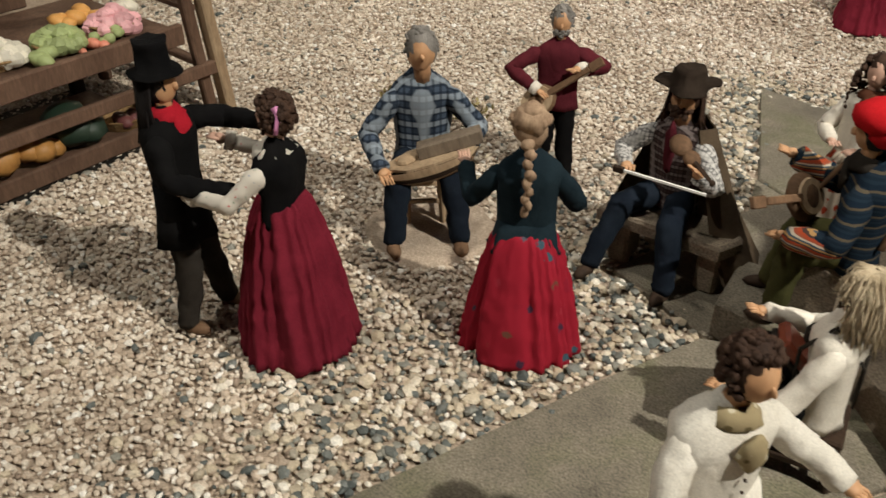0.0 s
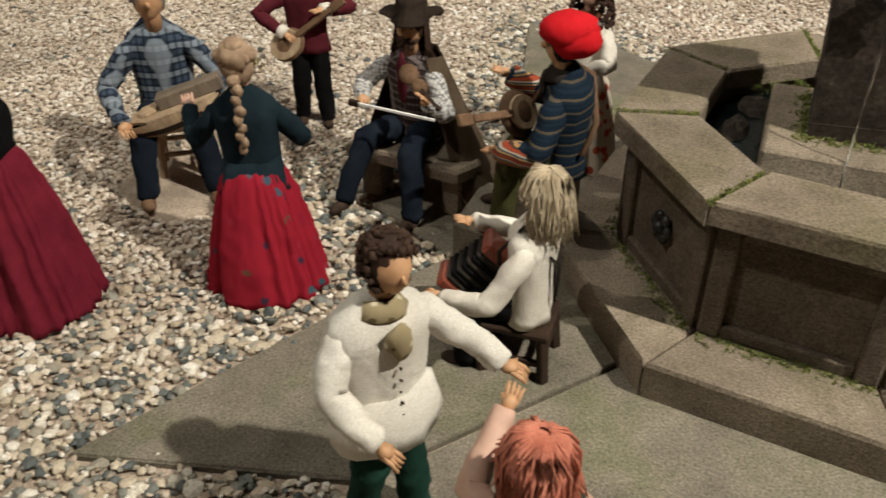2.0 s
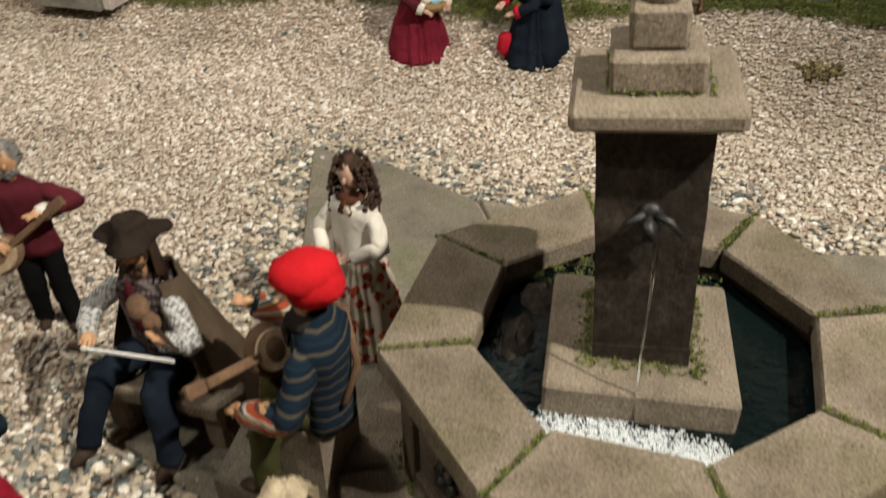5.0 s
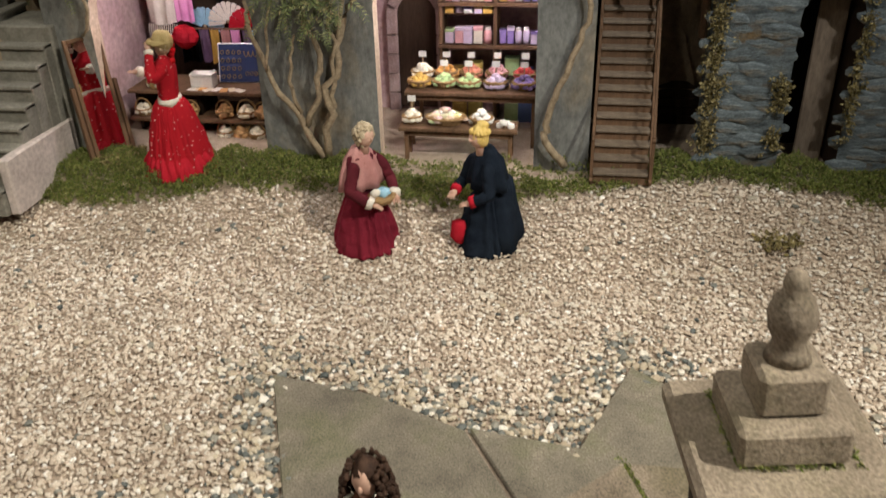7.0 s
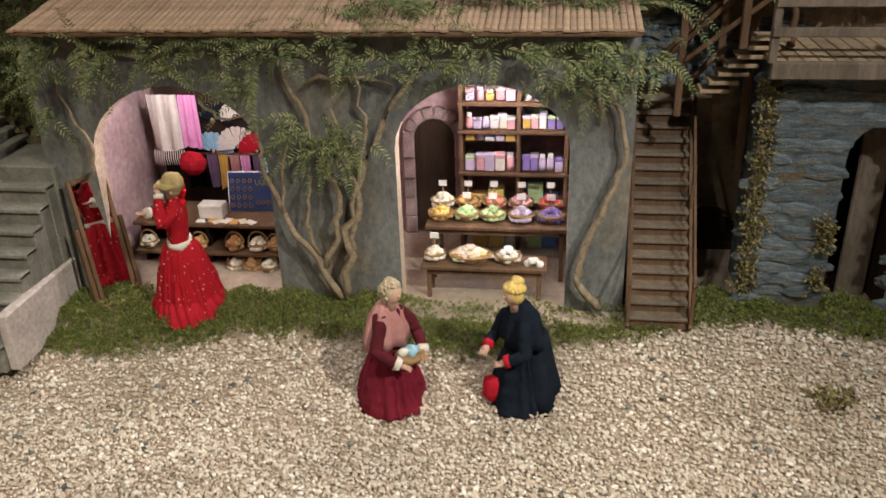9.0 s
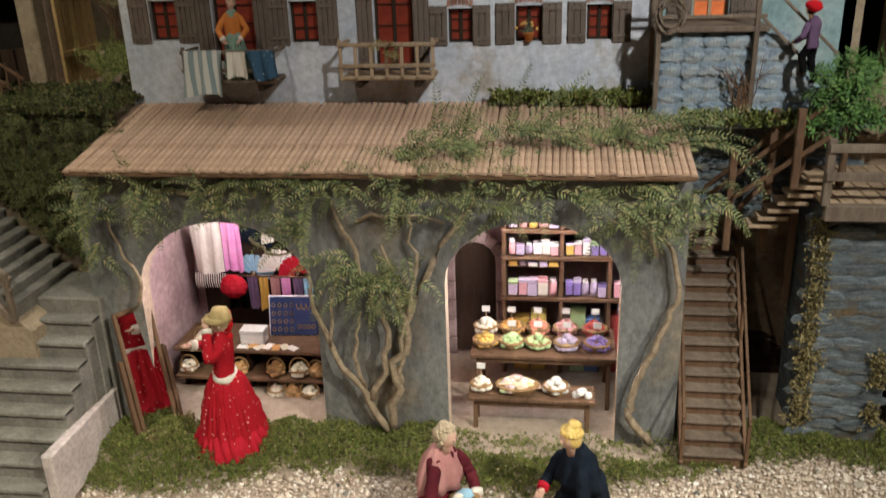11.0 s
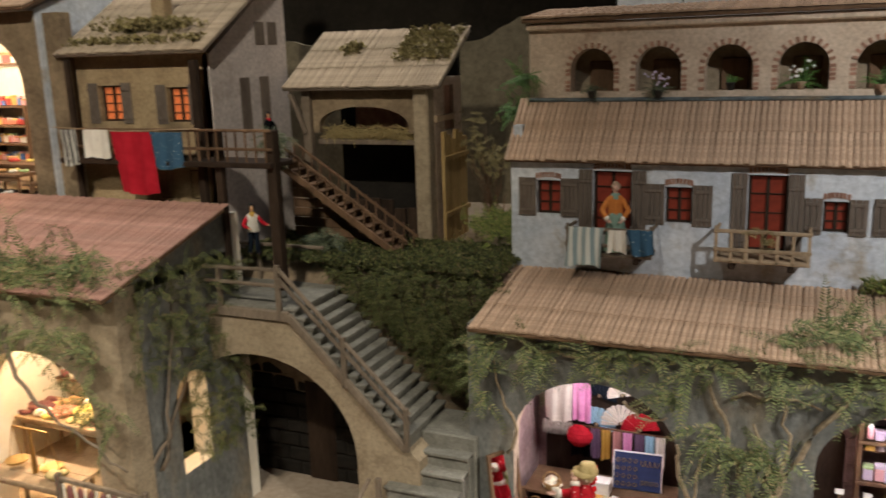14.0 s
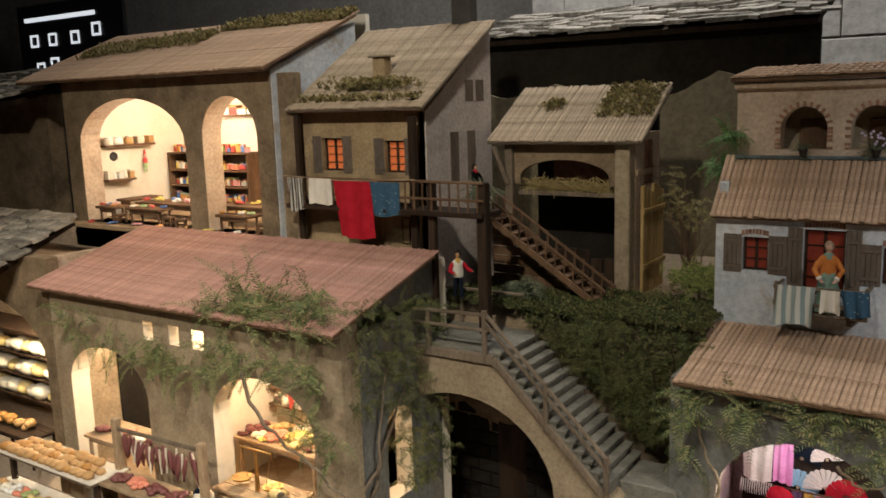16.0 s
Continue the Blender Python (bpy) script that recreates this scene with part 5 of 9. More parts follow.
def build_stone_stair():
    s = thing("stone_stair", "grey stone stair on a tan arched bridge with wooden rails", "stair", pose(-1.2, 1.95, 0.06))
    # lower flight towards the square
    for k in range(8):
        y, z = 1.71 + 0.03 * k, 0.1 + 0.0305 * k
        wp("step", bx("stair_stone", (-1.19 + 0.004 * k, y, 0.05), (-1.02 + 0.002 * k, y + 0.034, z), 0.002), s)
        wp("nosing", bx("stair_stone", (-1.192 + 0.004 * k, y - 0.006, z - 0.007), (-1.02 + 0.002 * k, y + 0.03, z + 0.001), 0.0015), s)
    wp("landing", bx("stair_stone", (-1.16, 1.945, 0.05), (-1.0, 2.07, 0.345), 0.003), s)
    wp("parapet", bx("pink_plaster", (-1.02, 1.72, 0.05), (-1.0, 1.955, 0.16), 0.003), s)
    # upper flight along the wall
    n = 14
    for k in range(n):
        x, z = -1.125 - 0.0195 * k, 0.345 + 0.0187 * k
        wp("step", bx("stair_stone", (x - 0.0205, 1.885, z - 0.03), (x, 2.07, z + 0.0115), 0.0015), s)
        wp("nosing", bx("stair_stone", (x - 0.018, 1.882, z + 0.0115), (x + 0.006, 2.07, z + 0.0185), 0.001), s)
    g = wall_shape("tan_plaster", 0.62, 0.05, 0.585, 0.2, [(0.0, 0.475, 0.05, 0.29, 0.205)], "brown_plaster")
    g.v = [(x, y, min(z, 0.585 - max(0.0, (x - 0.33) * 0.96)) if z > 0.5 or (x > 0.5 and z > 0.34) else z) for x, y, z in g.v]
    wp("bridge_wall", g, s, pose(-1.72, 1.88, 0), "tan plastered arch")
    wp("deck", bx("stair_stone", (-1.72, 1.885, 0.588), (-1.395, 2.1, 0.604), 0.002), s)
    wp("deck_beam", bx("grey_wood", (-1.72, 1.872, 0.578), (-1.39, 1.884, 0.6), 0.002), s)
    wp("stringer", plank("grey_wood", (-1.39, 1.876, 0.592), (-1.125, 1.876, 0.33), 0.01, 0.016), s)
    for a, b in (((-1.72, 1.876, 0.682), (-1.4, 1.876, 0.69)), ((-1.72, 1.876, 0.655), (-1.4, 1.876, 0.655)), ((-1.405, 1.876, 0.69), (-1.115, 1.876, 0.41)), ((-1.405, 1.872, 0.672), (-1.115, 1.872, 0.39)), ((-1.72, 2.08, 0.69), (-1.42, 2.08, 0.69))):
        wp("rail", plank("grey_wood", a, b, 0.008, 0.007), s)
    for x, y, z0, z1 in ((-1.56, 1.876, 0.59, 0.69), (-1.41, 1.876, 0.58, 0.7), (-1.26, 1.874, 0.45, 0.56), (-1.122, 1.872, 0.33, 0.425), (-1.6, 2.08, 0.6, 0.69), (-1.19, 1.72, 0.06, 0.22), (-1.165, 1.82, 0.16, 0.29)):
        wp("post", bx("grey_wood", (x - 0.005, y - 0.005, z0), (x + 0.005, y + 0.005, z1), 0.001), s)
    for a, b in (((-1.2, 1.7, 0.2), (-1.185, 1.82, 0.285)), ((-1.19, 1.7, 0.205), (-1.3, 1.66, 0.19))):
        wp("rail", plank("grey_wood", a, b, 0.008, 0.006), s)
    # wall and stones are near-black: the arch's deep shade as colour
    v = thing("vault_back", "cellar wall under the stair arch with its shade painted near-black", "wall", kind="structure")
    part("wall", bx("shade_black", (-1.75, 2.12, 0.05), (-1.2, 2.14, 0.6), 0), v)
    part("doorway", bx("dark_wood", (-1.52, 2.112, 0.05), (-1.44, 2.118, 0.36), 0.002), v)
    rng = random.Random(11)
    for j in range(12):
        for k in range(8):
            part("stone", bx("shade_black", (-0.03, -0.004, -0.017), (0.03, 0.004, 0.017), 0.003), v, "", pose(-1.71 + 0.066 * k + 0.03 * (j % 2), 2.118, 0.1 + 0.038 * j))


def gable(house, material, x, y0, y1, z0, ze, zt, thick=0.02):
    """An end wall whose top follows the roof from the eave up to the back."""
    g = Shape(material)
    vs = [(0, y0, z0), (0, y1, z0), (0, y1, zt), (0, y0, ze), (-thick, y0, z0), (-thick, y1, z0), (-thick, y1, zt), (-thick, y0, ze)]
    g.faces(vs, [(0, 1, 2, 3), (7, 6, 5, 4), (3, 2, 6, 7), (0, 3, 7, 4), (1, 5, 6, 2), (0, 4, 5, 1)])
    return wp("gable", g, house, Matrix.Translation((x, 0, 0)))


def build_market_house():
    """The house of the cheese and meat shops."""
    h = thing("market_house", "tan plastered house with lit arched shops and red tiled roof", "house", pose(-2.1, 1.61, 0.06))
    x0 = -2.64
    holes = [(-2.575, -2.247, 0.05, 0.43, 0.115), (-2.24, -2.203, 0.592, 0.64, 0), (-2.143, -2.106, 0.592, 0.64, 0), (-2.059, -2.017, 0.592, 0.64, 0), (-2.005, -1.685, 0.05, 0.44, 0.112)]
    wp("front_wall", wall_shape("tan_plaster", 1.045, 0.05, 0.7, 0.055, [(a - x0, b - x0, c, d, r) for a, b, c, d, r in holes], "white_plaster"), h, pose(x0, 1.61, 0))
    wp("side_wall", wall_shape("grey_plaster", 0.31, 0.05, 0.7, 0.05, [(0.09, 0.185, 0.25, 0.43, 0.04)], "white_plaster"), h, pose(-1.6, 1.667, 0, 0, 0, 90))
    wp("side_wall", bx("tan_plaster", (-2.64, 1.667, 0.05), (-2.6, 1.97, 0.7), 0), h)
    wp("back_wall", bx("white_plaster", (-2.64, 1.975, 0.05), (-1.6, 2.01, 0.78), 0), h)
    wp("inner_wall", bx("white_plaster", (-2.2, 1.667, 0.05), (-2.17, 1.974, 0.59), 0), h)
    # dark panels painted as the shade of two doorways
    wp("doorway_shade", bx("shade_black", (-2.6, 1.77, 0.16), (-2.594, 1.87, 0.47), 0.002), h, None, "dark panel standing in for a doorway's shade")
    wp("back_door", bx("dark_wood", (-2.4, 1.966, 0.23), (-2.33, 1.974, 0.53), 0.003), h, None, "dark panel standing in for a doorway's shade")
    wp("shop_floor", bx("pale_wood", (-2.6, 1.62, 0.145), (-1.66, 1.974, 0.16), 0.002), h)
    wp("shop_ceiling", bx("cream_plaster", (-2.6, 1.667, 0.66), (-1.66, 1.974, 0.675), 0), h)
    tiled_roof_at(h, "red_tile", -2.66, -1.575, 1.56, 0.696, 1.935, 0.802, 104, 3)
    gable(h, "grey_plaster", -1.6, 1.6, 1.98, 0.68, 0.69, 0.79)


def build_toy_house():
    h = thing("toy_house", "tall brown plastered house with two lit arches showing a toy workshop", "house", pose(-2.58, 1.98, 0.66))
    x0 = -3.06
    wp("front_wall", wall_shape("brown_plaster", 0.94, 0.66, 1.245, 0.07, [(-2.985 - x0, -2.475 - x0, 0.8, 1.05, 0.14), (-2.4 - x0, -2.18 - x0, 0.8, 1.07, 0.115)], "cream_plaster"), h, pose(x0, 1.98, 0))
    gable(h, "blue_plaster", -2.117, 1.985, 2.34, 0.66, 1.25, 1.39)
    gable(h, "brown_plaster", -3.04, 1.985, 2.34, 0.66, 1.25, 1.39)
    wp("corner_wall", bx("brown_plaster", (-2.114, 2.0, 0.66), (-2.062, 2.04, 1.24), 0.002), h)
    wp("back_wall", bx("white_plaster", (-3.03, 2.42, 0.66), (-2.14, 2.44, 1.42), 0), h)
    wp("inner_side", bx("white_plaster", (-3.035, 2.055, 0.66), (-3.02, 2.42, 1.25), 0), h)
    wp("inner_side", bx("white_plaster", (-2.155, 2.055, 0.66), (-2.142, 2.42, 1.25), 0), h)
    wp("shop_floor", bx("pale_wood", (-3.02, 1.938, 0.785), (-2.155, 2.419, 0.8), 0.002), h)
    wp("shop_ceiling", bx("cream_plaster", (-3.02, 2.055, 1.22), (-2.155, 2.419, 1.235), 0), h)
    tiled_roof_at(h, "rose_tile", -3.25, -2.1, 1.935, 1.252, 2.33, 1.412, 104, 3)
    rng = random.Random(21)
    spots = []
    for _ in range(1700):
        x = rng.uniform(-3.15, -2.1)
        q = min(1.0, max(0.25, 0.85 - (x + 2.1) * -0.28 + rng.gauss(0, 0.06)))
        if x > -2.6:
            q = rng.uniform(0.82, 1.0)
        spots.append((x, 1.94 + 0.395 * q, 1.262 + 0.16 * q, 0, -0.4, 1))
    ob = tufts("roof_moss", spots, "dry_moss", "", "", 0.012, 9, 22)
    ob.parent = h
    ob.matrix_basis = h.matrix_basis.inverted()


def build_washing_house():
    h = thing("washing_house", "ochre plastered house with lit windows and a wooden balcony", "house", pose(-1.85, 2.03, 0.66))
    x0 = -2.06
    wp("front_wall", wall_shape("ochre_plaster", 0.4, 0.62, 1.135, 0.03, [(-1.991 - x0, -1.922 - x0, 0.981, 1.066, 0), (-1.784 - x0, -1.723 - x0, 0.98, 1.06, 0)]), h, pose(x0, 2.03, 0))
    gable(h, "pink_plaster", -1.656, 2.03, 2.34, 0.62, 1.13, 1.335)
    # near-black sheet carries the shade of the rooms inside
    wp("inside_shade", bx("shade_black", (-2.05, 2.07, 0.62), (-1.69, 2.08, 1.13), 0), h)
    for a, b, c, d in ((-1.991, -1.922, 0.981, 1.066), (-1.784, -1.723, 0.98, 1.06)):
        glazed(h, a, b, c, d, 2.03, "window_glow", 2, 4)
        shutter(h, a - 0.032, a - 0.002, c - 0.005, d + 0.006, 2.03)
        shutter(h, b + 0.002, b + 0.032, c - 0.005, d + 0.006, 2.03)
    for a, b in ((-1.83, -1.79), (-1.74, -1.69)):
        glazed(h, a, b, 0.8, 0.87, 2.018, "window_glow", 2, 3)
    tiled_roof_at(h, "old_tile", -2.075, -1.635, 1.985, 1.14, 2.33, 1.352, 42, 4)
    for x, y, z0, z1, w in ((-2.045, 1.995, 0.64, 1.13, 0.007), (-1.672, 1.995, 0.64, 1.12, 0.009), (-1.6, 1.965, 0.62, 0.97, 0.009), (-1.46, 1.965, 0.62, 0.97, 0.012)):
        wp("post", bx("dark_wood", (x - w, y - w, z0), (x + w, y + w, z1), 0.002), h)
    wp("balcony_floor", bx("dark_wood", (-2.05, 1.94, 0.89), (-1.45, 2.029, 0.902)), h)
    for z in (0.97, 0.93):
        wp("rail", bx("brown_wood", (-2.05, 1.945, z - 0.003), (-1.45, 1.951, z + 0.003), 0.001), h)
    for k in range(24):
        x = -2.04 + 0.025 * k
        wp("baluster", bx("brown_wood", (x - 0.002, 1.946, 0.902), (x + 0.002, 1.95, 0.968), 0.0006), h)
    # shutters of the end wall
    for y, z0, z1 in ((2.135, 0.945, 1.075), (2.215, 0.945, 1.075), (2.21, 1.15, 1.205), (2.262, 1.15, 1.205)):
        wp("end_shutter", bx("shutter_wood", (-1.662, y, z0), (-1.655, y + 0.04, z1), 0.001), h)
    # the end opening's shade, painted as a near-black panel
    wp("end_door", bx("shade_black", (-1.664, 2.175, 0.9), (-1.658, 2.213, 1.07), 0.001), h)
    # chimney
    wp("chimney", bx("ochre_plaster", (-1.86, 2.09, 1.2), (-1.82, 2.12, 1.268), 0.002), h)
    wp("chimney_cap", bx("old_tile", (-1.868, 2.082, 1.268), (-1.812, 2.128, 1.276), 0.002), h)
    rng = random.Random(31)
    spots = [(rng.gauss(-1.84, 0.06), 2.06 + rng.gauss(0, 0.014), 1.2 + rng.gauss(0, 0.006), 0, -0.3, 1) for _ in range(260)] + [(rng.uniform(-2.05, -1.66), 2.0 + rng.random() * 0.03, 1.16 + rng.random() * 0.01, 0, -0.3, 1) for _ in range(150)]
    ob = tufts("roof_moss", spots, "dry_moss", "", "", 0.01, 9, 32)
    ob.parent = h
    ob.matrix_basis = h.matrix_basis.inverted()
    # slate-grey back chimney
    wp("tall_chimney", bx("hall_dark", (-1.77, 2.33, 1.28), (-1.71, 2.37, 1.5), 0.003), h)


def build_barn():
    h = thing("barn", "open wooden barn with tiled roof, hay loft and board fence", "barn", pose(-1.42, 2.31, 0.64))
    wp("corner_pillar", bx("tan_plaster", (-1.285, 2.3, 0.64), (-1.246, 2.34, 1.04), 0.003), h)
    wp("corner_pillar", bx("grey_wood", (-1.595, 2.3, 0.64), (-1.572, 2.32, 1.04), 0.002), h)
    wp("side_wall", wall_shape("cream_plaster", 0.17, 0.64, 1.06, 0.02, [(0.06, 0.12, 0.93, 1.04, 0)]), h, pose(-1.246, 2.34, 0, 0, 0, 90))
    wp("brick_infill", bx("brick_red", (-1.266, 2.4, 0.93), (-1.256, 2.46, 1.05), 0.001), h)
    wp("cross_beam", bx("pale_wood", (-1.25, 2.34, 0.955), (-1.24, 2.45, 0.97), 0.001), h)
    wp("lintel", wall_shape("brown_plaster", 0.29, 0.93, 1.045, 0.02, [(0.02, 0.27, 0.93, 0.95, 0.045)]), h, pose(-1.575, 2.315, 0))
    wp("brace", plank("grey_wood", (-1.585, 2.3, 0.93), (-1.62, 2.29, 1.03), 0.014, 0.012), h)
    # back wall in near-black, the barn's inner shade put into its colour
    wp("back_wall", bx("shade_black", (-1.6, 2.5, 0.64), (-1.25, 2.52, 1.15), 0), h)
    wp("brick_vault", bx("brick_red", (-1.52, 2.44, 0.93), (-1.34, 2.46, 0.985), 0.003), h)
    wp("loft_floor", bx("grey_wood", (-1.57, 2.33, 0.9), (-1.29, 2.49, 0.912), 0.001), h)
    rng = random.Random(41)
    for k in range(7):
        hay = Shape("straw")
        for _ in range(70):
            c = Vector((-1.53 + 0.036 * k + rng.gauss(0, 0.014), 2.345 + rng.gauss(0, 0.01), 0.914 + abs(rng.gauss(0, 0.011))))
            d = Vector((rng.gauss(0, 1), rng.gauss(0, 0.6), rng.gauss(-0.2, 0.5))).normalized() * rng.uniform(0.012, 0.026)
            hay.tube([tuple(c - d), tuple(c + d)], [0.0012, 0.0006], 4)
        tagged(wp("straw", hay, h, None, "loose straw"), kind="stuff")
    for k in range(8):
        wp("low_board", bx("dark_wood", (-1.57 + 0.035 * k, 2.33, 0.66), (-1.54 + 0.035 * k, 2.338, 0.74 + rng.uniform(0, 0.03)), 0.001), h)
    tiled_roof_at(h, "old_tile", -1.635, -1.205, 2.275, 1.042, 2.485, 1.174, 40, 3)
    spots = [(rng.uniform(-1.36, -1.215), 2.36 + rng.random() * 0.12, 0, 0, -0.3, 1) for _ in range(330)] + [(rng.gauss(-1.5, 0.012), 2.41 + rng.gauss(0, 0.01), 0, 0, -0.3, 1) for _ in range(60)]
    spots = [(x, y, 1.05 + (y - 2.275) * 0.63, a, b, c) for x, y, _, a, b, c in spots]
    ob = tufts("roof_moss", spots, "dry_moss", "", "", 0.01, 9, 42)
    ob.parent = h
    ob.matrix_basis = h.matrix_basis.inverted()
    for k in range(6):
        wp("fence_board", bx("yellow_wood", (-1.236, 2.35 + 0.025 * k, 0.65), (-1.228, 2.372 + 0.025 * k, 0.93 - 0.01 * (k % 3)), 0.001), h)
    for z in (0.72, 0.86):
        wp("fence_rail", bx("yellow_wood", (-1.228, 2.34, z), (-1.222, 2.5, z + 0.012), 0.001), h)
    # stair down from the washing house
    s = thing("plank_stair", "thin wooden stair beside the barn", "stair", pose(-1.42, 2.2, 0.65))
    for y in (2.17, 2.23):
        wp("string", plank("brown_wood", (-1.59, y, 0.87), (-1.25, y, 0.645), 0.006, 0.016), s)
        wp("handrail", plank("brown_wood", (-1.595, y, 0.925), (-1.25, y, 0.695), 0.005, 0.006), s)
    for k in range(14):
        x, z = -1.58 + 0.0245 * k, 0.87 - 0.016 * k
        wp("tread", bx("brown_wood", (x - 0.012, 2.173, z - 0.004), (x + 0.012, 2.227, z), 0.001), s)
        for y in (2.17, 2.23):
            wp("baluster", bx("brown_wood", (x - 0.002, y - 0.002, z), (x + 0.002, y + 0.002, z + 0.05), 0.0005), s)
    for k in range(9):
        wp("board", bx("brown_wood", (-1.6, 2.24, 0.655 + 0.024 * k), (-1.56 + 0.035 * (8 - k), 2.246, 0.677 + 0.024 * k), 0.001), s)


def slate_roof(name, label, x0, x1, y0, y1, z0, z1, n, rows, seed):
    t = thing(name, label, "roof", pose((x0 + x1) / 2, y0, z0))
    rng = random.Random(seed)
    pitch = math.degrees(math.atan2(z1 - z0, y1 - y0))
    wp("core", Shape("dark_wood").box((0, 0, -0.02), (x1 - x0, math.hypot(y1 - y0, z1 - z0), -0.004), 0, None), t, pose(x0, y0, z0, pitch))
    n, rows = round(n * 1.7), round(rows * 1.8)
    for j in range(rows):
        for k in range(n):
            w, d = (x1 - x0) / n * rng.uniform(0.85, 1.6), (y1 - y0) / rows * rng.uniform(1.3, 2.1)
            cut = [rng.uniform(-0.62, -0.32) for _ in range(5)]
            poly = [(-0.5 * w, cut[0] * d), (-0.24 * w, cut[1] * d), (0.03 * w, cut[2] * d), (0.27 * w, cut[3] * d), (0.5 * w, cut[4] * d), (0.46 * w, 0.5 * d), (-0.46 * w, 0.5 * d)]
            q = (j + 0.5) / rows
            wp("slate", Shape("slate").prism(poly, 0, rng.uniform(0.006, 0.014), 0.0015), t, pose(x0 + (x1 - x0) * (k + 0.5 + 0.5 * (j % 2)) / n, y0 + (y1 - y0) * q, z0 + (z1 - z0) * q + rng.uniform(0.003, 0.012), pitch - 8 + rng.uniform(-3, 3), rng.uniform(-4, 4), rng.uniform(-9, 9)))
    return t


def build_background():
    b = thing("backdrop", "brown painted backdrop with hill outlines behind the roofs", "backdrop", kind="structure")
    part("sheet", bx("backdrop_brown", (-2.2, 2.98, 0.6), (-0.95, 3.0, 1.36), 0), b)
    hill = Shape("backdrop_hill")
    n = 40
    vs, fs = [], []
    for k in range(n + 1):
        x = -2.15 + 1.25 * k / n
        z = 1.15 + 0.035 * noise2(x, 0.3, 5) + 0.02 * noise2(x, 0.9, 17) + (0.03 if x > -1.3 else 0.02)
        vs += [(x, 2.9, 0.6), (x, 2.9, z), (x, 2.92, z)]
    for k in range(n):
        a = 3 * k
        fs += [(a, a + 3, a + 4, a + 1), (a + 1, a + 4, a + 5, a + 2)]
    part("hill", hill.faces(vs, fs), b)
    slate_roof("slate_roof", "long roof of rough grey stone slates with dry moss", -2.05, -0.95, 2.93, 3.2, 1.35, 1.44, 9, 4, 51)
    slate_roof("low_slate_roof", "low roof of rough grey stone slates", -3.7, -2.79, 1.5, 1.8, 0.71, 0.84, 9, 5, 52)
    slate_roof("far_slate_roof", "weathered slate roof of a house beyond the workshop", -4.2, -3.3, 1.95, 2.25, 1.2, 1.3, 8, 4, 53)
    f = thing("far_house", "brown plastered side of a house beyond the workshop", "house", pose(-3.6, 2.1, 0.7))
    wp("wall", bx("brown_plaster", (-4.1, 2.1, 0.6), (-3.35, 2.16, 1.22), 0.003), f)
    s = thing("info_screen", "black information screen with white pictograms on the hall wall", "screen", pose(-5.9, 4.0, 0.0))
    wp("stand", bx("hall_dark", (-6.2, 4.01, 0.0), (-5.9, 4.06, 1.26), 0.004), s)
    wp("panel", bx("screen_black", (-6.7, 4.0, 1.25), (-5.45, 4.03, 1.92), 0.006), s)
    wp("headline", bx("screen_white", (-6.6, 3.994, 1.8), (-5.75, 3.999, 1.83), 0), s, None, "white bar of small writing")
    for i, (x, z) in enumerate(((-6.55, 1.62), (-6.32, 1.62), (-6.05, 1.62), (-5.8, 1.66), (-6.5, 1.42), (-6.32, 1.45))):
        g = Shape("screen_white")
        for a, c in (((0, 0, 0), (0.1, 0.004, 0.016)), ((0, 0, 0.074), (0.1, 0.004, 0.09)), ((0, 0, 0.016), (0.016, 0.004, 0.074)), ((0.084, 0, 0.016), (0.1, 0.004, 0.074))):
            g.box(a, c)
        wp("pictogram", g, s, pose(x, 3.994, z))


build_terrain()
build_shop_house()
build_long_house()
build_teal_house()
build_wood_stair()
build_rock_arch()
build_stone_stair()
build_market_house()
build_toy_house()
build_washing_house()
build_barn()
build_background()


# ---- figurines: each doll is one plain shape ----
def limb(g, material, pts, r0, r1, n=10):
    g.use(material)
    k = len(pts) - 1
    fine = [Vector(pts[i]).lerp(Vector(pts[i + 1]), t) for i in range(k) for t in (0.0, 0.5)] + [Vector(pts[-1])]
    m = len(fine) - 1
    return g.tube(fine, [min(1.0, 0.5 + 0.2 * i) * (r0 + (r1 - r0) * i / m) * (1 + 0.025 * math.sin(1.7 * i) + 0.02 * math.sin(3.1 * i)) for i in range(m + 1)], n)


def bend(a, b, c, n=7):
    """A smooth arm or leg through the joint b."""
    a, b, c = Vector(a), Vector(b), Vector(c)
    out = []
    for i in range(n):
        t = i / (n - 1)
        lin = a.lerp(b, 2 * t) if t < 0.5 else b.lerp(c, 2 * t - 1)
        q = (1 - t) ** 2 * a + 2 * t * (1 - t) * b + t * t * c
        out.append(lin * 0.72 + q * 0.28)
    return out


def palm(g, p, d, skin="skin", size=1.0):
    g.use(skin)
    p, d = Vector(p), Vector(d).normalized()
    s = d.cross(Vector((0, 0, 1)))
    s = s.normalized() if s.length > 0.1 else Vector((0, 1, 0))
    g.ball(p + d * 0.006 * size, (0.0065 * size, 0.0065 * size, 0.005 * size), 8, 5)
    for k in range(4):
        o = s * (k - 1.5) * 0.0032 * size
        g.tube([p + d * 0.008 * size + o, p + d * 0.015 * size + o * 1.15, p + d * 0.0205 * size + o * 1.2 - Vector((0, 0, 0.0018 * size))], [0.0018 * size, 0.0017 * size, 0.0011 * size], 6)
    g.tube([p + d * 0.003 * size, p + d * 0.009 * size - s * 0.008 * size], [0.002 * size, 0.0014 * size], 6)


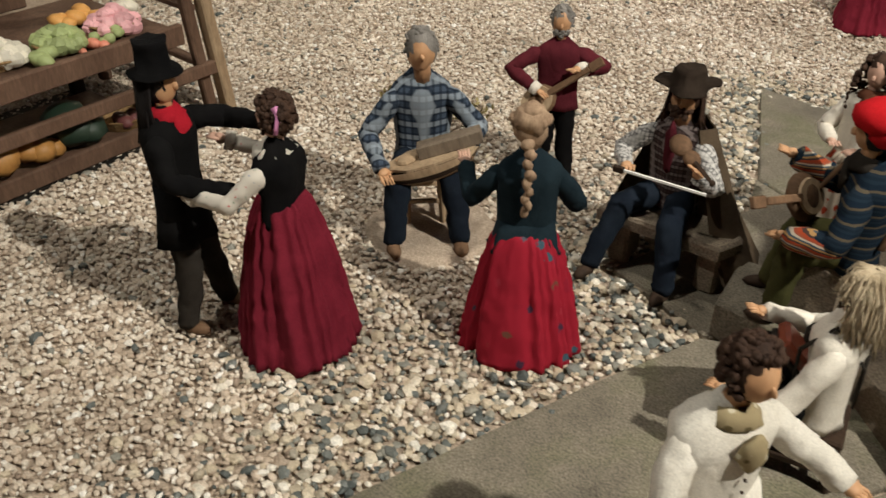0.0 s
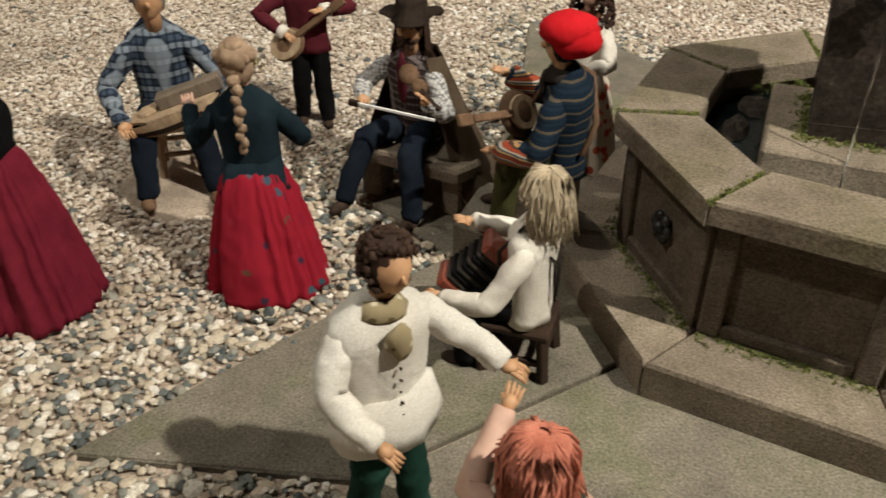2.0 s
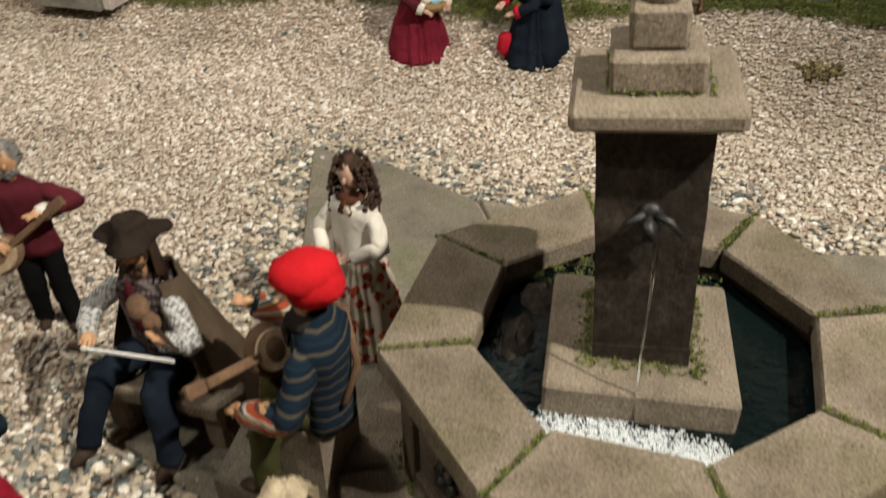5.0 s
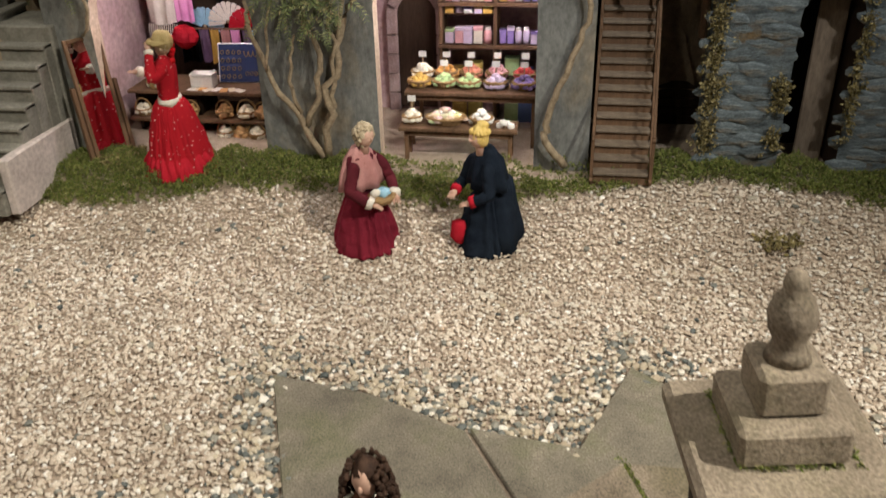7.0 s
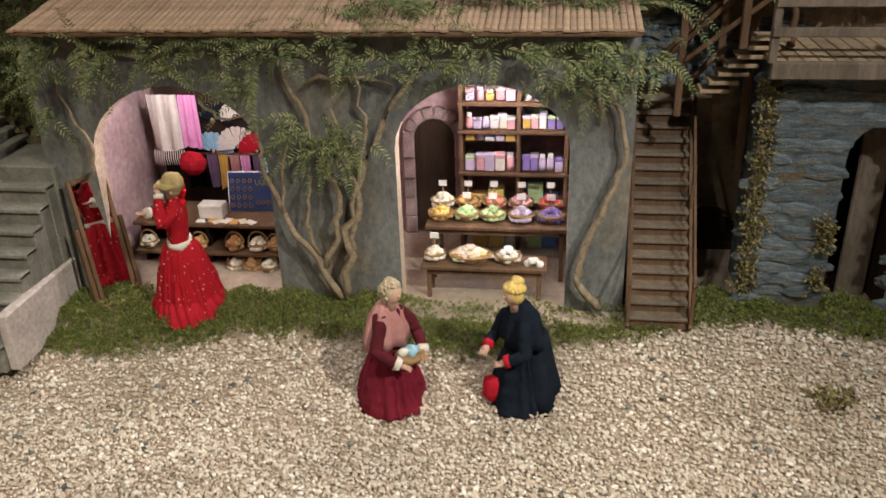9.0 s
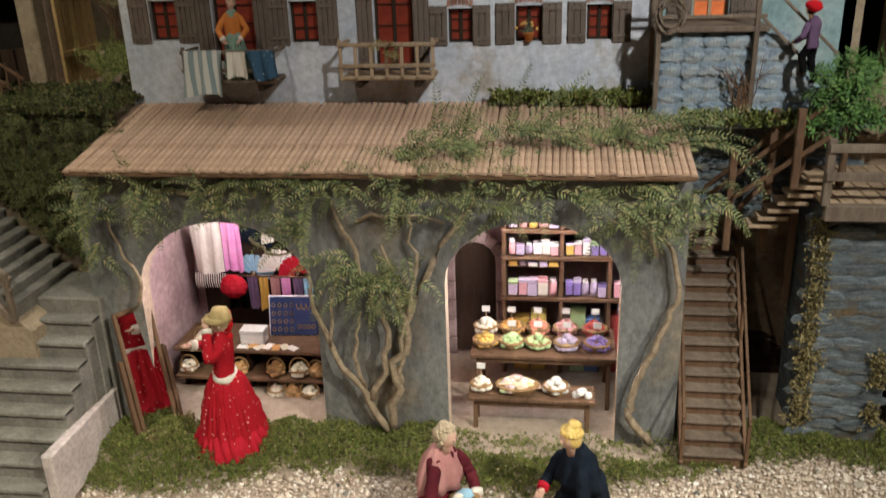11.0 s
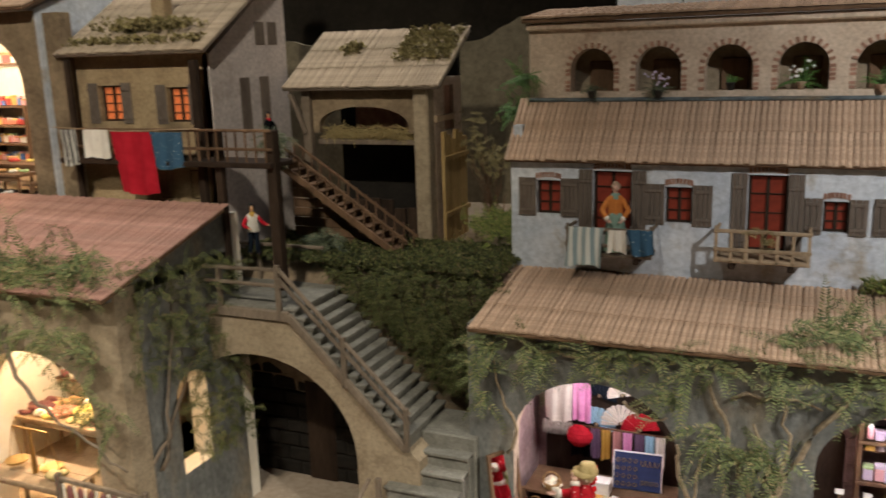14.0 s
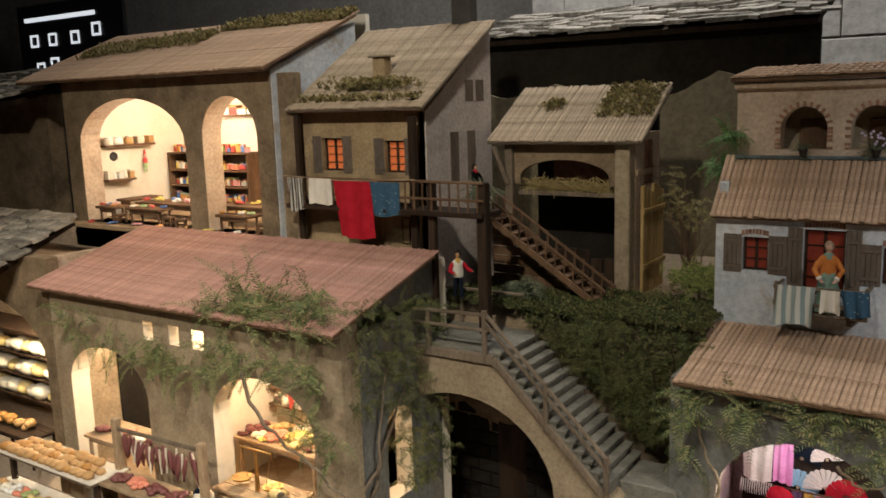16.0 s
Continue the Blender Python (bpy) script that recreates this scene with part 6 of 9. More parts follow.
def hairdo(g, c, material, style, rng):
    g.use(material)
    c = Vector(c)
    g.ball(c + Vector((-0.0035, 0, 0.003)), (0.0175, 0.0172, 0.0225), 12, 8, 0.1, None, rng)
    if style == "curly":
        for _ in range(260):
            v = Vector((rng.gauss(-0.35, 0.7), rng.gauss(0, 0.8), rng.gauss(0.35, 0.6))).normalized()
            if v.x > 0.45 and v.z < 0.55:
                continue
            g.ball(c + Vector((v.x * 0.018 - 0.003, v.y * 0.018, v.z * 0.022 + 0.002)), rng.uniform(0.0018, 0.0038), 6, 4, 0.3, None, rng)
    if style in ("long", "shoulder"):
        drop = 0.06 if style == "long" else 0.038
        for k in range(90):
            a = math.pi * (0.44 + 1.12 * k / 89)
            x, y = math.cos(a) * 0.0175 - 0.003, math.sin(a) * 0.0185
            w = rng.uniform(0.8, 1.1)
            g.tube([c + Vector((x * 0.5, y * 0.5, 0.02)), c + Vector((x, y, 0.006)), c + Vector((x * 1.1, y * 1.15, -0.018)), c + Vector((x * 1.15 + rng.gauss(0, 0.003), y * 1.15 + rng.gauss(0, 0.003), -drop * w))], [0.0014, 0.0018, 0.0017, 0.0006], 5)
    if style == "strands":
        for _ in range(650):
            a, w, d = rng.uniform(0, 6.283), rng.uniform(0.86, 1.14), rng.uniform(0.02, 0.043)
            if math.cos(a) > 0.45:
                d = rng.uniform(-0.004, 0.006)
            ca, sa = math.cos(a) * w, math.sin(a) * w
            j = lambda: rng.gauss(0, 0.0016)
            g.tube([c + Vector((ca * 0.003 - 0.003, sa * 0.003, 0.0262)), c + Vector((ca * 0.012 - 0.003 + j(), sa * 0.012 + j(), 0.0215)), c + Vector((ca * 0.0185 - 0.003 + j(), sa * 0.0185 + j(), 0.008)), c + Vector((ca * 0.021 - 0.003 + j(), sa * 0.021 + j(), -d * 0.4)), c + Vector((ca * 0.022 - 0.004 + 2 * j(), sa * 0.022 + 2 * j(), -d))], [0.0006, 0.0009, 0.0009, 0.0008, 0.0003], 4)
    if style == "mane":
        for _ in range(330):
            a, z = rng.uniform(0.9, 5.4), rng.uniform(-0.055, 0.02)
            r = 0.018 + 0.012 * min(1, (0.02 - z) / 0.04)
            g.ball(c + Vector((r * math.cos(a) - 0.004, r * math.sin(a), z)), rng.uniform(0.0022, 0.0042), 6, 4, 0.3, None, rng)
    if style == "bun":
        g.ball(c + Vector((-0.008, 0, 0.021)), (0.012, 0.012, 0.009), 10, 6, 0.25, None, rng)
        for k in range(16):
            a = 2 * math.pi * k / 16
            g.ball(c + Vector((-0.004 + 0.0165 * math.cos(a) * 0.9, 0.0172 * math.sin(a), 0.011)), 0.0048, 6, 4, 0.3, None, rng)
    if style == "short":
        for _ in range(60):
            v = Vector((rng.gauss(-0.5, 0.6), rng.gauss(0, 0.7), rng.gauss(0.3, 0.5))).normalized()
            if v.x > 0.4 and v.z < 0.7:
                continue
            g.ball(c + Vector((v.x * 0.0165 - 0.003, v.y * 0.0165, v.z * 0.021 + 0.003)), rng.uniform(0.002, 0.0036), 5, 4, 0.3, None, rng)


def hat(g, c, kind):
    x, y, z = c
    if kind == "top":
        g.use("black_cloth").lathe([(0.0255, 0.011), (0.0265, 0.0125), (0.0165, 0.0145), (0.0155, 0.036), (0.0165, 0.0425), (0.0155, 0.043), (0.0005, 0.0425)], 26, (x - 0.002, y, z))
    if kind == "beret":
        g.use("red_wool")
        g.ball((x - 0.007, y, z + 0.016), (0.029, 0.028, 0.0165), 16, 9, 0.07)
        g.ball((x - 0.015, y + 0.004, z + 0.008), (0.024, 0.025, 0.018), 14, 8, 0.07)
    if kind == "felt":
        g.use("hat_felt").lathe([(0.0305, 0.012), (0.031, 0.014), (0.0185, 0.0165), (0.0172, 0.027), (0.014, 0.0335), (0.005, 0.0305)], 40, (x - 0.003, y, z), 0.17, 3)
    if kind == "bonnet":
        g.use("straw")
        g.ball((x - 0.005, y, z + 0.008), (0.021, 0.02, 0.022), 14, 9, 0.12)
        g.lathe([(0.026, 0.004), (0.027, 0.007), (0.019, 0.012)], 20, (x + 0.002, y, z), 0.1, 5)


def draped(g, material, r, h, fold, folds, rng, top=0.024, n=132, rings=22):
    """A gathered skirt: many small pleats at the waist that run together into deep uneven folds at the hem."""
    p1, p2, p3 = rng.uniform(0, 6), rng.uniform(0, 6), rng.uniform(0, 6)
    vs, fs = [], []
    for i in range(rings + 1):
        t = i / rings
        base = top + (r - top) * (1 - t) ** 0.62
        for k in range(n):
            a = 2 * math.pi * k / n
            w = a + 0.34 * math.sin(2 * a + p1) + 0.2 * math.sin(3 * a + p2) + 0.12 * t
            deep = abs(math.sin(folds * w / 2 + p3)) ** 0.75 - 0.62
            fine = math.sin(folds * 2.6 * w + p1) * (0.045 + 0.05 * t)
            q = base * (1 + fold * 2.6 * (1 - t) ** 0.55 * deep * (0.65 + 0.35 * math.sin(3 * a + p2)) + fine * min(1, 1.4 - t))
            lift = 0.005 * (0.5 + 0.5 * math.sin(2 * a + p2)) * (1 - t) ** 3
            vs.append((q * math.cos(a), q * math.sin(a), h * t + lift))
    for i in range(rings):
        for k in range(n):
            a, b = i * n + k, i * n + (k + 1) % n
            fs.append((a, b, b + n, a + n))
    fs += [tuple(range(n - 1, -1, -1)), tuple(rings * n + k for k in range(n))]
    g.use(material).faces(vs, fs)


def figurine(name, label, at, turn, size=1.0, hip=0.142, trousers=None, legs=None, skirt=None, coat="black_cloth", tail=None, sleeves=None, arms=(), cuffs=None, hair=("brown_hair", "curly"), hat_kind=None, scarf=None, skin="skin", lean=0.0, extra=None, shoes="dark_wood", head_tilt=(0, 0), girth=1.0, sleeve=1.0, waist=0.012, forearm=None):
    rng = random.Random(name + label)
    g = Shape("skin")
    g.smooth = True
    sh = hip + 0.088
    fx = lambda z: lean * max(0.0, z - hip)
    if legs:
        for (knee, foot), s in zip(legs, (1, -1)):
            limb(g, trousers, bend((0, s * 0.014, hip), knee, (foot[0], foot[1], foot[2] + 0.01), 13), 0.0172, 0.0118, 14)
            g.use(shoes).ball((foot[0] + 0.008, foot[1], foot[2] + 0.006), (0.0185, 0.0085, 0.0075), 10, 6)
    if skirt:
        mt, r, fold, folds = skirt
        draped(g, mt, r, hip + waist, fold, folds, rng)
    low = hip + waist - 0.024
    g.use(coat).lathe([(0.0265, low), (0.026, low + 0.008), (0.0235, low + 0.03), (0.0255, hip + 0.045 + waist * 0.3), (0.0275, hip + 0.066), (0.0275, hip + 0.075), (0.0235, hip + 0.084), (0.0165, hip + 0.091), (0.01, hip + 0.098), (0.008, hip + 0.102)], 30, (0, 0, 0), 0.05, 5, 0.3, 0.82 * girth, 1.25 * girth)
    if tail:
        g.use(tail[0]).lathe([(tail[1], hip - tail[2]), (tail[1] * 0.9, hip - tail[2] * 0.5), (0.0255, hip + 0.02)], 28, (-0.002, 0, 0), 0.07, 6, 0.5, 0.85, 1.15)
    for (elbow, hand), s in zip(arms, (1, -1)):
        shoulder = (fx(sh), s * 0.0245 * (0.6 + 0.4 * girth), sh - 0.0105)
        elbow = Vector((elbow[0], elbow[1], elbow[2] + hip))
        hand = Vector((hand[0], hand[1], hand[2] + hip))
        limb(g, sleeves or coat, bend(shoulder, elbow, hand, 13), 0.0125 * sleeve, 0.0088 * sleeve, 16)
        if forearm:
            limb(g, forearm, [elbow.lerp(hand, t) for t in (-0.05, 0.3, 0.65, 0.97)], 0.0122 * sleeve, 0.0102 * sleeve, 14)
        d = hand - elbow
        if cuffs:
            g.use(cuffs).tube([hand - d.normalized() * 0.008, hand + d.normalized() * 0.002], [0.0112, 0.0105], 10)
        palm(g, hand, d, skin)
    hc = Vector((fx(sh + 0.035) + head_tilt[0], head_tilt[1], sh + 0.034))
    g.use(skin).tube([(fx(sh), 0, sh), tuple(hc)], [0.0085, 0.008], 8)
    g.ball(tuple(hc), (0.0155, 0.0142, 0.0205), 14, 10)
    g.ball(tuple(hc + Vector((0.0155, 0, -0.002))), (0.0032, 0.0025, 0.0042), 6, 4)
    hairdo(g, hc, hair[0], hair[1], rng)
    if hat_kind:
        hat(g, tuple(hc), hat_kind)
    if scarf:
        g.use(scarf)
        g.lathe([(0.0175, -0.006), (0.019, 0.0), (0.013, 0.008)], 14, (fx(sh), 0, sh + 0.004), 0.08, 5)
        g.ball((fx(sh) + 0.017, 0, sh - 0.01), (0.006, 0.012, 0.016), 8, 6, 0.4, None, rng)
    if extra:
        extra(g, hip, sh, hc, rng)
    moved = []
    for q in g.v:
        q = Vector(q)
        moved.append(tuple((q + noise.noise_vector(q * 60) * 0.0024 + noise.noise_vector(q * 150) * 0.0014) * size))
    g.v = moved
    return solid(name, g, label, "figurine", pose(*at, 0, 0, turn), "figurines of the village")


def beard(material, ln=0.02):
    def put(g, hip, sh, hc, rng):
        g.use(material)
        for _ in range(26):
            a = rng.uniform(-1.0, 1.0)
            g.ball((hc.x + 0.0125 * math.cos(a), hc.y + 0.013 * math.sin(a), hc.z - 0.01 - rng.random() * ln * 0.5), rng.uniform(0.0025, 0.0042), 6, 4, 0.3, None, rng)
    return put


def strap(g, hip, sh, hc, rng):
    g.use("brown_wood").tube([(0.045, -0.04, hip + 0.03), (0.03, -0.034, hip + 0.065), (0.01, -0.03, sh + 0.008), (-0.018, -0.018, sh - 0.002), (-0.029, 0.004, hip + 0.045), (-0.02, 0.028, hip + 0.02)], 0.0042, 6, True, 0.4)


def cloak(g, hip, sh, hc, rng):
    beard("brown_hair")(g, hip, sh, hc, rng)
    g.use("brown_cloak")
    vs, fs = [], []
    for i in range(7):
        z, r = sh + 0.004 - 0.026 * i, 0.03 + 0.0085 * i
        for k in range(15):
            a = math.pi * (0.3 + 1.15 * k / 14)
            q = r * (1 + 0.07 * math.sin(5 * a + i * 0.3))
            vs.append((q * math.cos(a) * 0.9, q * math.sin(a) * (1.12 + (0.06 if math.sin(a) > 0 else 0.012) * i), z))
    n = len(vs)
    vs += [(x * 0.93, y * 0.93, z) for x, y, z in vs]
    for i in range(6):
        for k in range(14):
            a = i * 15 + k
            fs += [(a, a + 1, a + 16, a + 15), (n + a + 15, n + a + 16, n + a + 1, n + a)]
    for k in range(14):
        fs += [(90 + k, 91 + k, n + 91 + k, n + 90 + k), (k + 1, k, n + k, n + k + 1)]
    g.faces(vs, fs)
    g.use("burgundy_cloth").ball((0.024, 0.0, sh - 0.02), (0.006, 0.007, 0.028), 10, 6, 0.3, None, rng)


def braid(g, hip, sh, hc, rng):
    g.use("fair_hair")
    for k in range(9):
        z = hc.z - 0.008 - 0.0092 * k
        g.ball((hc.x - 0.0205 - 0.0035 * min(k, 3) + 0.0035 * max(0, k - 6), hc.y + 0.0015 * (-1) ** k, z), (0.006 - 0.0003 * k, 0.0065 - 0.0003 * k, 0.0065), 7, 5, 0.2, None, rng)
    g.ball((hc.x - 0.006, hc.y, hc.z + 0.012), (0.0185, 0.018, 0.016), 12, 8, 0.18, None, rng)


def braces(g, hip, sh, hc, rng):
    g.use("grey_wool")
    for s in (-1, 1):
        g.tube([(0.026, s * 0.014, hip + 0.01), (0.0275, s * 0.016, hip + 0.06), (0.004, s * 0.018, sh + 0.008), (-0.024, s * 0.012, hip + 0.06), (-0.024, s * 0.004, hip + 0.01)], 0.003, 6, True, 0.5)


def shawl(material):
    def put(g, hip, sh, hc, rng):
        g.use(material)
        g.lathe([(0.04, -0.062), (0.0385, -0.045), (0.035, -0.026), (0.03, -0.01), (0.02, 0.004), (0.014, 0.014)], 40, (-0.002, 0, sh), 0.12, 7, 0.4, 0.85, 1.15)
    return put


def basket_lap(g, hip, sh, hc, rng):
    shawl("rose_cloth")(g, hip, sh, hc, rng)
    g.use("wicker").lathe([(0.017, hip + 0.004), (0.026, hip + 0.018), (0.022, hip + 0.019)], 16, (0.05, 0, 0))
    g.use("cyan_cloth").ball((0.05, 0.004, hip + 0.022), (0.016, 0.014, 0.009), 9, 6, 0.4, None, rng)
    g.use("white_cloth").ball((0.046, -0.012, hip + 0.024), (0.01, 0.009, 0.008), 8, 5, 0.4, None, rng)


def long_coat(g, hip, sh, hc, rng):
    shawl("navy_cloth")(g, hip, sh, hc, rng)
    g.use("navy_cloth").lathe([(0.062, 0.0), (0.054, hip * 0.5), (0.042, hip), (0.034, sh - 0.05)], 44, (-0.02, 0, 0), 0.1, 5, 0.8, 0.8, 1.0)
    g.use("red_cloth").ball((0.05, -0.01, hip * 0.4), (0.02, 0.022, 0.024), 10, 7, 0.25, None, rng)


def buttons(g, hip, sh, hc, rng):
    g.use("scarf_print").lathe([(0.0155, -0.004), (0.0195, 0.002), (0.013, 0.01)], 16, (0.003, 0, sh), 0.08, 6)
    g.ball((0.0275, 0.0, sh - 0.013), (0.0055, 0.0095, 0.0145), 9, 7, 0.4, None, rng)
    g.use("dark_wood")
    for k in range(5):
        g.ball((0.0275, 0.001, hip + 0.006 + 0.0115 * k), 0.0013, 5, 4)
    g.use("cream_wool").lathe([(0.037, hip - 0.026), (0.037, hip - 0.012), (0.031, hip + 0.02)], 22, (0, 0, 0), 0.03, 5, 0.4, 0.85, 1.2)


def ribbon(g, hip, sh, hc, rng):
    g.use("pink_cloth").tube([(hc.x - 0.012, hc.y + 0.016, hc.z + 0.016), (hc.x - 0.016, hc.y + 0.02, hc.z + 0.004), (hc.x - 0.014, hc.y + 0.021, hc.z - 0.008)], [0.004, 0.003, 0.0035], 6, True, 0.4)
    g.use("floral_white").lathe([(0.0205, -0.006), (0.022, -0.001), (0.013, 0.007)], 26, (0.003, 0, sh), 0.12, 9, 0, 0.9, 1.1)


def flounce(g, hip, sh, hc, rng):
    draped(g, "red_cloth", 0.078, 0.05, 0.06, 9, rng, 0.06, 110, 6)
    g.use("dotted_red")
    for s_ in (-1, 1):
        g.ball((0.0, s_ * 0.028, sh - 0.01), (0.014, 0.014, 0.014), 10, 7, 0.2, None, rng)
    g.use("red_wool")
    for a in range(7):
        g.ball((hc.x - 0.018 + rng.gauss(0, 0.004), hc.y - 0.012 + rng.gauss(0, 0.008), hc.z + 0.01 - 0.007 * a), 0.006, 7, 5, 0.4, None, rng)
    g.use("white_cloth").lathe([(0.0262, hip + 0.004), (0.027, hip + 0.01), (0.0255, hip + 0.016)], 20, (0, 0, 0), 0.02, 5, 0, 0.9, 1.25)


def build_figurines():
    stand = lambda k=0.0: [((0.004, 0.016, 0.075), (0.0 + k, 0.02, 0)), ((0.004, -0.016, 0.075), (-0.004 - k, -0.022, 0))]
    sit = lambda h, d=0.055, sp=0.024: [((d, sp, h + 0.006), (d + 0.004, sp + 0.006, 0)), ((d, -sp, h + 0.004), (d + 0.012, -sp - 0.006, 0))]
    figurine("dancing_man", "doll in black coat and top hat leading a dance", (-0.628, 0.404, 0), 24, 0.95, 0.16, "grey_wool", [((0.006, 0.02, 0.075), (0.012, 0.035, 0)), ((0.004, -0.016, 0.075), (-0.006, -0.024, 0))], None, "black_cloth", ("black_cloth", 0.033, 0.045), None,
             [((0.038, 0.05, 0.07), (0.092, 0.03, 0.08)), ((0.022, -0.05, 0.04), (0.066, -0.012, 0.02))], None, ("black_hair", "long"), "top", "red_cloth", shoes="brown_wood")
    figurine("dancing_woman", "doll in a wide wine-red skirt and black bodice dancing", (-0.524, 0.443, 0), 200, 0.92, 0.152, None, None, ("wine_cloth", 0.063, 0.09, 11), "black_cloth", None, "floral_white",
             [((0.03, 0.052, 0.042), (0.088, 0.03, 0.036)), ((0.03, -0.046, 0.055), (0.075, -0.03, 0.07))], "floral_white", ("brown_hair", "curly"), None, None, "pale_skin", extra=ribbon, sleeve=0.85, waist=0.036)
    figurine("hurdy_gurdy_player", "seated doll in blue plaid shirt playing a hurdy-gurdy", (-0.575, 0.705, 0), -48, 1.07, 0.088, "navy_cloth", [((0.058, 0.03, 0.09), (0.066, 0.038, 0.002)), ((0.06, -0.03, 0.086), (0.066, -0.036, 0.002))], None, "blue_plaid", None, None,
             [((0.012, 0.064, 0.035), (0.055, 0.045, 0.028)), ((0.012, -0.064, 0.03), (0.06, -0.045, 0.012))], None, ("grey_hair", "short"), None, None, lean=0.08, shoes="brown_wood")
    figurine("braided_woman", "doll with a blond braid, navy jacket and flowered red skirt", (-0.348, 0.586, 0), 122, 0.91, 0.14, None, None, ("floral_red", 0.065, 0.09, 9), "teal_cloth", ("teal_cloth", 0.034, 0.014), None,
             [((0.012, 0.058, 0.03), (0.05, 0.068, 0.052)), ((0.02, -0.055, 0.025), (0.05, -0.035, 0.03))], None, ("fair_hair", "bun"), None, None, "pale_skin", extra=braid)
    figurine("mandolin_player", "grey-bearded doll in burgundy jacket playing a mandolin", (-0.507, 0.893, 0), -58, 0.83, 0.142, "black_cloth", stand(0.006), None, "burgundy_cloth", None, None,
             [((0.008, 0.075, 0.055), (0.045, 0.03, 0.066)), ((0.01, -0.078, 0.05), (0.045, -0.03, 0.032))], "white_cloth", ("grey_hair", "short"), None, None, extra=beard("grey_hair"))
    figurine("violin_player", "seated doll in felt hat and brown cloak playing a violin", (-0.3, 0.812, 0), -92, 0.98, 0.088, "navy_cloth", [((0.06, 0.03, 0.092), (0.074, 0.04, 0)), ((0.055, -0.035, 0.09), (0.082, -0.052, 0))], None, "brown_plaid", None, "white_plaid",
             [((0.03, 0.062, 0.035), (0.05, 0.05, 0.06)), ((0.015, -0.065, 0.045), (0.055, -0.035, 0.05))], None, ("brown_hair", "shoulder"), "felt", None, extra=cloak, lean=0.06)
    figurine("standing_woman", "doll with long curly hair, white blouse and printed skirt", (-0.155, 0.965, 0), -100, 0.82, 0.142, None, None, ("floral_rust", 0.06, 0.06, 7), "white_cloth", None, None,
             [((0.012, 0.05, 0.03), (0.045, 0.02, 0.03)), ((0.012, -0.05, 0.03), (0.045, -0.02, 0.035))], None, ("brown_hair", "mane"), None, "floral_brown", "pale_skin")
    figurine("guitar_player", "seated doll in red beret and knitted jumper playing guitar", (-0.095, 0.752, 0.045), 195, 0.95, 0.088, "olive_velvet", sit(0.085), None, "knit_blue", None, None,
             [((0.018, 0.062, 0.03), (0.062, 0.038, 0.02)), ((0.02, -0.06, 0.035), (0.07, -0.055, 0.06))], None, ("black_hair", "short"), "beret", "grey_wool", lean=0.1, extra=strap, girth=1.12, sleeve=1.2, forearm="knit_stripes")
    figurine("accordion_player", "seated blond doll in white shirt playing a concertina", (-0.06, 0.597, 0), 186, 0.92, 0.078, "black_cloth", sit(0.078, 0.05), None, "white_cloth", None, None,
             [((0.022, 0.056, 0.022), (0.072, 0.046, 0.016)), ((0.022, -0.055, 0.04), (0.066, -0.02, 0.062))], None, ("blond_hair", "strands"), None, None, extra=braces, lean=-0.05)
    figurine("white_jacket_man", "curly-haired doll in cream wool jacket and green trousers", (-0.078, 0.388, 0), -28, 0.935, 0.14, "green_velvet", stand(0.008), None, "cream_wool", None, None,
             [((0.018, 0.055, 0.05), (0.042, 0.075, 0.03)), ((0.012, -0.05, 0.04), (0.045, -0.03, 0.012))], None, ("brown_hair", "curly"), None, None, extra=buttons, head_tilt=(0.008, 0.006), girth=1.12, sleeve=1.06)
    figurine("coral_haired_child", "doll with coral red woollen hair and dark dress", (0.06, 0.315, 0), 140, 0.85, 0.14, None, None, ("green_velvet", 0.06, 0.05, 7), "green_velvet", None, "pale_skin",
             [((0.03, 0.03, 0.07), (0.062, -0.01, 0.098)), ((0.02, -0.05, 0.02), (0.05, -0.05, 0.0))], None, ("coral_hair", "strands"), None, None)
    figurine("kneeling_woman", "doll in burgundy dress and rose shawl holding a basket", (-0.35, 1.75, 0.012), -35, 0.95, 0.1, None, None, ("wine_cloth", 0.064, 0.06, 5), "burgundy_cloth", None, None,
             [((0.02, 0.052, 0.03), (0.055, 0.028, 0.012)), ((0.02, -0.052, 0.03), (0.055, -0.028, 0.012))], "white_cloth", ("blond_hair", "curly"), None, None, "pale_skin", extra=basket_lap, lean=0.12)
    figurine("kneeling_girl", "doll with yellow hair in a long dark blue cape", (-0.135, 1.766, 0.014), 215, 0.94, 0.1, None, None, ("navy_cloth", 0.058, 0.06, 5), "navy_cloth", None, None,
             [((0.02, 0.05, 0.025), (0.05, 0.03, 0.015)), ((0.02, -0.05, 0.025), (0.05, -0.03, 0.015))], "red_cloth", ("yellow_hair", "bun"), None, None, "pale_skin", extra=long_coat, lean=0.15)
    figurine("lady_in_red", "doll in a printed red dress and straw bonnet", (-0.766, 1.918, 0.066), 195, 0.94, 0.15, None, None, ("dotted_red", 0.07, 0.08, 9), "dotted_red", None, None,
             [((0.02, 0.05, 0.06), (0.02, 0.02, 0.115)), ((0.03, -0.05, 0.05), (0.06, -0.03, 0.06))], "white_cloth", ("blond_hair", "short"), "bonnet", None, "pale_skin", extra=flounce)
    figurine("drummer", "small doll in red sleeves carrying a drum", (-1.585, 2.045, 0.672), -50, 0.42, 0.142, "navy_cloth", stand(0.01), None, "cream_wool", None, "red_cloth",
             [((0.02, 0.06, 0.03), (0.055, 0.075, 0.03)), ((0.02, -0.055, 0.03), (0.05, -0.03, 0.02))], None, ("black_hair", "short"), None, "gold_cloth", shoes="dark_wood")
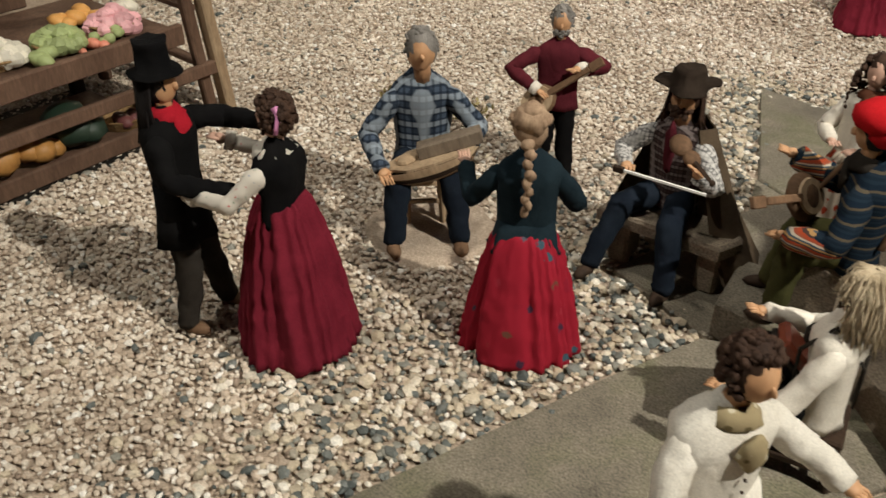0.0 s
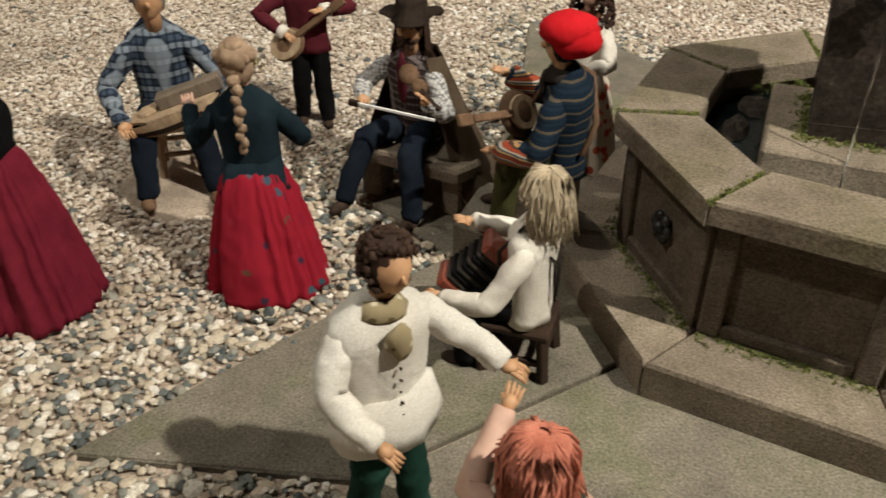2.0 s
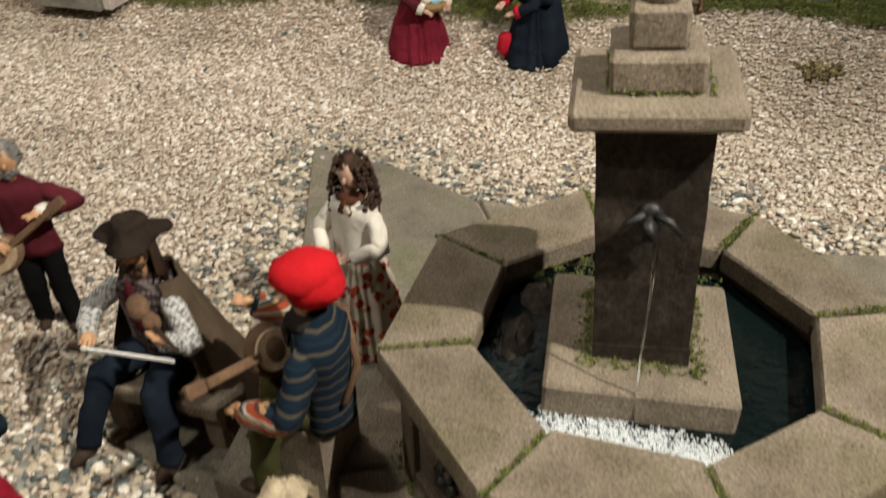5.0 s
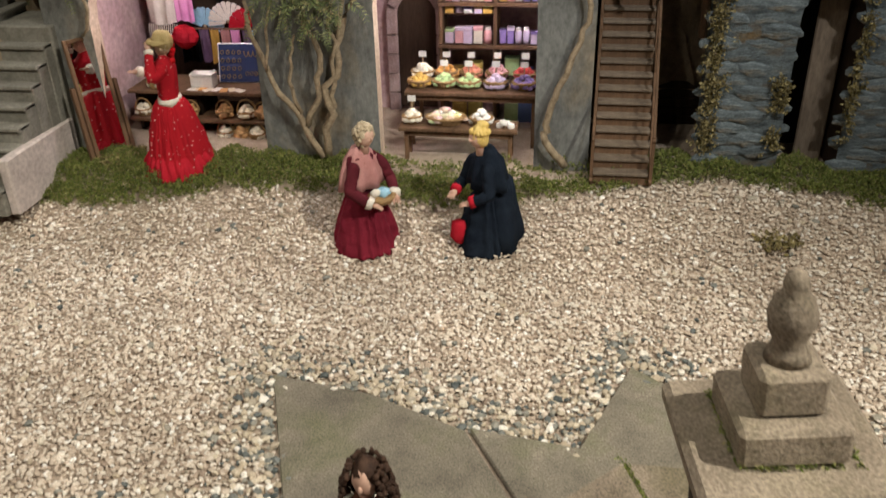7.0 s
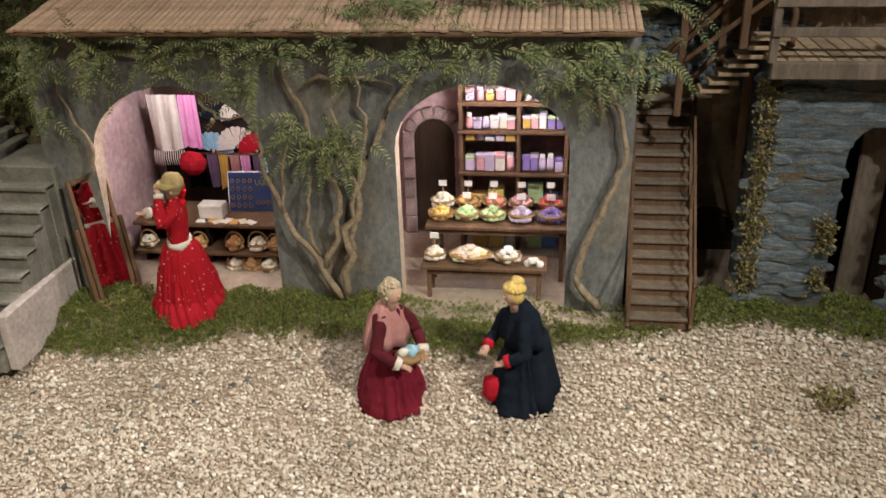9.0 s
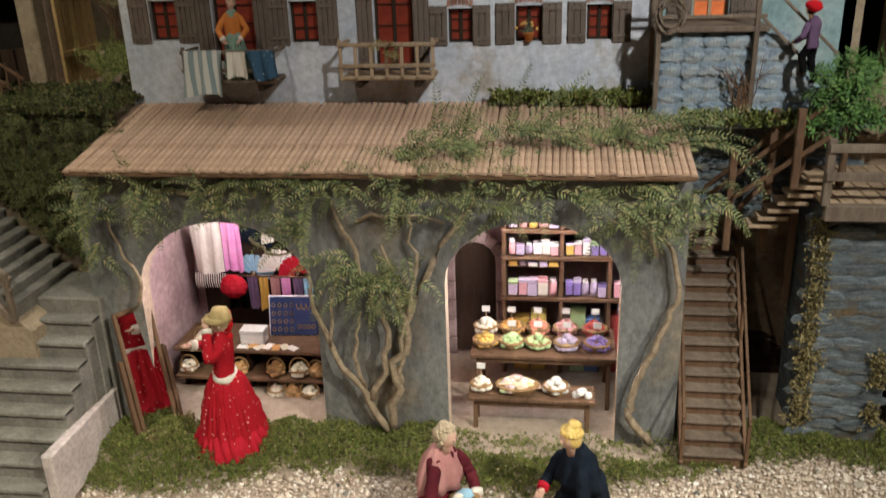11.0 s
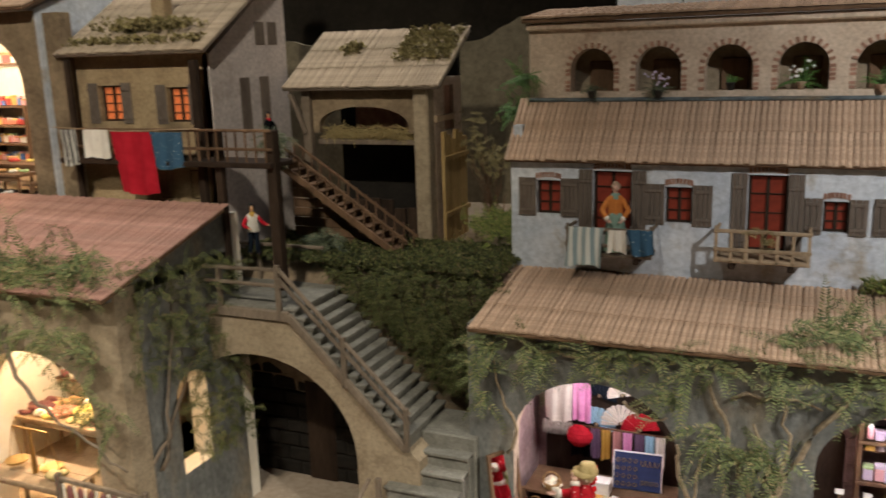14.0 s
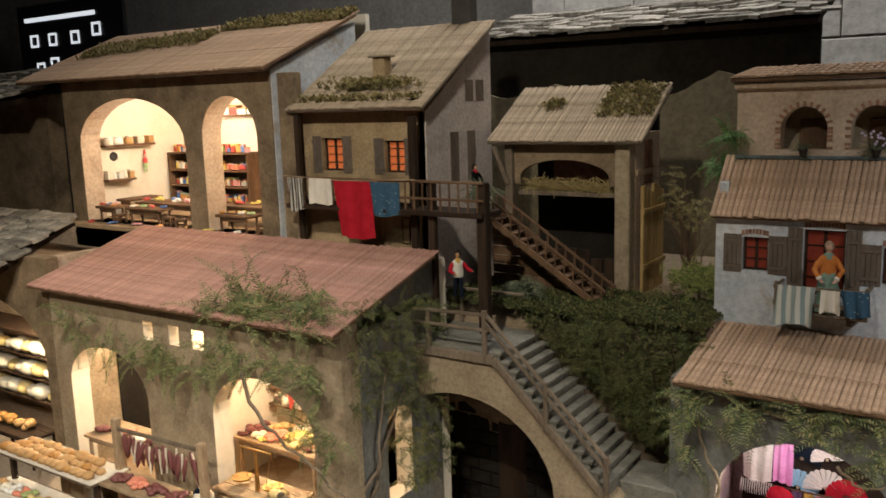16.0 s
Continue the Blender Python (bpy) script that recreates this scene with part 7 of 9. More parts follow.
    figurine("balcony_woman", "small doll in an orange blouse shaking out laundry", (-0.765, 2.15, 0.71), -80, 0.5, 0.142, None, None, ("sage_cloth", 0.05, 0.06, 6), "orange_cloth", ("sage_cloth", 0.037, 0.05), None,
             [((0.02, 0.055, 0.03), (0.05, 0.03, 0.0)), ((0.02, -0.055, 0.03), (0.05, -0.03, 0.0))], "white_cloth", ("fair_hair", "short"), None, "sage_cloth", "pale_skin")
    figurine("stair_man", "small doll with red headscarf climbing the balcony stair", (0.222, 2.075, 0.705), 150, 0.44, 0.142, "black_cloth", [((0.03, 0.016, 0.1), (0.012, 0.02, 0.03)), ((0.004, -0.016, 0.075), (-0.02, -0.022, 0))], None, "violet_cloth", None, None,
             [((0.02, 0.055, 0.03), (0.05, 0.03, 0.01)), ((0.02, -0.05, 0.03), (0.06, -0.02, 0.01))], None, ("black_hair", "short"), "beret", None, lean=0.15)
    figurine("doorway_figure", "small dark doll with a red sash at the end door", (-1.6, 2.16, 0.902), -20, 0.32, 0.142, "black_cloth", stand(), None, "black_cloth", None, None,
             [((0.02, 0.05, 0.03), (0.05, 0.03, 0.0)), ((0.02, -0.05, 0.03), (0.05, -0.03, 0.0))], None, ("black_hair", "short"), None, "red_cloth")
    figurine("toy_maker", "small doll in white shirt and blue trousers in the workshop", (-2.2, 2.3, 0.8), -120, 0.62, 0.142, "navy_cloth", stand(), None, "white_cloth", None, None,
             [((0.02, 0.05, 0.03), (0.05, 0.03, 0.0)), ((0.02, -0.05, 0.03), (0.05, -0.03, 0.0))], None, ("black_hair", "short"), None, None)
    figurine("shopkeeper", "doll in white apron and dark waistcoat by the meat stall", (-1.93, 1.5, 0.1), 200, 0.9, 0.142, "navy_cloth", stand(), None, "white_cloth", None, None,
             [((0.02, 0.05, 0.03), (0.05, 0.03, 0.0)), ((0.02, -0.05, 0.03), (0.05, -0.03, 0.0))], None, ("grey_hair", "short"), None, "navy_cloth")
    figurine("red_cap_child", "doll in a red cap and coat by the meat stall", (-1.72, 1.42, 0.1), 140, 0.78, 0.142, None, None, ("red_cloth", 0.055, 0.05, 6), "red_cloth", None, None,
             [((0.02, 0.05, 0.03), (0.05, 0.03, 0.0)), ((0.02, -0.05, 0.03), (0.05, -0.03, 0.0))], None, ("brown_hair", "short"), "beret", None)


build_figurines()


# ---- seats and instruments ----
def stool(name, label, at, turn, w, d, h, wood, leg=0.005):
    s = thing(name, label, "stool", pose(*at, 0, 0, turn))
    part("seat", bx(wood, (-w / 2, -d / 2, h - 0.008), (w / 2, d / 2, h), 0.002), s)
    for sx in (-1, 1):
        for sy in (-1, 1):
            part("leg", plank(wood, (sx * w * 0.46, sy * d * 0.46, 0), (sx * w * 0.4, sy * d * 0.4, h - 0.007), leg * 2, leg * 2), s)
    for sy in (-1, 1):
        part("stretcher", plank(wood, (-w * 0.43, sy * d * 0.43, h * 0.35), (w * 0.43, sy * d * 0.43, h * 0.35), leg, leg * 1.4), s)
    for sx in (-1, 1):
        part("stretcher", plank(wood, (sx * w * 0.43, -d * 0.43, h * 0.5), (sx * w * 0.43, d * 0.43, h * 0.5), leg, leg * 1.4), s)
    return s


stool("tall_stool", "pale wooden stool under the hurdy-gurdy player", (-0.577, 0.708, 0), -48, 0.05, 0.05, 0.074, "pale_wood", 0.004)
stool("low_stool", "dark brown wooden stool under the concertina player", (-0.066, 0.594, 0.004), 10, 0.062, 0.055, 0.055, "dark_wood", 0.0045)


def build_seats():
    b = thing("stone_bench", "rough grey stone bench under the violin player", "bench", pose(-0.29, 0.785, 0.004, 0, 0, 4))
    rng = random.Random(61)
    part("top", Shape("basin_stone").prism([(-0.075, -0.022), (0.07, -0.03), (0.085, 0.0), (0.075, 0.028), (-0.07, 0.03)], 0.052, 0.068, 0.004), b)
    part("support", bx("basin_stone", (-0.06, -0.018, 0), (-0.035, 0.022, 0.053), 0.004), b)
    part("support", bx("basin_stone", (0.045, -0.02, 0), (0.07, 0.022, 0.053), 0.004), b)
    k = thing("stone_block", "rough grey block seat under the guitar player", "block", pose(-0.095, 0.757, 0.004))
    part("block", Shape("basin_stone").prism([(-0.045, -0.035), (0.004, -0.038), (0.006, 0.035), (-0.04, 0.04)], 0, 0.115, 0.005), k)
    part("footing", Shape("slab_stone").prism([(-0.1, -0.05), (-0.01, -0.06), (-0.03, 0.05), (-0.11, 0.04)], 0, 0.043, 0.004), k)
    d = Shape("sand").lathe([(0.085, 0.0), (0.075, 0.006), (0.03, 0.0075)], 26, (0, 0, 0), 0.05, 4)
    solid("sand_disc", d, "flat sandy plaster base under the hurdy-gurdy player", "base", pose(-0.55, 0.69, 0))


build_seats()


def aimed(eye, aim, roll=0):
    """A pose at eye whose x axis runs to aim, its upper side rolled towards the viewer."""
    d = Vector(aim) - Vector(eye)
    return Matrix.Translation(eye) @ d.to_track_quat("X", "Z").to_matrix().to_4x4() @ pose(0, 0, 0, roll, 0, 0)


def build_instruments():
    h = thing("hurdy_gurdy", "pale wooden hurdy-gurdy with dark striped ribs", "instrument", aimed((-0.53, 0.67, 0.118), (-0.46, 0.728, 0.145), -4))
    bowl = part("body", Shape("dark_wood").ball((-0.006, 0, -0.007), (0.045, 0.024, 0.0068), 16, 8), h, "striped rounded body")
    for k in range(8):
        body = Shape("pale_wood" if k % 2 else "dark_wood")
        body.smooth = True
        a0, a1 = math.pi * k / 8, math.pi * (k + 1) / 8
        vs, fs = [], []
        for i in range(11):
            x = -0.052 + 0.0105 * i
            r = 0.03 * math.sqrt(max(0.02, 1 - ((x + 0.008) / 0.062) ** 2))
            for a in (a0, (a0 + a1) / 2, a1):
                vs.append((x, r * math.cos(a), -r * math.sin(a) * 0.9))
        for i in range(10):
            for j in range(2):
                fs.append((3 * i + j, 3 * i + j + 1, 3 * i + j + 4, 3 * i + j + 3))
        part("rib", body.faces(vs, fs), bowl)
    part("soundboard", Shape("pale_wood").prism([(-0.052, -0.012), (-0.03, -0.028), (0.0, -0.03), (0.035, -0.022), (0.05, -0.01), (0.05, 0.01), (0.035, 0.022), (0.0, 0.03), (-0.03, 0.028), (-0.052, 0.012)], 0.0, 0.003), h)
    part("key_box", bx("grey_wood", (-0.015, -0.011, 0.003), (0.06, 0.011, 0.018), 0.001), h, "grey key box")
    part("wheel", Shape("pale_wood").ball((-0.03, 0, 0.004), (0.013, 0.013, 0.006), 12, 6), h)
    part("crank", Shape("iron").tube([(-0.052, 0, 0.0), (-0.07, 0, 0.0), (-0.07, 0.012, 0.0)], 0.0018, 6), h)

    def plucked(name, label, eye, aim, s, body_mat, round_=0.016, roll=60):
        t = thing(name, label, "instrument", aimed(eye, aim, roll))
        g = Shape(body_mat)
        g.smooth = True
        g.ball((0, 0, 0), (0.026 * s, round_ * 1.3 * s, 0.012 * s), 16, 8)
        part("body", g, t)
        part("soundboard", Shape("pale_wood").lathe([(0.021 * s, 0.008 * s), (0.02 * s, 0.0105 * s)], 20, (0, 0, 0), 0, 1, 0, 1.1, 0.9), t, "paler soundboard")
        part("sound_hole", Shape("dark_wood").lathe([(0.007 * s, 0.0106 * s), (0.007 * s, 0.0112 * s)], 14), t)
        part("neck", bx("brown_wood", (0.018 * s, -0.004 * s, 0.004 * s), (0.08 * s, 0.004 * s, 0.011 * s), 0.001), t)
        part("pegboard", bx("brown_wood", (0.08 * s, -0.006 * s, 0.003 * s), (0.1 * s, 0.006 * s, 0.009 * s), 0.001), t)
        return t

    plucked("mandolin", "small brown wooden mandolin", (-0.508, 0.852, 0.128), (-0.45, 0.885, 0.178), 0.95, "brown_wood")
    plucked("guitar", "small pale wooden guitar with leather strap", (-0.152, 0.762, 0.158), (-0.172, 0.69, 0.178), 0.95, "brown_wood", 0.02, -60)
    v = thing("violin", "small reddish brown wooden violin", "instrument", aimed((-0.272, 0.768, 0.162), (-0.235, 0.752, 0.146), 40))
    g = Shape("brown_wood")
    g.smooth = True
    g.ball((-0.014, 0, 0), (0.014, 0.011, 0.005), 12, 6)
    g.ball((0.006, 0, 0), (0.011, 0.0085, 0.005), 12, 6)
    part("body", g, v)
    part("neck", bx("dark_wood", (0.012, -0.002, 0.001), (0.04, 0.002, 0.005), 0.0006), v)
    part("scroll", Shape("dark_wood").ball((0.042, 0, 0.003), 0.0035, 8, 5), v)
    w = thing("violin_bow", "thin pale violin bow", "bow", pose(-0.335, 0.738, 0.138))
    part("stick", plank("white_paper", (0, 0, 0), (0.095, 0.012, -0.004), 0.0022, 0.003), w)
    part("frog", bx("dark_wood", (-0.004, -0.002, -0.004), (0.008, 0.003, 0.003), 0.0006), w)
    c = thing("concertina", "small red-brown concertina with dark bellows", "instrument", pose(-0.109, 0.588, 0.096, 0, -44, 22) @ Matrix.Diagonal((0.93, 0.93, 0.93, 1)))
    part("end", bx("red_wood", (-0.034, -0.017, -0.019), (-0.021, 0.017, 0.019), 0.003), c, "polished red-brown end")
    part("end", bx("red_wood", (0.024, -0.017, -0.019), (0.036, 0.017, 0.019), 0.003), c, "polished red-brown end")
    for k in range(7):
        part("bellows_fold", bx("black_cloth" if k % 2 else "grey_wool", (-0.021 + 0.0064 * k, -0.016, -0.018), (-0.0148 + 0.0064 * k, 0.016, 0.018), 0.0022), c)


build_instruments()


# ---- plants ----
def spray(rng, root, d, ln, leaf, out_v, out_f, droop=0.4, gap=0.42):
    """A fern-like twig: pairs of small pointed leaves along a drooping stem."""
    p, d = Vector(root), Vector(d).normalized()
    n = max(4, int(ln / (leaf * gap)))
    step = ln / n
    for i in range(n):
        d = (d + Vector((rng.gauss(0, 0.08), rng.gauss(0, 0.08), -droop * 0.12))).normalized()
        q = p + d * step
        s = d.cross(Vector((0, -0.6, 0.8)))
        s = s.normalized() if s.length > 0.1 else Vector((1, 0, 0))
        u = s.cross(d)
        k = leaf * (1 - 0.6 * i / n)
        for sg in (-1, 1):
            a = (s * sg + d * 0.7 + u * rng.uniform(-0.3, 0.3)).normalized()
            b = a.cross(u).normalized()
            c = len(out_v)
            out_v += [tuple(p), tuple(p + a * k * 0.5 + b * k * 0.14), tuple(p + a * k * 1.15), tuple(p + a * k * 0.5 - b * k * 0.14)]
            out_f.append((c, c + 1, c + 2, c + 3))
        t = u * 0.0005
        c = len(out_v)
        out_v += [tuple(p - t), tuple(p + t), tuple(q + t), tuple(q - t)]
        out_f.append((c, c + 1, c + 2, c + 3))
        p = q


def foliage(name, clumps, leaf, material, seed, droop=0.5, up=(0, -0.5, 0.1), spread=1.0, per=9, ln=0.06):
    rng = random.Random(seed)
    v, f = [], []
    for x, y, z, r, k in clumps:
        for _ in range(int(per * k)):
            root = (x + rng.gauss(0, r), y + rng.gauss(0, r * 0.25), z + rng.gauss(0, r * 0.6))
            d = (up[0] + rng.gauss(0, spread), up[1] + rng.gauss(0, spread * 0.35), up[2] + rng.gauss(0, spread * 0.7))
            spray(rng, root, d, ln * rng.uniform(0.5, 1.25), leaf, v, f, droop)
    g = Shape(material)
    g.faces(v, f)
    return g


def branch(pts, r0, r1, material="grey_wood"):
    g = Shape(material)
    g.smooth = True
    k = len(pts) - 1
    fine = []
    P = [Vector(q) for q in pts]
    P = [P[0] * 2 - P[1]] + P + [P[-1] * 2 - P[-2]]
    for i in range(1, k + 1):
        a, b, c, d = P[i - 1:i + 3]
        wob = (c - b).length * 0.05
        for t in (0, 0.25, 0.5, 0.75):
            q = 0.5 * (2 * b + (c - a) * t + (2 * a - 5 * b + 4 * c - d) * t * t + (3 * b - a - 3 * c + d) * t ** 3)
            fine.append(q + Vector((random.gauss(0, wob), random.gauss(0, wob * 0.5), random.gauss(0, wob))) * (t > 0))
    fine.append(Vector(pts[-1]))
    m = len(fine) - 1
    g.tube(fine, [r0 + (r1 - r0) * i / m for i in range(m + 1)], 7)
    return g


def build_vines():
    v = thing("climbing_vine", "bare twisted vine stems and feathery green sprays on the shop front", "vine", pose(-0.48, 1.945, 0.09))
    y = 1.948
    paths = [([(-0.475, 0.1), (-0.51, 0.175), (-0.56, 0.25), (-0.595, 0.34), (-0.6, 0.4)], 0.0065), ([(-0.465, 0.1), (-0.455, 0.21), (-0.432, 0.32), (-0.39, 0.41), (-0.33, 0.51), (-0.31, 0.56)], 0.0075),
             ([(-0.5, 0.165), (-0.465, 0.275), (-0.49, 0.385), (-0.535, 0.485), (-0.55, 0.53)], 0.006), ([(-0.46, 0.18), (-0.44, 0.27), (-0.44, 0.38), (-0.47, 0.46)], 0.005), ([(-0.43, 0.33), (-0.41, 0.42), (-0.43, 0.53)], 0.0045),
             ([(-0.51, 0.19), (-0.52, 0.28), (-0.51, 0.34)], 0.004), ([(-0.57, 0.27), (-0.56, 0.36), (-0.54, 0.42)], 0.003), ([(-0.51, 0.5), (-0.42, 0.512), (-0.36, 0.5)], 0.0035),
             ([(-0.005, 0.1), (-0.045, 0.15), (-0.04, 0.2), (-0.015, 0.27), (0.012, 0.34), (0.022, 0.41), (0.005, 0.47), (-0.02, 0.52)], 0.007), ([(-0.015, 0.45), (-0.025, 0.5), (-0.005, 0.53), (0.01, 0.52)], 0.004),
             ([(-0.93, 0.33), (-0.91, 0.38), (-0.94, 0.44), (-0.96, 0.52)], 0.004), ([(-0.88, 0.56), (-0.8, 0.545), (-0.73, 0.57)], 0.004), ([(-0.7, 0.47), (-0.66, 0.44), (-0.62, 0.45)], 0.003)]
    for pts, r in paths:
        wp("stem", branch([(x, y - 0.004 - 0.01 * math.sin(7 * z), z) for x, z in pts], r * 1.1, r * 0.5, "vine_bark"), v)
    cl = [(-0.985, 0.46), (-0.965, 0.52), (-0.97, 0.565), (-0.9, 0.565), (-0.87, 0.54), (-0.8, 0.56), (-0.72, 0.535), (-0.7, 0.57), (-0.63, 0.57), (-0.6, 0.5), (-0.57, 0.545), (-0.555, 0.43), (-0.5, 0.41), (-0.47, 0.37), (-0.44, 0.395),
          (-0.42, 0.43), (-0.52, 0.56), (-0.43, 0.57), (-0.36, 0.555), (-0.3, 0.575), (-0.27, 0.54), (-0.2, 0.57), (-0.13, 0.56), (-0.09, 0.52), (-0.04, 0.56), (-0.02, 0.51), (0.01, 0.545), (0.035, 0.56)]
    clumps = [(x, 1.925, z, 0.02, 0.75 + 0.5 * ((7 * k) % 5) / 4) for k, (x, z) in enumerate(cl)]
    wp("foliage", foliage("foliage", clumps, 0.0145, "fern_green", 71, 0.6, (0, -0.45, 0.0), 0.95, 8, 0.085), v, None, "feathery sprays of fern-like leaves")
    roof = [(-0.42 + 0.055 * k, 1.95 + 0.05 * math.sin(0.28 * k) + 0.012 * (k % 3), 0.622 + 0.012 * math.sin(0.28 * k), 0.03, 1.0) for k in range(9)]
    wp("foliage", foliage("foliage", roof, 0.015, "fern_green", 72, 0.3, (0.6, 0.0, 0.15), 0.5, 11, 0.12), v, None, "sprays lying over the tiles")
    m = thing("market_vine", "green creeper hanging from the eave of the market house", "vine", pose(-1.8, 1.58, 0.6))
    cl = [(-2.42, 1.575, 0.6), (-2.3, 1.575, 0.585), (-2.22, 1.575, 0.57), (-2.12, 1.575, 0.56), (-2.04, 1.575, 0.55), (-1.97, 1.575, 0.57), (-1.9, 1.57, 0.6), (-1.82, 1.57, 0.6), (-1.75, 1.57, 0.585), (-1.7, 1.565, 0.61), (-1.64, 1.565, 0.57), (-1.655, 1.57, 0.5), (-1.61, 1.57, 0.46), (-2.5, 1.575, 0.63), (-2.16, 1.575, 0.6), (-1.95, 1.575, 0.62)]
    wp("foliage", foliage("foliage", [(*c, 0.028, 1.0) for c in cl], 0.0125, "fern_green", 73, 0.6, (0, -0.4, 0.05), 0.95, 10, 0.085), m)
    cl = [(-1.94 + 0.032 * k, 1.575 + 0.025 * (k % 4), 0.714 + 0.008 * (k % 4)) for k in range(10)]
    wp("foliage", foliage("foliage", [(*c, 0.028, 1.0) for c in cl], 0.0155, "fern_green", 74, 0.35, (0.5, -0.2, 0.15), 0.6, 13, 0.11), m)
    cl = [(-1.583, 1.64 + 0.05 * (k % 7) + 0.02 * (k // 7 % 2), 0.73 - 0.05 * (k // 7) - 0.008 * (k % 7)) for k in range(63) if k < 35 or k % 7 > 2]
    wp("foliage", foliage("foliage", [(*c, 0.02, 1.0) for c in cl], 0.009, "creeper_green", 75, 0.5, (0.4, -0.3, -0.1), 0.8, 12, 0.04), m)
    for pts in ([(-1.85, 1.57, 0.62), (-1.8, 1.56, 0.5), (-1.72, 1.55, 0.45), (-1.63, 1.54, 0.42), (-1.56, 1.56, 0.36)], [(-1.62, 1.6, 0.2), (-1.585, 1.68, 0.35), (-1.58, 1.72, 0.5), (-1.59, 1.76, 0.64)], [(-1.59, 1.68, 0.3), (-1.585, 1.74, 0.42), (-1.585, 1.82, 0.52)]):
        wp("stem", branch(pts, 0.005, 0.002, "grey_wood"), m)
    b = thing("bank_creeper", "dark green hanging creeper over the bank beside the stair", "plant", pose(-1.1, 2.06, 0.62))
    rng = random.Random(76)
    cl = []
    while len(cl) < 80:
        x, z = rng.uniform(-1.42, -1.0), rng.uniform(0.4, 0.64)
        if z > 0.4 - (x + 1.08) * 0.85:
            cl.append((x, 2.06, z, 0.02, 1.0))
    wp("foliage", foliage("foliage", cl, 0.008, "creeper_green", 77, 0.5, (0, -0.5, -0.1), 0.9, 18, 0.032), b)
    for k in range(7):
        x = -1.38 + 0.055 * k
        wp("stem", branch([(x, 2.05, 0.64), (x + 0.01, 2.04, 0.58), (x + 0.025, 2.045, 0.52), (x + 0.02, 2.05, 0.47)], 0.0013, 0.0006, "dark_wood"), b)


def pot_plant(name, label, at, pot, leaf, flower, h=0.03, k=1.0, up=0.8):
    t = thing(name, label, "plant", pose(*at))
    g = Shape(pot)
    g.smooth = True
    g.lathe([(0.006, 0), (0.0095, 0.014), (0.0105, 0.015), (0.0085, 0.0155)], 14)
    part("pot", g, t)
    part("leaves", foliage("leaves", [(0, 0, 0.016, 0.004, k)], 0.008, leaf, len(label), 0.5, (0, 0, up), 0.6, 14, h), t)
    if flower:
        f = Shape(flower)
        rng = random.Random(len(label) * 3)
        for _ in range(int(14 * k)):
            f.ball((rng.gauss(0, 0.012), rng.gauss(0, 0.008), 0.018 + rng.random() * h), 0.003, 6, 4, 0.3, None, rng)
        tagged(part("flowers", f, t), kind="stuff")
    return t


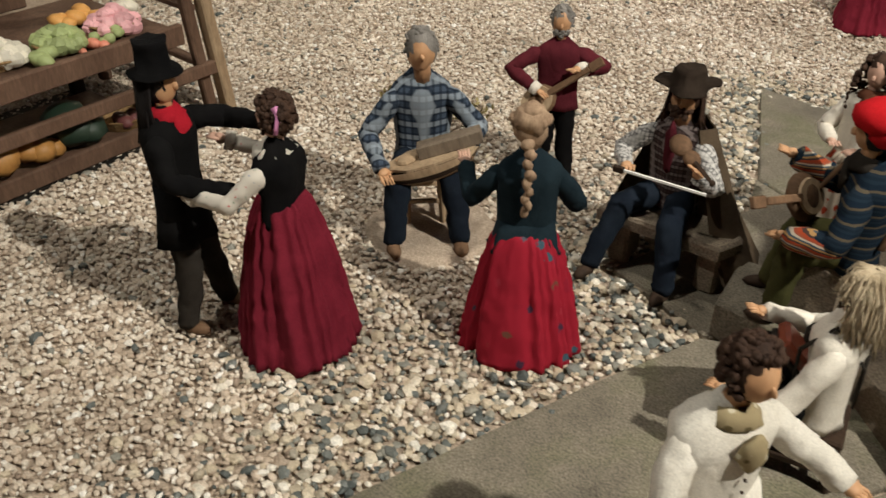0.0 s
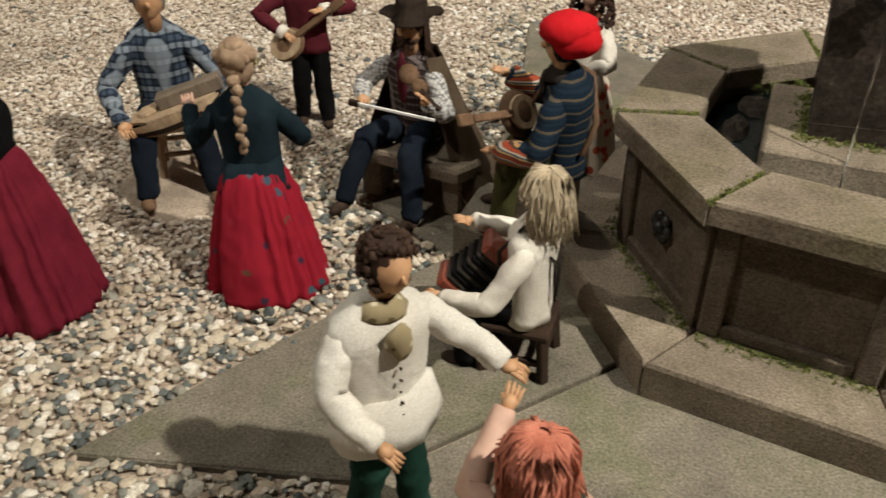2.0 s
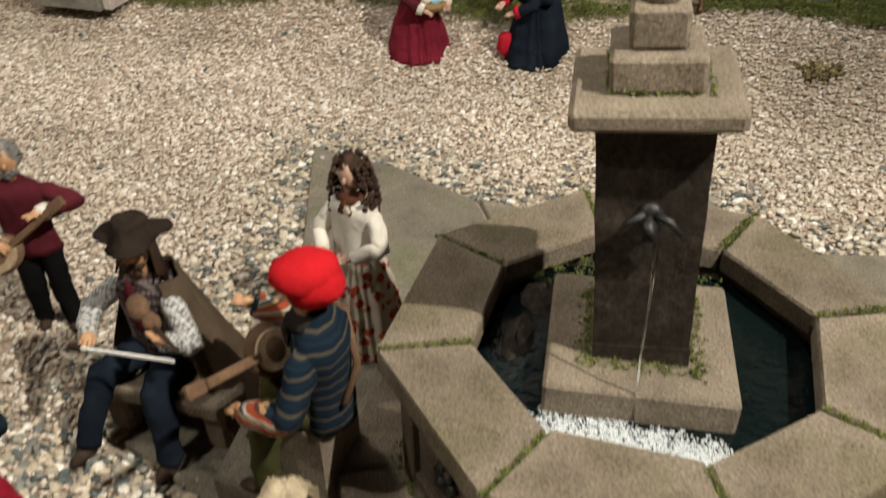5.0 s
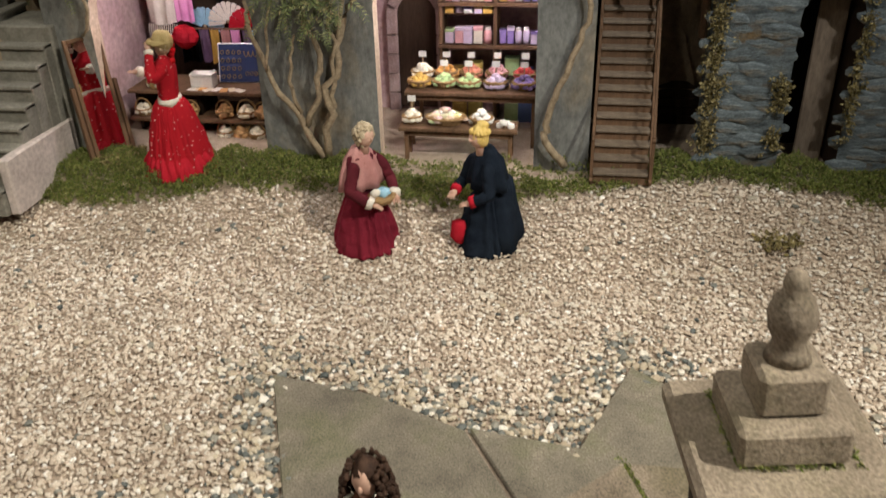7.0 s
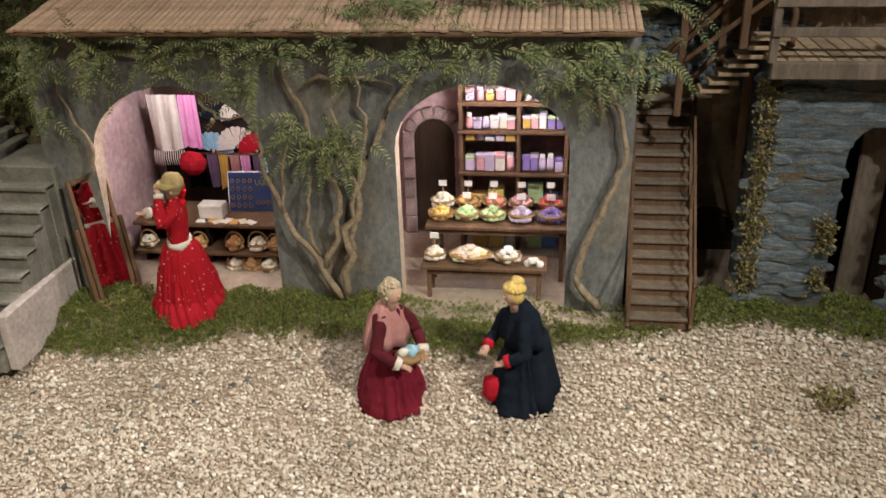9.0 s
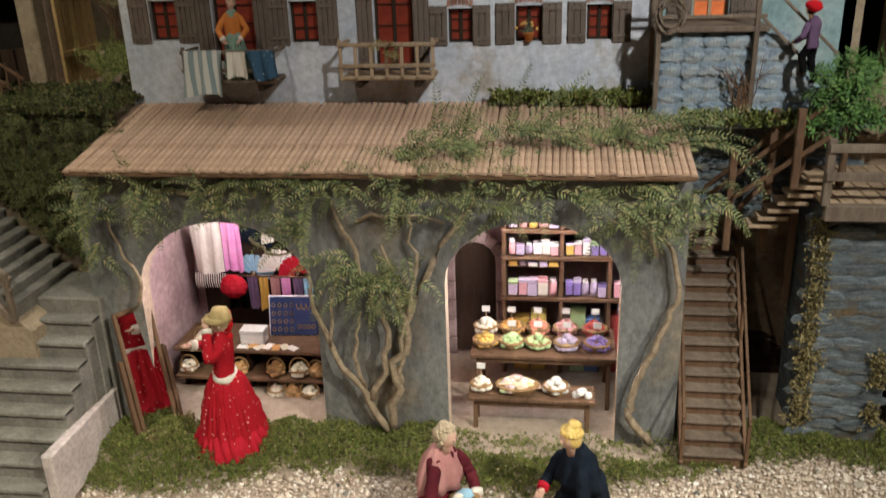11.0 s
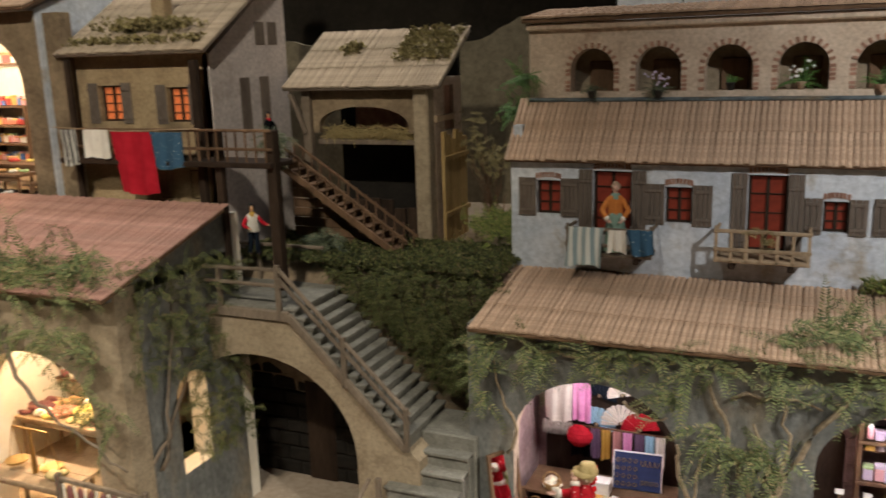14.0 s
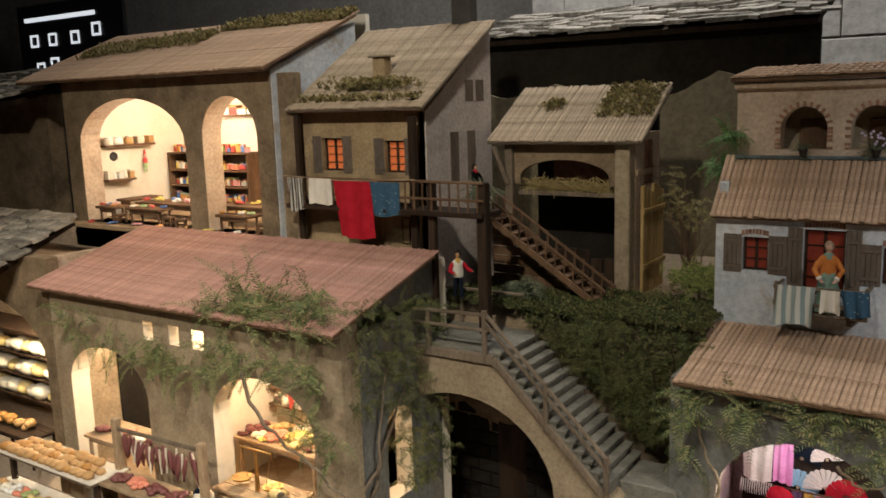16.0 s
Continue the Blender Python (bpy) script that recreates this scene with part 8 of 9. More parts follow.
def build_plants():
    pot_plant("flower_pot", "trailing grey-green plant in a small pot", (-0.845, 2.268, 1.014), "iron", "needle_green", None, 0.03, 0.9, 0.2)
    pot_plant("flower_pot", "lilac flowers spilling from a small pot", (-0.705, 2.268, 1.014), "iron", "needle_green", "goods_lilac", 0.035, 1.2, 0.2)
    pot_plant("flower_pot", "small green plant in a dark pot", (-0.566, 2.3, 1.026), "iron", "bright_leaves", None, 0.022, 0.8)
    pot_plant("flower_pot", "white flowers in a terracotta pot", (-0.433, 2.3, 1.026), "rose_tile", "bright_leaves", "goods_white", 0.045, 1.0)
    pot_plant("flower_pot", "yellow-green plant in a terracotta pot", (-0.292, 2.285, 1.02), "rose_tile", "bright_leaves", None, 0.04, 1.2, 0.5)
    pot_plant("flower_pot", "white flowers in a white pot", (-0.151, 2.285, 1.02), "white_paper", "bright_leaves", "goods_white", 0.035, 1.3)
    pot_plant("window_pot", "tiny plant in an orange pot on the window sill", (-0.232, 2.194, 0.762), "orange_cloth", "needle_green", "goods_gold", 0.02, 0.6)
    for nm, lb, at, k, mt, ln, leaf in (("hanging_plant", "bright green hanging plant at the end of the arcade", (-0.012, 2.27, 1.07), 3.0, "bright_leaves", 0.05, 0.01), ("hanging_plant", "green fern hanging beside the arcade corner", (-0.995, 2.26, 1.06), 2.5, "bright_leaves", 0.05, 0.01), ("corner_fern", "bright green fern by the roof corner", (-1.04, 2.35, 0.99), 2.2, "bright_leaves", 0.06, 0.012),
                                   ("balcony_bush", "small bush growing over the end balcony", (-1.545, 2.1, 0.93), 4.0, "needle_green", 0.06, 0.012), ("terrace_shrub", "leafy shrub on the terrace below the barn stair", (-1.45, 2.13, 0.69), 4.0, "needle_green", 0.06, 0.014), ("balcony_flowers", "dried cream flowers on the balcony rail", (-0.472, 2.125, 0.755), 1.2, "dry_moss", 0.03, 0.008)):
        t = thing(nm, lb, "plant", pose(*at))
        part("leaves", foliage("leaves", [(0, 0, 0, 0.012, k)], leaf, mt, len(lb), 0.8, (0, -0.2, 0.2), 0.8, 12, ln), t)
        part("stem", branch([(0, 0.03, -0.03), (0, 0.01, -0.01), (0, 0, 0.0)], 0.002, 0.001), t)
    b = thing("dry_bush", "leggy brown autumn bush behind the barn fence", "bush", pose(-1.14, 2.45, 0.66))
    rng = random.Random(81)
    tips = []
    for k in range(16):
        tip = (rng.gauss(0.0, 0.05), rng.gauss(0, 0.02), rng.uniform(0.16, 0.3))
        part("twig", branch([(0, 0, 0), (tip[0] * 0.35, tip[1] * 0.4, tip[2] * 0.5), tip], 0.002, 0.0006, "brown_wood"), b)
        tips.append((*tip, 0.02, 1.0))
    part("leaves", foliage("leaves", tips, 0.007, "dry_moss", 82, 0.2, (0, -0.1, 0.3), 0.9, 7, 0.04), b)
    t = thing("pine_tree", "small bright green pine tree on the deck", "tree", pose(0.282, 2.04, 0.545))
    part("trunk", branch([(0, 0, 0), (0.002, 0, 0.05), (-0.004, 0, 0.11), (0, 0, 0.17)], 0.007, 0.002, "brown_wood"), t)
    cl = [(rng.gauss(0, 0.03), rng.gauss(0, 0.015), 0.1 + 0.09 * rng.random(), 0.012, 1.0) for _ in range(18)]
    part("crown", foliage("crown", cl, 0.018, "bright_leaves", 83, 0.0, (0, -0.1, 0.5), 0.8, 9, 0.035), t, "tufts of long needles")
    g = thing("dark_shrub", "dark green mossy shrub beside the long house", "shrub", pose(-1.07, 2.3, 0.66))
    part("leaves", foliage("leaves", [(rng.gauss(0, 0.04), rng.gauss(0, 0.03), 0.03 + 0.05 * rng.random(), 0.015, 1.0) for _ in range(22)], 0.01, "moss_green", 84, 0.4, (0, -0.2, 0.5), 0.8, 9, 0.04), g)
    part("stem", branch([(0, 0, 0), (0, 0, 0.04)], 0.006, 0.003), g)
    w = thing("twig_wreath", "grey wreath of twigs on the balcony rail", "wreath", pose(0.0, 2.09, 0.815))
    for k in range(14):
        a0 = rng.uniform(0, 6.28)
        r = rng.uniform(0.014, 0.026)
        part("twig", branch([(r * math.cos(a0 + a), rng.gauss(0, 0.003), r * 1.2 * math.sin(a0 + a)) for a in (0, 0.8, 1.6, 2.4, 3.2)], 0.0022, 0.0012, "grey_wood"), w)
    c = thing("cellar_bush", "bare brown bush against the rock wall", "bush", pose(0.125, 2.095, 0.65))
    for k in range(18):
        part("twig", branch([(0, 0, 0), (rng.gauss(0, 0.012), 0, 0.04), (rng.gauss(0, 0.03), rng.gauss(0, 0.004), rng.uniform(0.06, 0.1))], 0.0014, 0.0005, "brown_wood"), c)


build_vines()
build_plants()


# ---- laundry ----
def cloth_piece(name, label, material, x0, x1, y, z1, z0, seed=1, skew=0.0, shape=None):
    """A piece of washing that hangs in folds from a rail."""
    rng = random.Random(seed)
    g = Shape(material)
    g.smooth = True
    nx, nz = 14, 10
    ph = rng.uniform(0, 6)
    vs, fs = [], []
    for side in (0, 1):
        for j in range(nz + 1):
            for i in range(nx + 1):
                u, t = i / nx, j / nz
                fold = 0.0045 * math.sin(u * 13 + ph) * (0.3 + t) + 0.002 * math.sin(u * 29 + 2 * t)
                vs.append(((x1 - x0) * (u - 0.5) * (1 + 0.05 * math.sin(3 * t + ph)) + skew * t, fold - side * 0.0018, -(z1 - z0) * t + 0.003 * math.sin(u * 7 + ph) * t))
    n = (nx + 1) * (nz + 1)
    for j in range(nz):
        for i in range(nx):
            a = j * (nx + 1) + i
            fs += [(a, a + nx + 1, a + nx + 2, a + 1), (n + a, n + a + 1, n + a + nx + 2, n + a + nx + 1)]
    g.faces(vs, fs)
    return solid(name, g, label, "laundry", pose((x0 + x1) / 2, y, z1), "laundry")


cloth_piece("towel", "red towel hanging on the balcony line", "red_cloth", -1.876, -1.765, 1.938, 0.966, 0.825, 1, 0.012)
cloth_piece("white_shirt", "white washing hanging on the balcony line", "white_cloth", -1.96, -1.885, 1.938, 0.97, 0.905, 2)
cloth_piece("blue_shorts", "blue printed washing hanging on the balcony line", "floral_blue", -1.764, -1.676, 1.938, 0.966, 0.885, 3)
cloth_piece("striped_cloth", "black and white striped washing on the balcony line", "sock_stripes", -2.035, -1.985, 1.938, 0.97, 0.885, 4)
cloth_piece("striped_sheet", "grey and white striped sheet hanging over the balcony", "sheet_stripes", -0.855, -0.78, 2.122, 0.763, 0.682, 5, -0.008)
cloth_piece("white_napkin", "white cloth hanging over the balcony", "white_cloth", -0.772, -0.735, 2.12, 0.76, 0.715, 6)
cloth_piece("blue_scarf", "blue flowered scarf hanging over the balcony", "floral_blue", -0.735, -0.685, 2.122, 0.762, 0.71, 7, 0.006)
line = Shape("pale_wood").tube([(-2.06, 1.94, 0.975), (-1.85, 1.94, 0.967), (-1.63, 1.94, 0.974)], 0.0012, 6)
solid("washing_line", line, "thin cord strung along the balcony", "cord")


# ---- goods ----
def heap(material, r, n, size, rng, h=0.006, box=False):
    g = Shape(material)
    for _ in range(n):
        a, q = rng.uniform(0, 6.28), r * math.sqrt(rng.random())
        c = (q * math.cos(a), q * math.sin(a), h * (1.3 - q / r) + rng.random() * size * 0.6)
        if box:
            g.box((-size, -size, -size), (size, size, size), size * 0.3, Matrix.Translation(c) @ Euler((rng.random() * 3, rng.random() * 3, rng.random() * 3)).to_matrix().to_4x4())
        else:
            g.ball(c, (size * rng.uniform(0.8, 1.3), size, size * rng.uniform(0.7, 1.1)), 7, 5, 0.15, None, rng)
    return g


def basket(at, goods, seed, r=0.023, tag=True, size=0.0052, label="", name="sweet_basket", handle=False, sx=1.0):
    rng = random.Random(seed)
    t = thing(name, label, "basket", pose(*at) @ Matrix.Diagonal((sx, 1, 1, 1)), "baskets of the shops")
    g = Shape("wicker")
    for k in range(5):
        q = r * (0.68 + 0.075 * k)
        g.lathe([(q, 0.0032 * k), (q + 0.0012, 0.0032 * k + 0.0016), (q, 0.0032 * k + 0.0032)], 18, (0, 0, 0), 0.02, 9, k * 1.57)
    part("bowl", g, t, "woven wicker bowl")
    part("filling", heap(goods, r * 0.86, 44, size * 1.12, rng, 0.02), t)
    if tag:
        part("stick", bx("pale_wood", (-0.0012, 0.004, 0.012), (0.0012, 0.006, 0.044), 0.0004), t)
        part("price_tag", bx("white_paper", (-0.008, 0.002, 0.042), (0.008, 0.004, 0.054), 0.0006), t, "blank white card")
    if handle:
        part("handle", Shape("wicker").tube([(r * math.cos(a), 0, 0.014 + r * 1.25 * math.sin(a)) for a in [math.pi * i / 10 for i in range(11)]], 0.002, 6), t)
    return t


def goods_box(at, w, d, h, material, label, name="small_box", turn=0.0, lid=None):
    t = thing(name, label, "box", pose(*at, 0, 0, turn), "goods on the shelves")
    part("body", bx(material, (-w / 2, -d / 2, 0), (w / 2, d / 2, h * 0.78), 0.0015), t)
    part("lid", bx(lid or material, (-w / 2 - 0.0006, -d / 2 - 0.0006, h * 0.78), (w / 2 + 0.0006, d / 2 + 0.0006, h), 0.0012), t)
    return t


def jar(at, r, h, material, label, name="jar"):
    t = thing(name, label, "jar", pose(*at), "goods on the shelves")
    g = Shape(material)
    g.smooth = True
    g.lathe([(r, 0), (r * 1.05, h * 0.3), (r, h * 0.7), (r * 0.7, h * 0.82)], 12)
    part("body", g, t)
    part("lid", Shape("goods_white").lathe([(r * 0.75, h * 0.82), (r * 0.75, h)], 12), t)
    return t


def shelf_row(x0, x1, y, z, n, palette, seed, hmax=0.03, along="x", what="coloured"):
    rng = random.Random(seed)
    for k in range(n):
        u = x0 + (x1 - x0) * (k + 0.5) / n
        w = (x1 - x0) / n * rng.uniform(0.82, 1.0)
        at = (u, y + rng.uniform(-0.004, 0.004), z) if along == "x" else (y + rng.uniform(-0.004, 0.004), u, z)
        c = rng.choice(palette)
        h = hmax * rng.uniform(0.6, 1.0)
        if rng.random() < 0.72:
            goods_box(at, w, min(w, 0.025), h, "goods_" + c, f"{what} small {c.replace('_', ' ')} box on a shop shelf", "small_box", rng.uniform(-8, 8), "goods_" + rng.choice(palette))
        else:
            jar(at, w * 0.45, h, "goods_" + c, f"{what} small {c.replace('_', ' ')} jar on a shop shelf")


def table(name, label, x0, x1, y0, y1, z, floor, wood, leg=0.008):
    t = thing(name, label, "table", pose((x0 + x1) / 2, (y0 + y1) / 2, floor))
    w, d, h = (x1 - x0) / 2, (y1 - y0) / 2, z - floor
    n = 3
    for k in range(n):
        part("top_board", bx(wood, (-w, -d + 2 * d * k / n + 0.0004, h - 0.008), (w, -d + 2 * d * (k + 1) / n - 0.0004, h), 0.0012), t)
    for sx in (-1, 1):
        for sy in (-1, 1):
            part("leg", bx(wood, (sx * (w - 0.014) - leg / 2, sy * (d - 0.012) - leg / 2, 0), (sx * (w - 0.014) + leg / 2, sy * (d - 0.012) + leg / 2, h - 0.008), 0.001), t)
    part("apron", bx(wood, (-w + 0.012, -d + 0.008, h - 0.02), (w - 0.012, -d + 0.013, h - 0.008), 0.001), t)
    return t


def build_sweet_shop():
    F = 0.07
    table("high_table", "dark wooden shop table under two rows of sweet baskets", -0.335, -0.06, 2.06, 2.19, 0.196, F, "brown_wood")
    table("low_bench", "low brown wooden bench under small sweet baskets", -0.333, -0.1, 1.98, 2.04, 0.15, F, "brown_wood")
    kinds = ["cream", "orange", "coral", "pink", "red"]
    for x, c, s in zip((-0.313, -0.262, -0.21, -0.155, -0.098), kinds, range(5)):
        basket((x, 2.16, 0.197), "goods_" + c, 100 + s, 0.025, True, 0.0055, f"round wicker basket heaped with {c} sweets")
    for x, c, s in zip((-0.309, -0.258, -0.208, -0.153, -0.096), ["gold", "green", "green", "lilac", "violet"], range(5)):
        basket((x, 2.098, 0.197), "goods_" + c, 110 + s, 0.025, s in (1, 2, 3, 4), 0.005, f"round wicker basket heaped with {c} sweets")
    basket((-0.31, 2.01, 0.151), "goods_cream", 120, 0.02, True, 0.0048, "small wicker basket of cream sweets")
    basket((-0.242, 2.01, 0.151), "candy_mix", 121, 0.028, False, 0.0055, "wide wicker basket of mixed coloured sweets", sx=1.45)
    basket((-0.172, 2.01, 0.151), "goods_white", 122, 0.024, False, 0.0055, "wicker basket of white wrapped sweets")
    for k, (x, yy) in enumerate(((-0.135, 2.0), (-0.122, 2.012), (-0.113, 1.998), (-0.128, 1.994))):
        solid("sugar_cake", Shape("goods_white").lathe([(0.007, 0), (0.0075, 0.004), (0.006, 0.008)], 12), "small white round cake on the bench", "cake", pose(x, yy, 0.1505 + (0.008 if k == 3 else 0)), "small white cakes")
    s = thing("shop_shelf", "dark wooden wall shelf packed with pastel boxes", "shelf", pose(-0.15, 2.25, F))
    for z in (0.255, 0.343, 0.4, 0.46):
        wp("board", bx("brown_wood", (-0.285, 2.2, z - 0.008), (-0.012, 2.285, z), 0.001), s)
    for x in (-0.28, -0.165, -0.07, -0.016):
        wp("upright", bx("brown_wood", (x - 0.004, 2.205, F), (x + 0.004, 2.284, 0.54), 0.001), s)
    wp("board", bx("brown_wood", (-0.275, 2.22, 0.313), (-0.17, 2.28, 0.318), 0.001), s)
    pal = ["lilac", "violet", "pink", "lilac", "white", "green", "cream", "lilac", "pink", "gold"]
    for k, (x0, x1, z, n, hm) in enumerate(((-0.272, -0.172, 0.256, 4, 0.045), (-0.158, -0.076, 0.256, 4, 0.05), (-0.063, -0.02, 0.256, 2, 0.04), (-0.272, -0.172, 0.319, 4, 0.022), (-0.272, -0.172, 0.344, 5, 0.04), (-0.158, -0.076, 0.344, 4, 0.045), (-0.063, -0.02, 0.344, 2, 0.04), (-0.272, -0.172, 0.401, 4, 0.04), (-0.158, -0.076, 0.401, 3, 0.045), (-0.272, -0.172, 0.461, 4, 0.04))):
        shelf_row(x0, x1, 2.218, z, round(n * 1.2), pal, 130 + k, hm * 0.8, "x", "pastel")
    for k, (x, c) in enumerate(((-0.245, "gold"), (-0.21, "yellow"), (-0.13, "green"), (-0.1, "blue"), (-0.05, "red"), (-0.035, "blue"))):
        goods_box((x, 2.232, F), 0.03, 0.025, 0.13 + 0.012 * (k % 3), "goods_" + c, f"upright {c} carton standing under the shelf", "carton")


def build_gift_shop():
    F = 0.07
    t = thing("gift_counter", "dark wooden two-tier counter of the gift shop", "counter", pose(-0.79, 2.15, F))
    for z, y0 in ((0.176, 2.08), (0.118, 2.07), (0.075, 2.06)):
        wp("board", bx("brown_wood", (-0.945, y0, z - 0.007), (-0.62, 2.2, z), 0.001), t)
    for x in (-0.94, -0.8, -0.66):
        wp("support", bx("dark_wood", (x, 2.1, F), (x + 0.008, 2.19, 0.169), 0.001), t)
    wp("backboard", bx("dark_wood", (-0.95, 2.275, F), (-0.62, 2.285, 0.5), 0.001), t, None, "dark board behind the goods")
    cloth_piece("white_shawl", "white fringed shawl hanging on the wall", "white_cloth", -0.935, -0.872, 2.215, 0.405, 0.285, 21)
    fr = thing("shawl_fringe", "white fringe below the shawl", "fringe", pose(-0.905, 2.215, 0.285))
    for k in range(14):
        part("thread", Shape("white_cloth").tube([(-0.032 + 0.005 * k, 0, 0), (-0.033 + 0.005 * k, -0.003, -0.018), (-0.034 + 0.0052 * k, 0, -0.034)], [0.0014, 0.0012, 0.0005], 5), fr)
    cloth_piece("pink_shawl", "pink shawl hanging on the wall", "pink_cloth", -0.868, -0.828, 2.215, 0.405, 0.292, 22)
    for k, (x, z, c, r) in enumerate(((-0.82, 0.335, "navy_cloth", 0.04), (-0.765, 0.345, "white_cloth", 0.034), (-0.825, 0.268, "cyan_cloth", 0.044), (-0.765, 0.28, "white_cloth", 0.046), (-0.722, 0.272, "red_cloth", 0.042))):
        f = thing("folding_fan", f"opened {c.split('_')[0]} folding fan on the wall", "fan", pose(x, 2.262 - 0.004 * k, z, 0, random.Random(k).uniform(-20, 20), 0), "wall fans")
        for i in range(11):
            a = math.pi * (0.05 + 0.9 * i / 10)
            g = Shape(c if r != 0.036 or i % 3 or c != "navy_cloth" else "white_cloth")
            g.prism([(-0.0012, 0.008), (0.0012, 0.008), (0.0055, r), (0, r * 1.06), (-0.0055, r)], -0.0008, 0.0008, 0, pose(0, 0.001 * (i % 2), 0, 90, 0, 0) @ pose(0, 0, 0, 0, 0, math.degrees(a) - 90))
            part("blade", g, f)
        part("pivot", Shape("pale_wood").ball((0, -0.002, 0.004), 0.004, 8, 5), f)
    rail = [("navy_cloth", -0.868), ("black_cloth", -0.845), ("violet_cloth", -0.822), ("gold_cloth", -0.797), ("rose_cloth", -0.772), ("pink_cloth", -0.748), ("violet_cloth", -0.722), ("cyan_cloth", -0.698), ("white_cloth", -0.675)]
    for k, (c, x) in enumerate(rail):
        cloth_piece("hanging_scarf", f"{c.split('_')[0]} scarf hanging from the rail", c, x - 0.011, x + 0.011, 2.238, 0.268, 0.195, 30 + k)
    solid("scarf_rail", Shape("brown_wood").tube([(-0.885, 2.24, 0.27), (-0.66, 2.24, 0.27)], 0.0025, 8), "wooden rail for the scarves", "rail")
    b = thing("jewel_board", "dark blue display board with gold trinkets", "board", pose(-0.71, 2.15, 0.178, -14, 0, 4))
    part("panel", bx("card_blue", (-0.05, 0, 0), (0.05, 0.004, 0.08), 0.001), b)
    part("frame", bx("white_paper", (-0.053, 0.0042, -0.003), (0.053, 0.006, 0.083), 0.001), b)
    ring = Shape("brass")
    ring.tube([(0.0034 * math.cos(a), 0, 0.0042 * math.sin(a)) for a in [2 * math.pi * i / 10 for i in range(11)]], 0.0009, 5)
    me = ring.mesh("trinket")
    chain = Shape("brass").tube([(0.0045 * math.cos(a), 0, 0.012 * math.sin(a)) for a in [math.pi + math.pi * i / 8 for i in range(9)]], 0.001, 5).mesh("chain")
    for i in range(4):
        for j in range(4):
            part("trinket", me, b, "", pose(-0.042 + 0.0125 * i, -0.001, 0.012 + 0.017 * j))
    for i in range(4):
        part("chain", chain, b, "", pose(0.011 + 0.01 * i, -0.001, 0.066))
        part("trinket", me, b, "", pose(0.011 + 0.01 * i, -0.001, 0.018))
    for k, (x, yy, z, r, lb) in enumerate(((-0.885, 2.1, 0.177, 0.02, "brown straw bag on the counter"), (-0.735, 2.09, 0.119, 0.019, "woven straw bag on the lower shelf"), (-0.685, 2.09, 0.119, 0.021, "woven straw bag with a cloth"), (-0.65, 2.09, 0.119, 0.017, "small woven straw bag"), (-0.735, 2.08, 0.076, 0.018, "dark wicker basket with handle"), (-0.7, 2.08, 0.076, 0.017, "small wicker basket with handle"), (-0.663, 2.075, 0.076, 0.019, "wicker basket with a blue flower"), (-0.81, 2.09, 0.119, 0.017, "small wicker basket with handle"), (-0.92, 2.09, 0.119, 0.018, "wicker basket with white cloth"))):
        basket((x, yy, z), "goods_bread" if k % 2 else "goods_cream", 140 + k, r, False, 0.005, lb, "straw_basket", True)
    goods_box((-0.785, 2.12, 0.177), 0.05, 0.03, 0.03, "goods_white", "white box of folded handkerchiefs on the counter", "handkerchief_box")
    for k in range(7):
        solid("postcard", bx(("white_paper", "goods_orange", "goods_cream")[k % 3], (-0.012, -0.008, 0), (0.012, 0.008, 0.0012), 0.0003), "small printed card lying on the counter", "card", pose(-0.8 + 0.017 * k, 2.095 + 0.004 * (k % 2), 0.1765, 0, 0, 25 * k), "loose cards")
    solid("red_bag", Shape("red_cloth").ball((0, 0, 0), (0.03, 0.016, 0.026), 12, 8, 0.12), "round red cloth bag on the wall", "bag", pose(-0.85, 2.2, 0.262))
    m = thing("standing_mirror", "tall wooden standing mirror beside the shop arch", "mirror", pose(-0.915, 1.935, 0.075, -9, 0, 56))
    for a, c in (((-0.038, 0, 0), (-0.03, 0.008, 0.25)), ((0.03, 0, 0), (0.038, 0.008, 0.25)), ((-0.03, 0, 0.242), (0.03, 0.008, 0.25)), ((-0.03, 0, 0), (0.03, 0.008, 0.01))):
        part("frame_bar", bx("brown_wood", a, c, 0.0015), m)
    part("glass", bx("looking_glass", (-0.03, 0.003, 0.01), (0.03, 0.005, 0.242), 0), m, "clear mirror glass")
    for x in (-0.044, 0.044):
        part("stand", bx("brown_wood", (x - 0.004, 0.0, -0.005), (x + 0.004, 0.012, 0.16), 0.001), m)
        part("foot", bx("brown_wood", (x - 0.005, -0.02, -0.008), (x + 0.005, 0.03, 0.0), 0.002), m)


build_sweet_shop()
build_gift_shop()


def lumps(name, label, at, material, n, r, size, seed, category="food", group="food on the stalls", flat=0.7, sx=1.0):
    """A heap of rounded pieces, or one lumpy piece."""
    rng = random.Random(seed)
    heap_ = thing(name, label, category, pose(*at), group) if n > 1 else None
    for _ in range(n):
        g = Shape(material)
        g.smooth = True
        a, q = rng.uniform(0, 6.28), r * math.sqrt(rng.random()) if n > 1 else 0.0
        s = size * rng.uniform(0.7, 1.25)
        c = (q * math.cos(a) * sx, q * math.sin(a), s * flat * 0.8 + (rng.random() * size * 0.7 if n > 1 else 0))
        w = rng.uniform(0.9, 1.5)
        g.ball(c, (s * w, s, s * flat), 8 if n > 1 else 14, 5 if n > 1 else 9, 0.2 if n > 1 else 0.28, None, rng)
        if n == 1:
            return solid(name, g, label, category, pose(*at, 0, 0, rng.uniform(-40, 40)), group)
        part("piece", g, heap_)
    return heap_


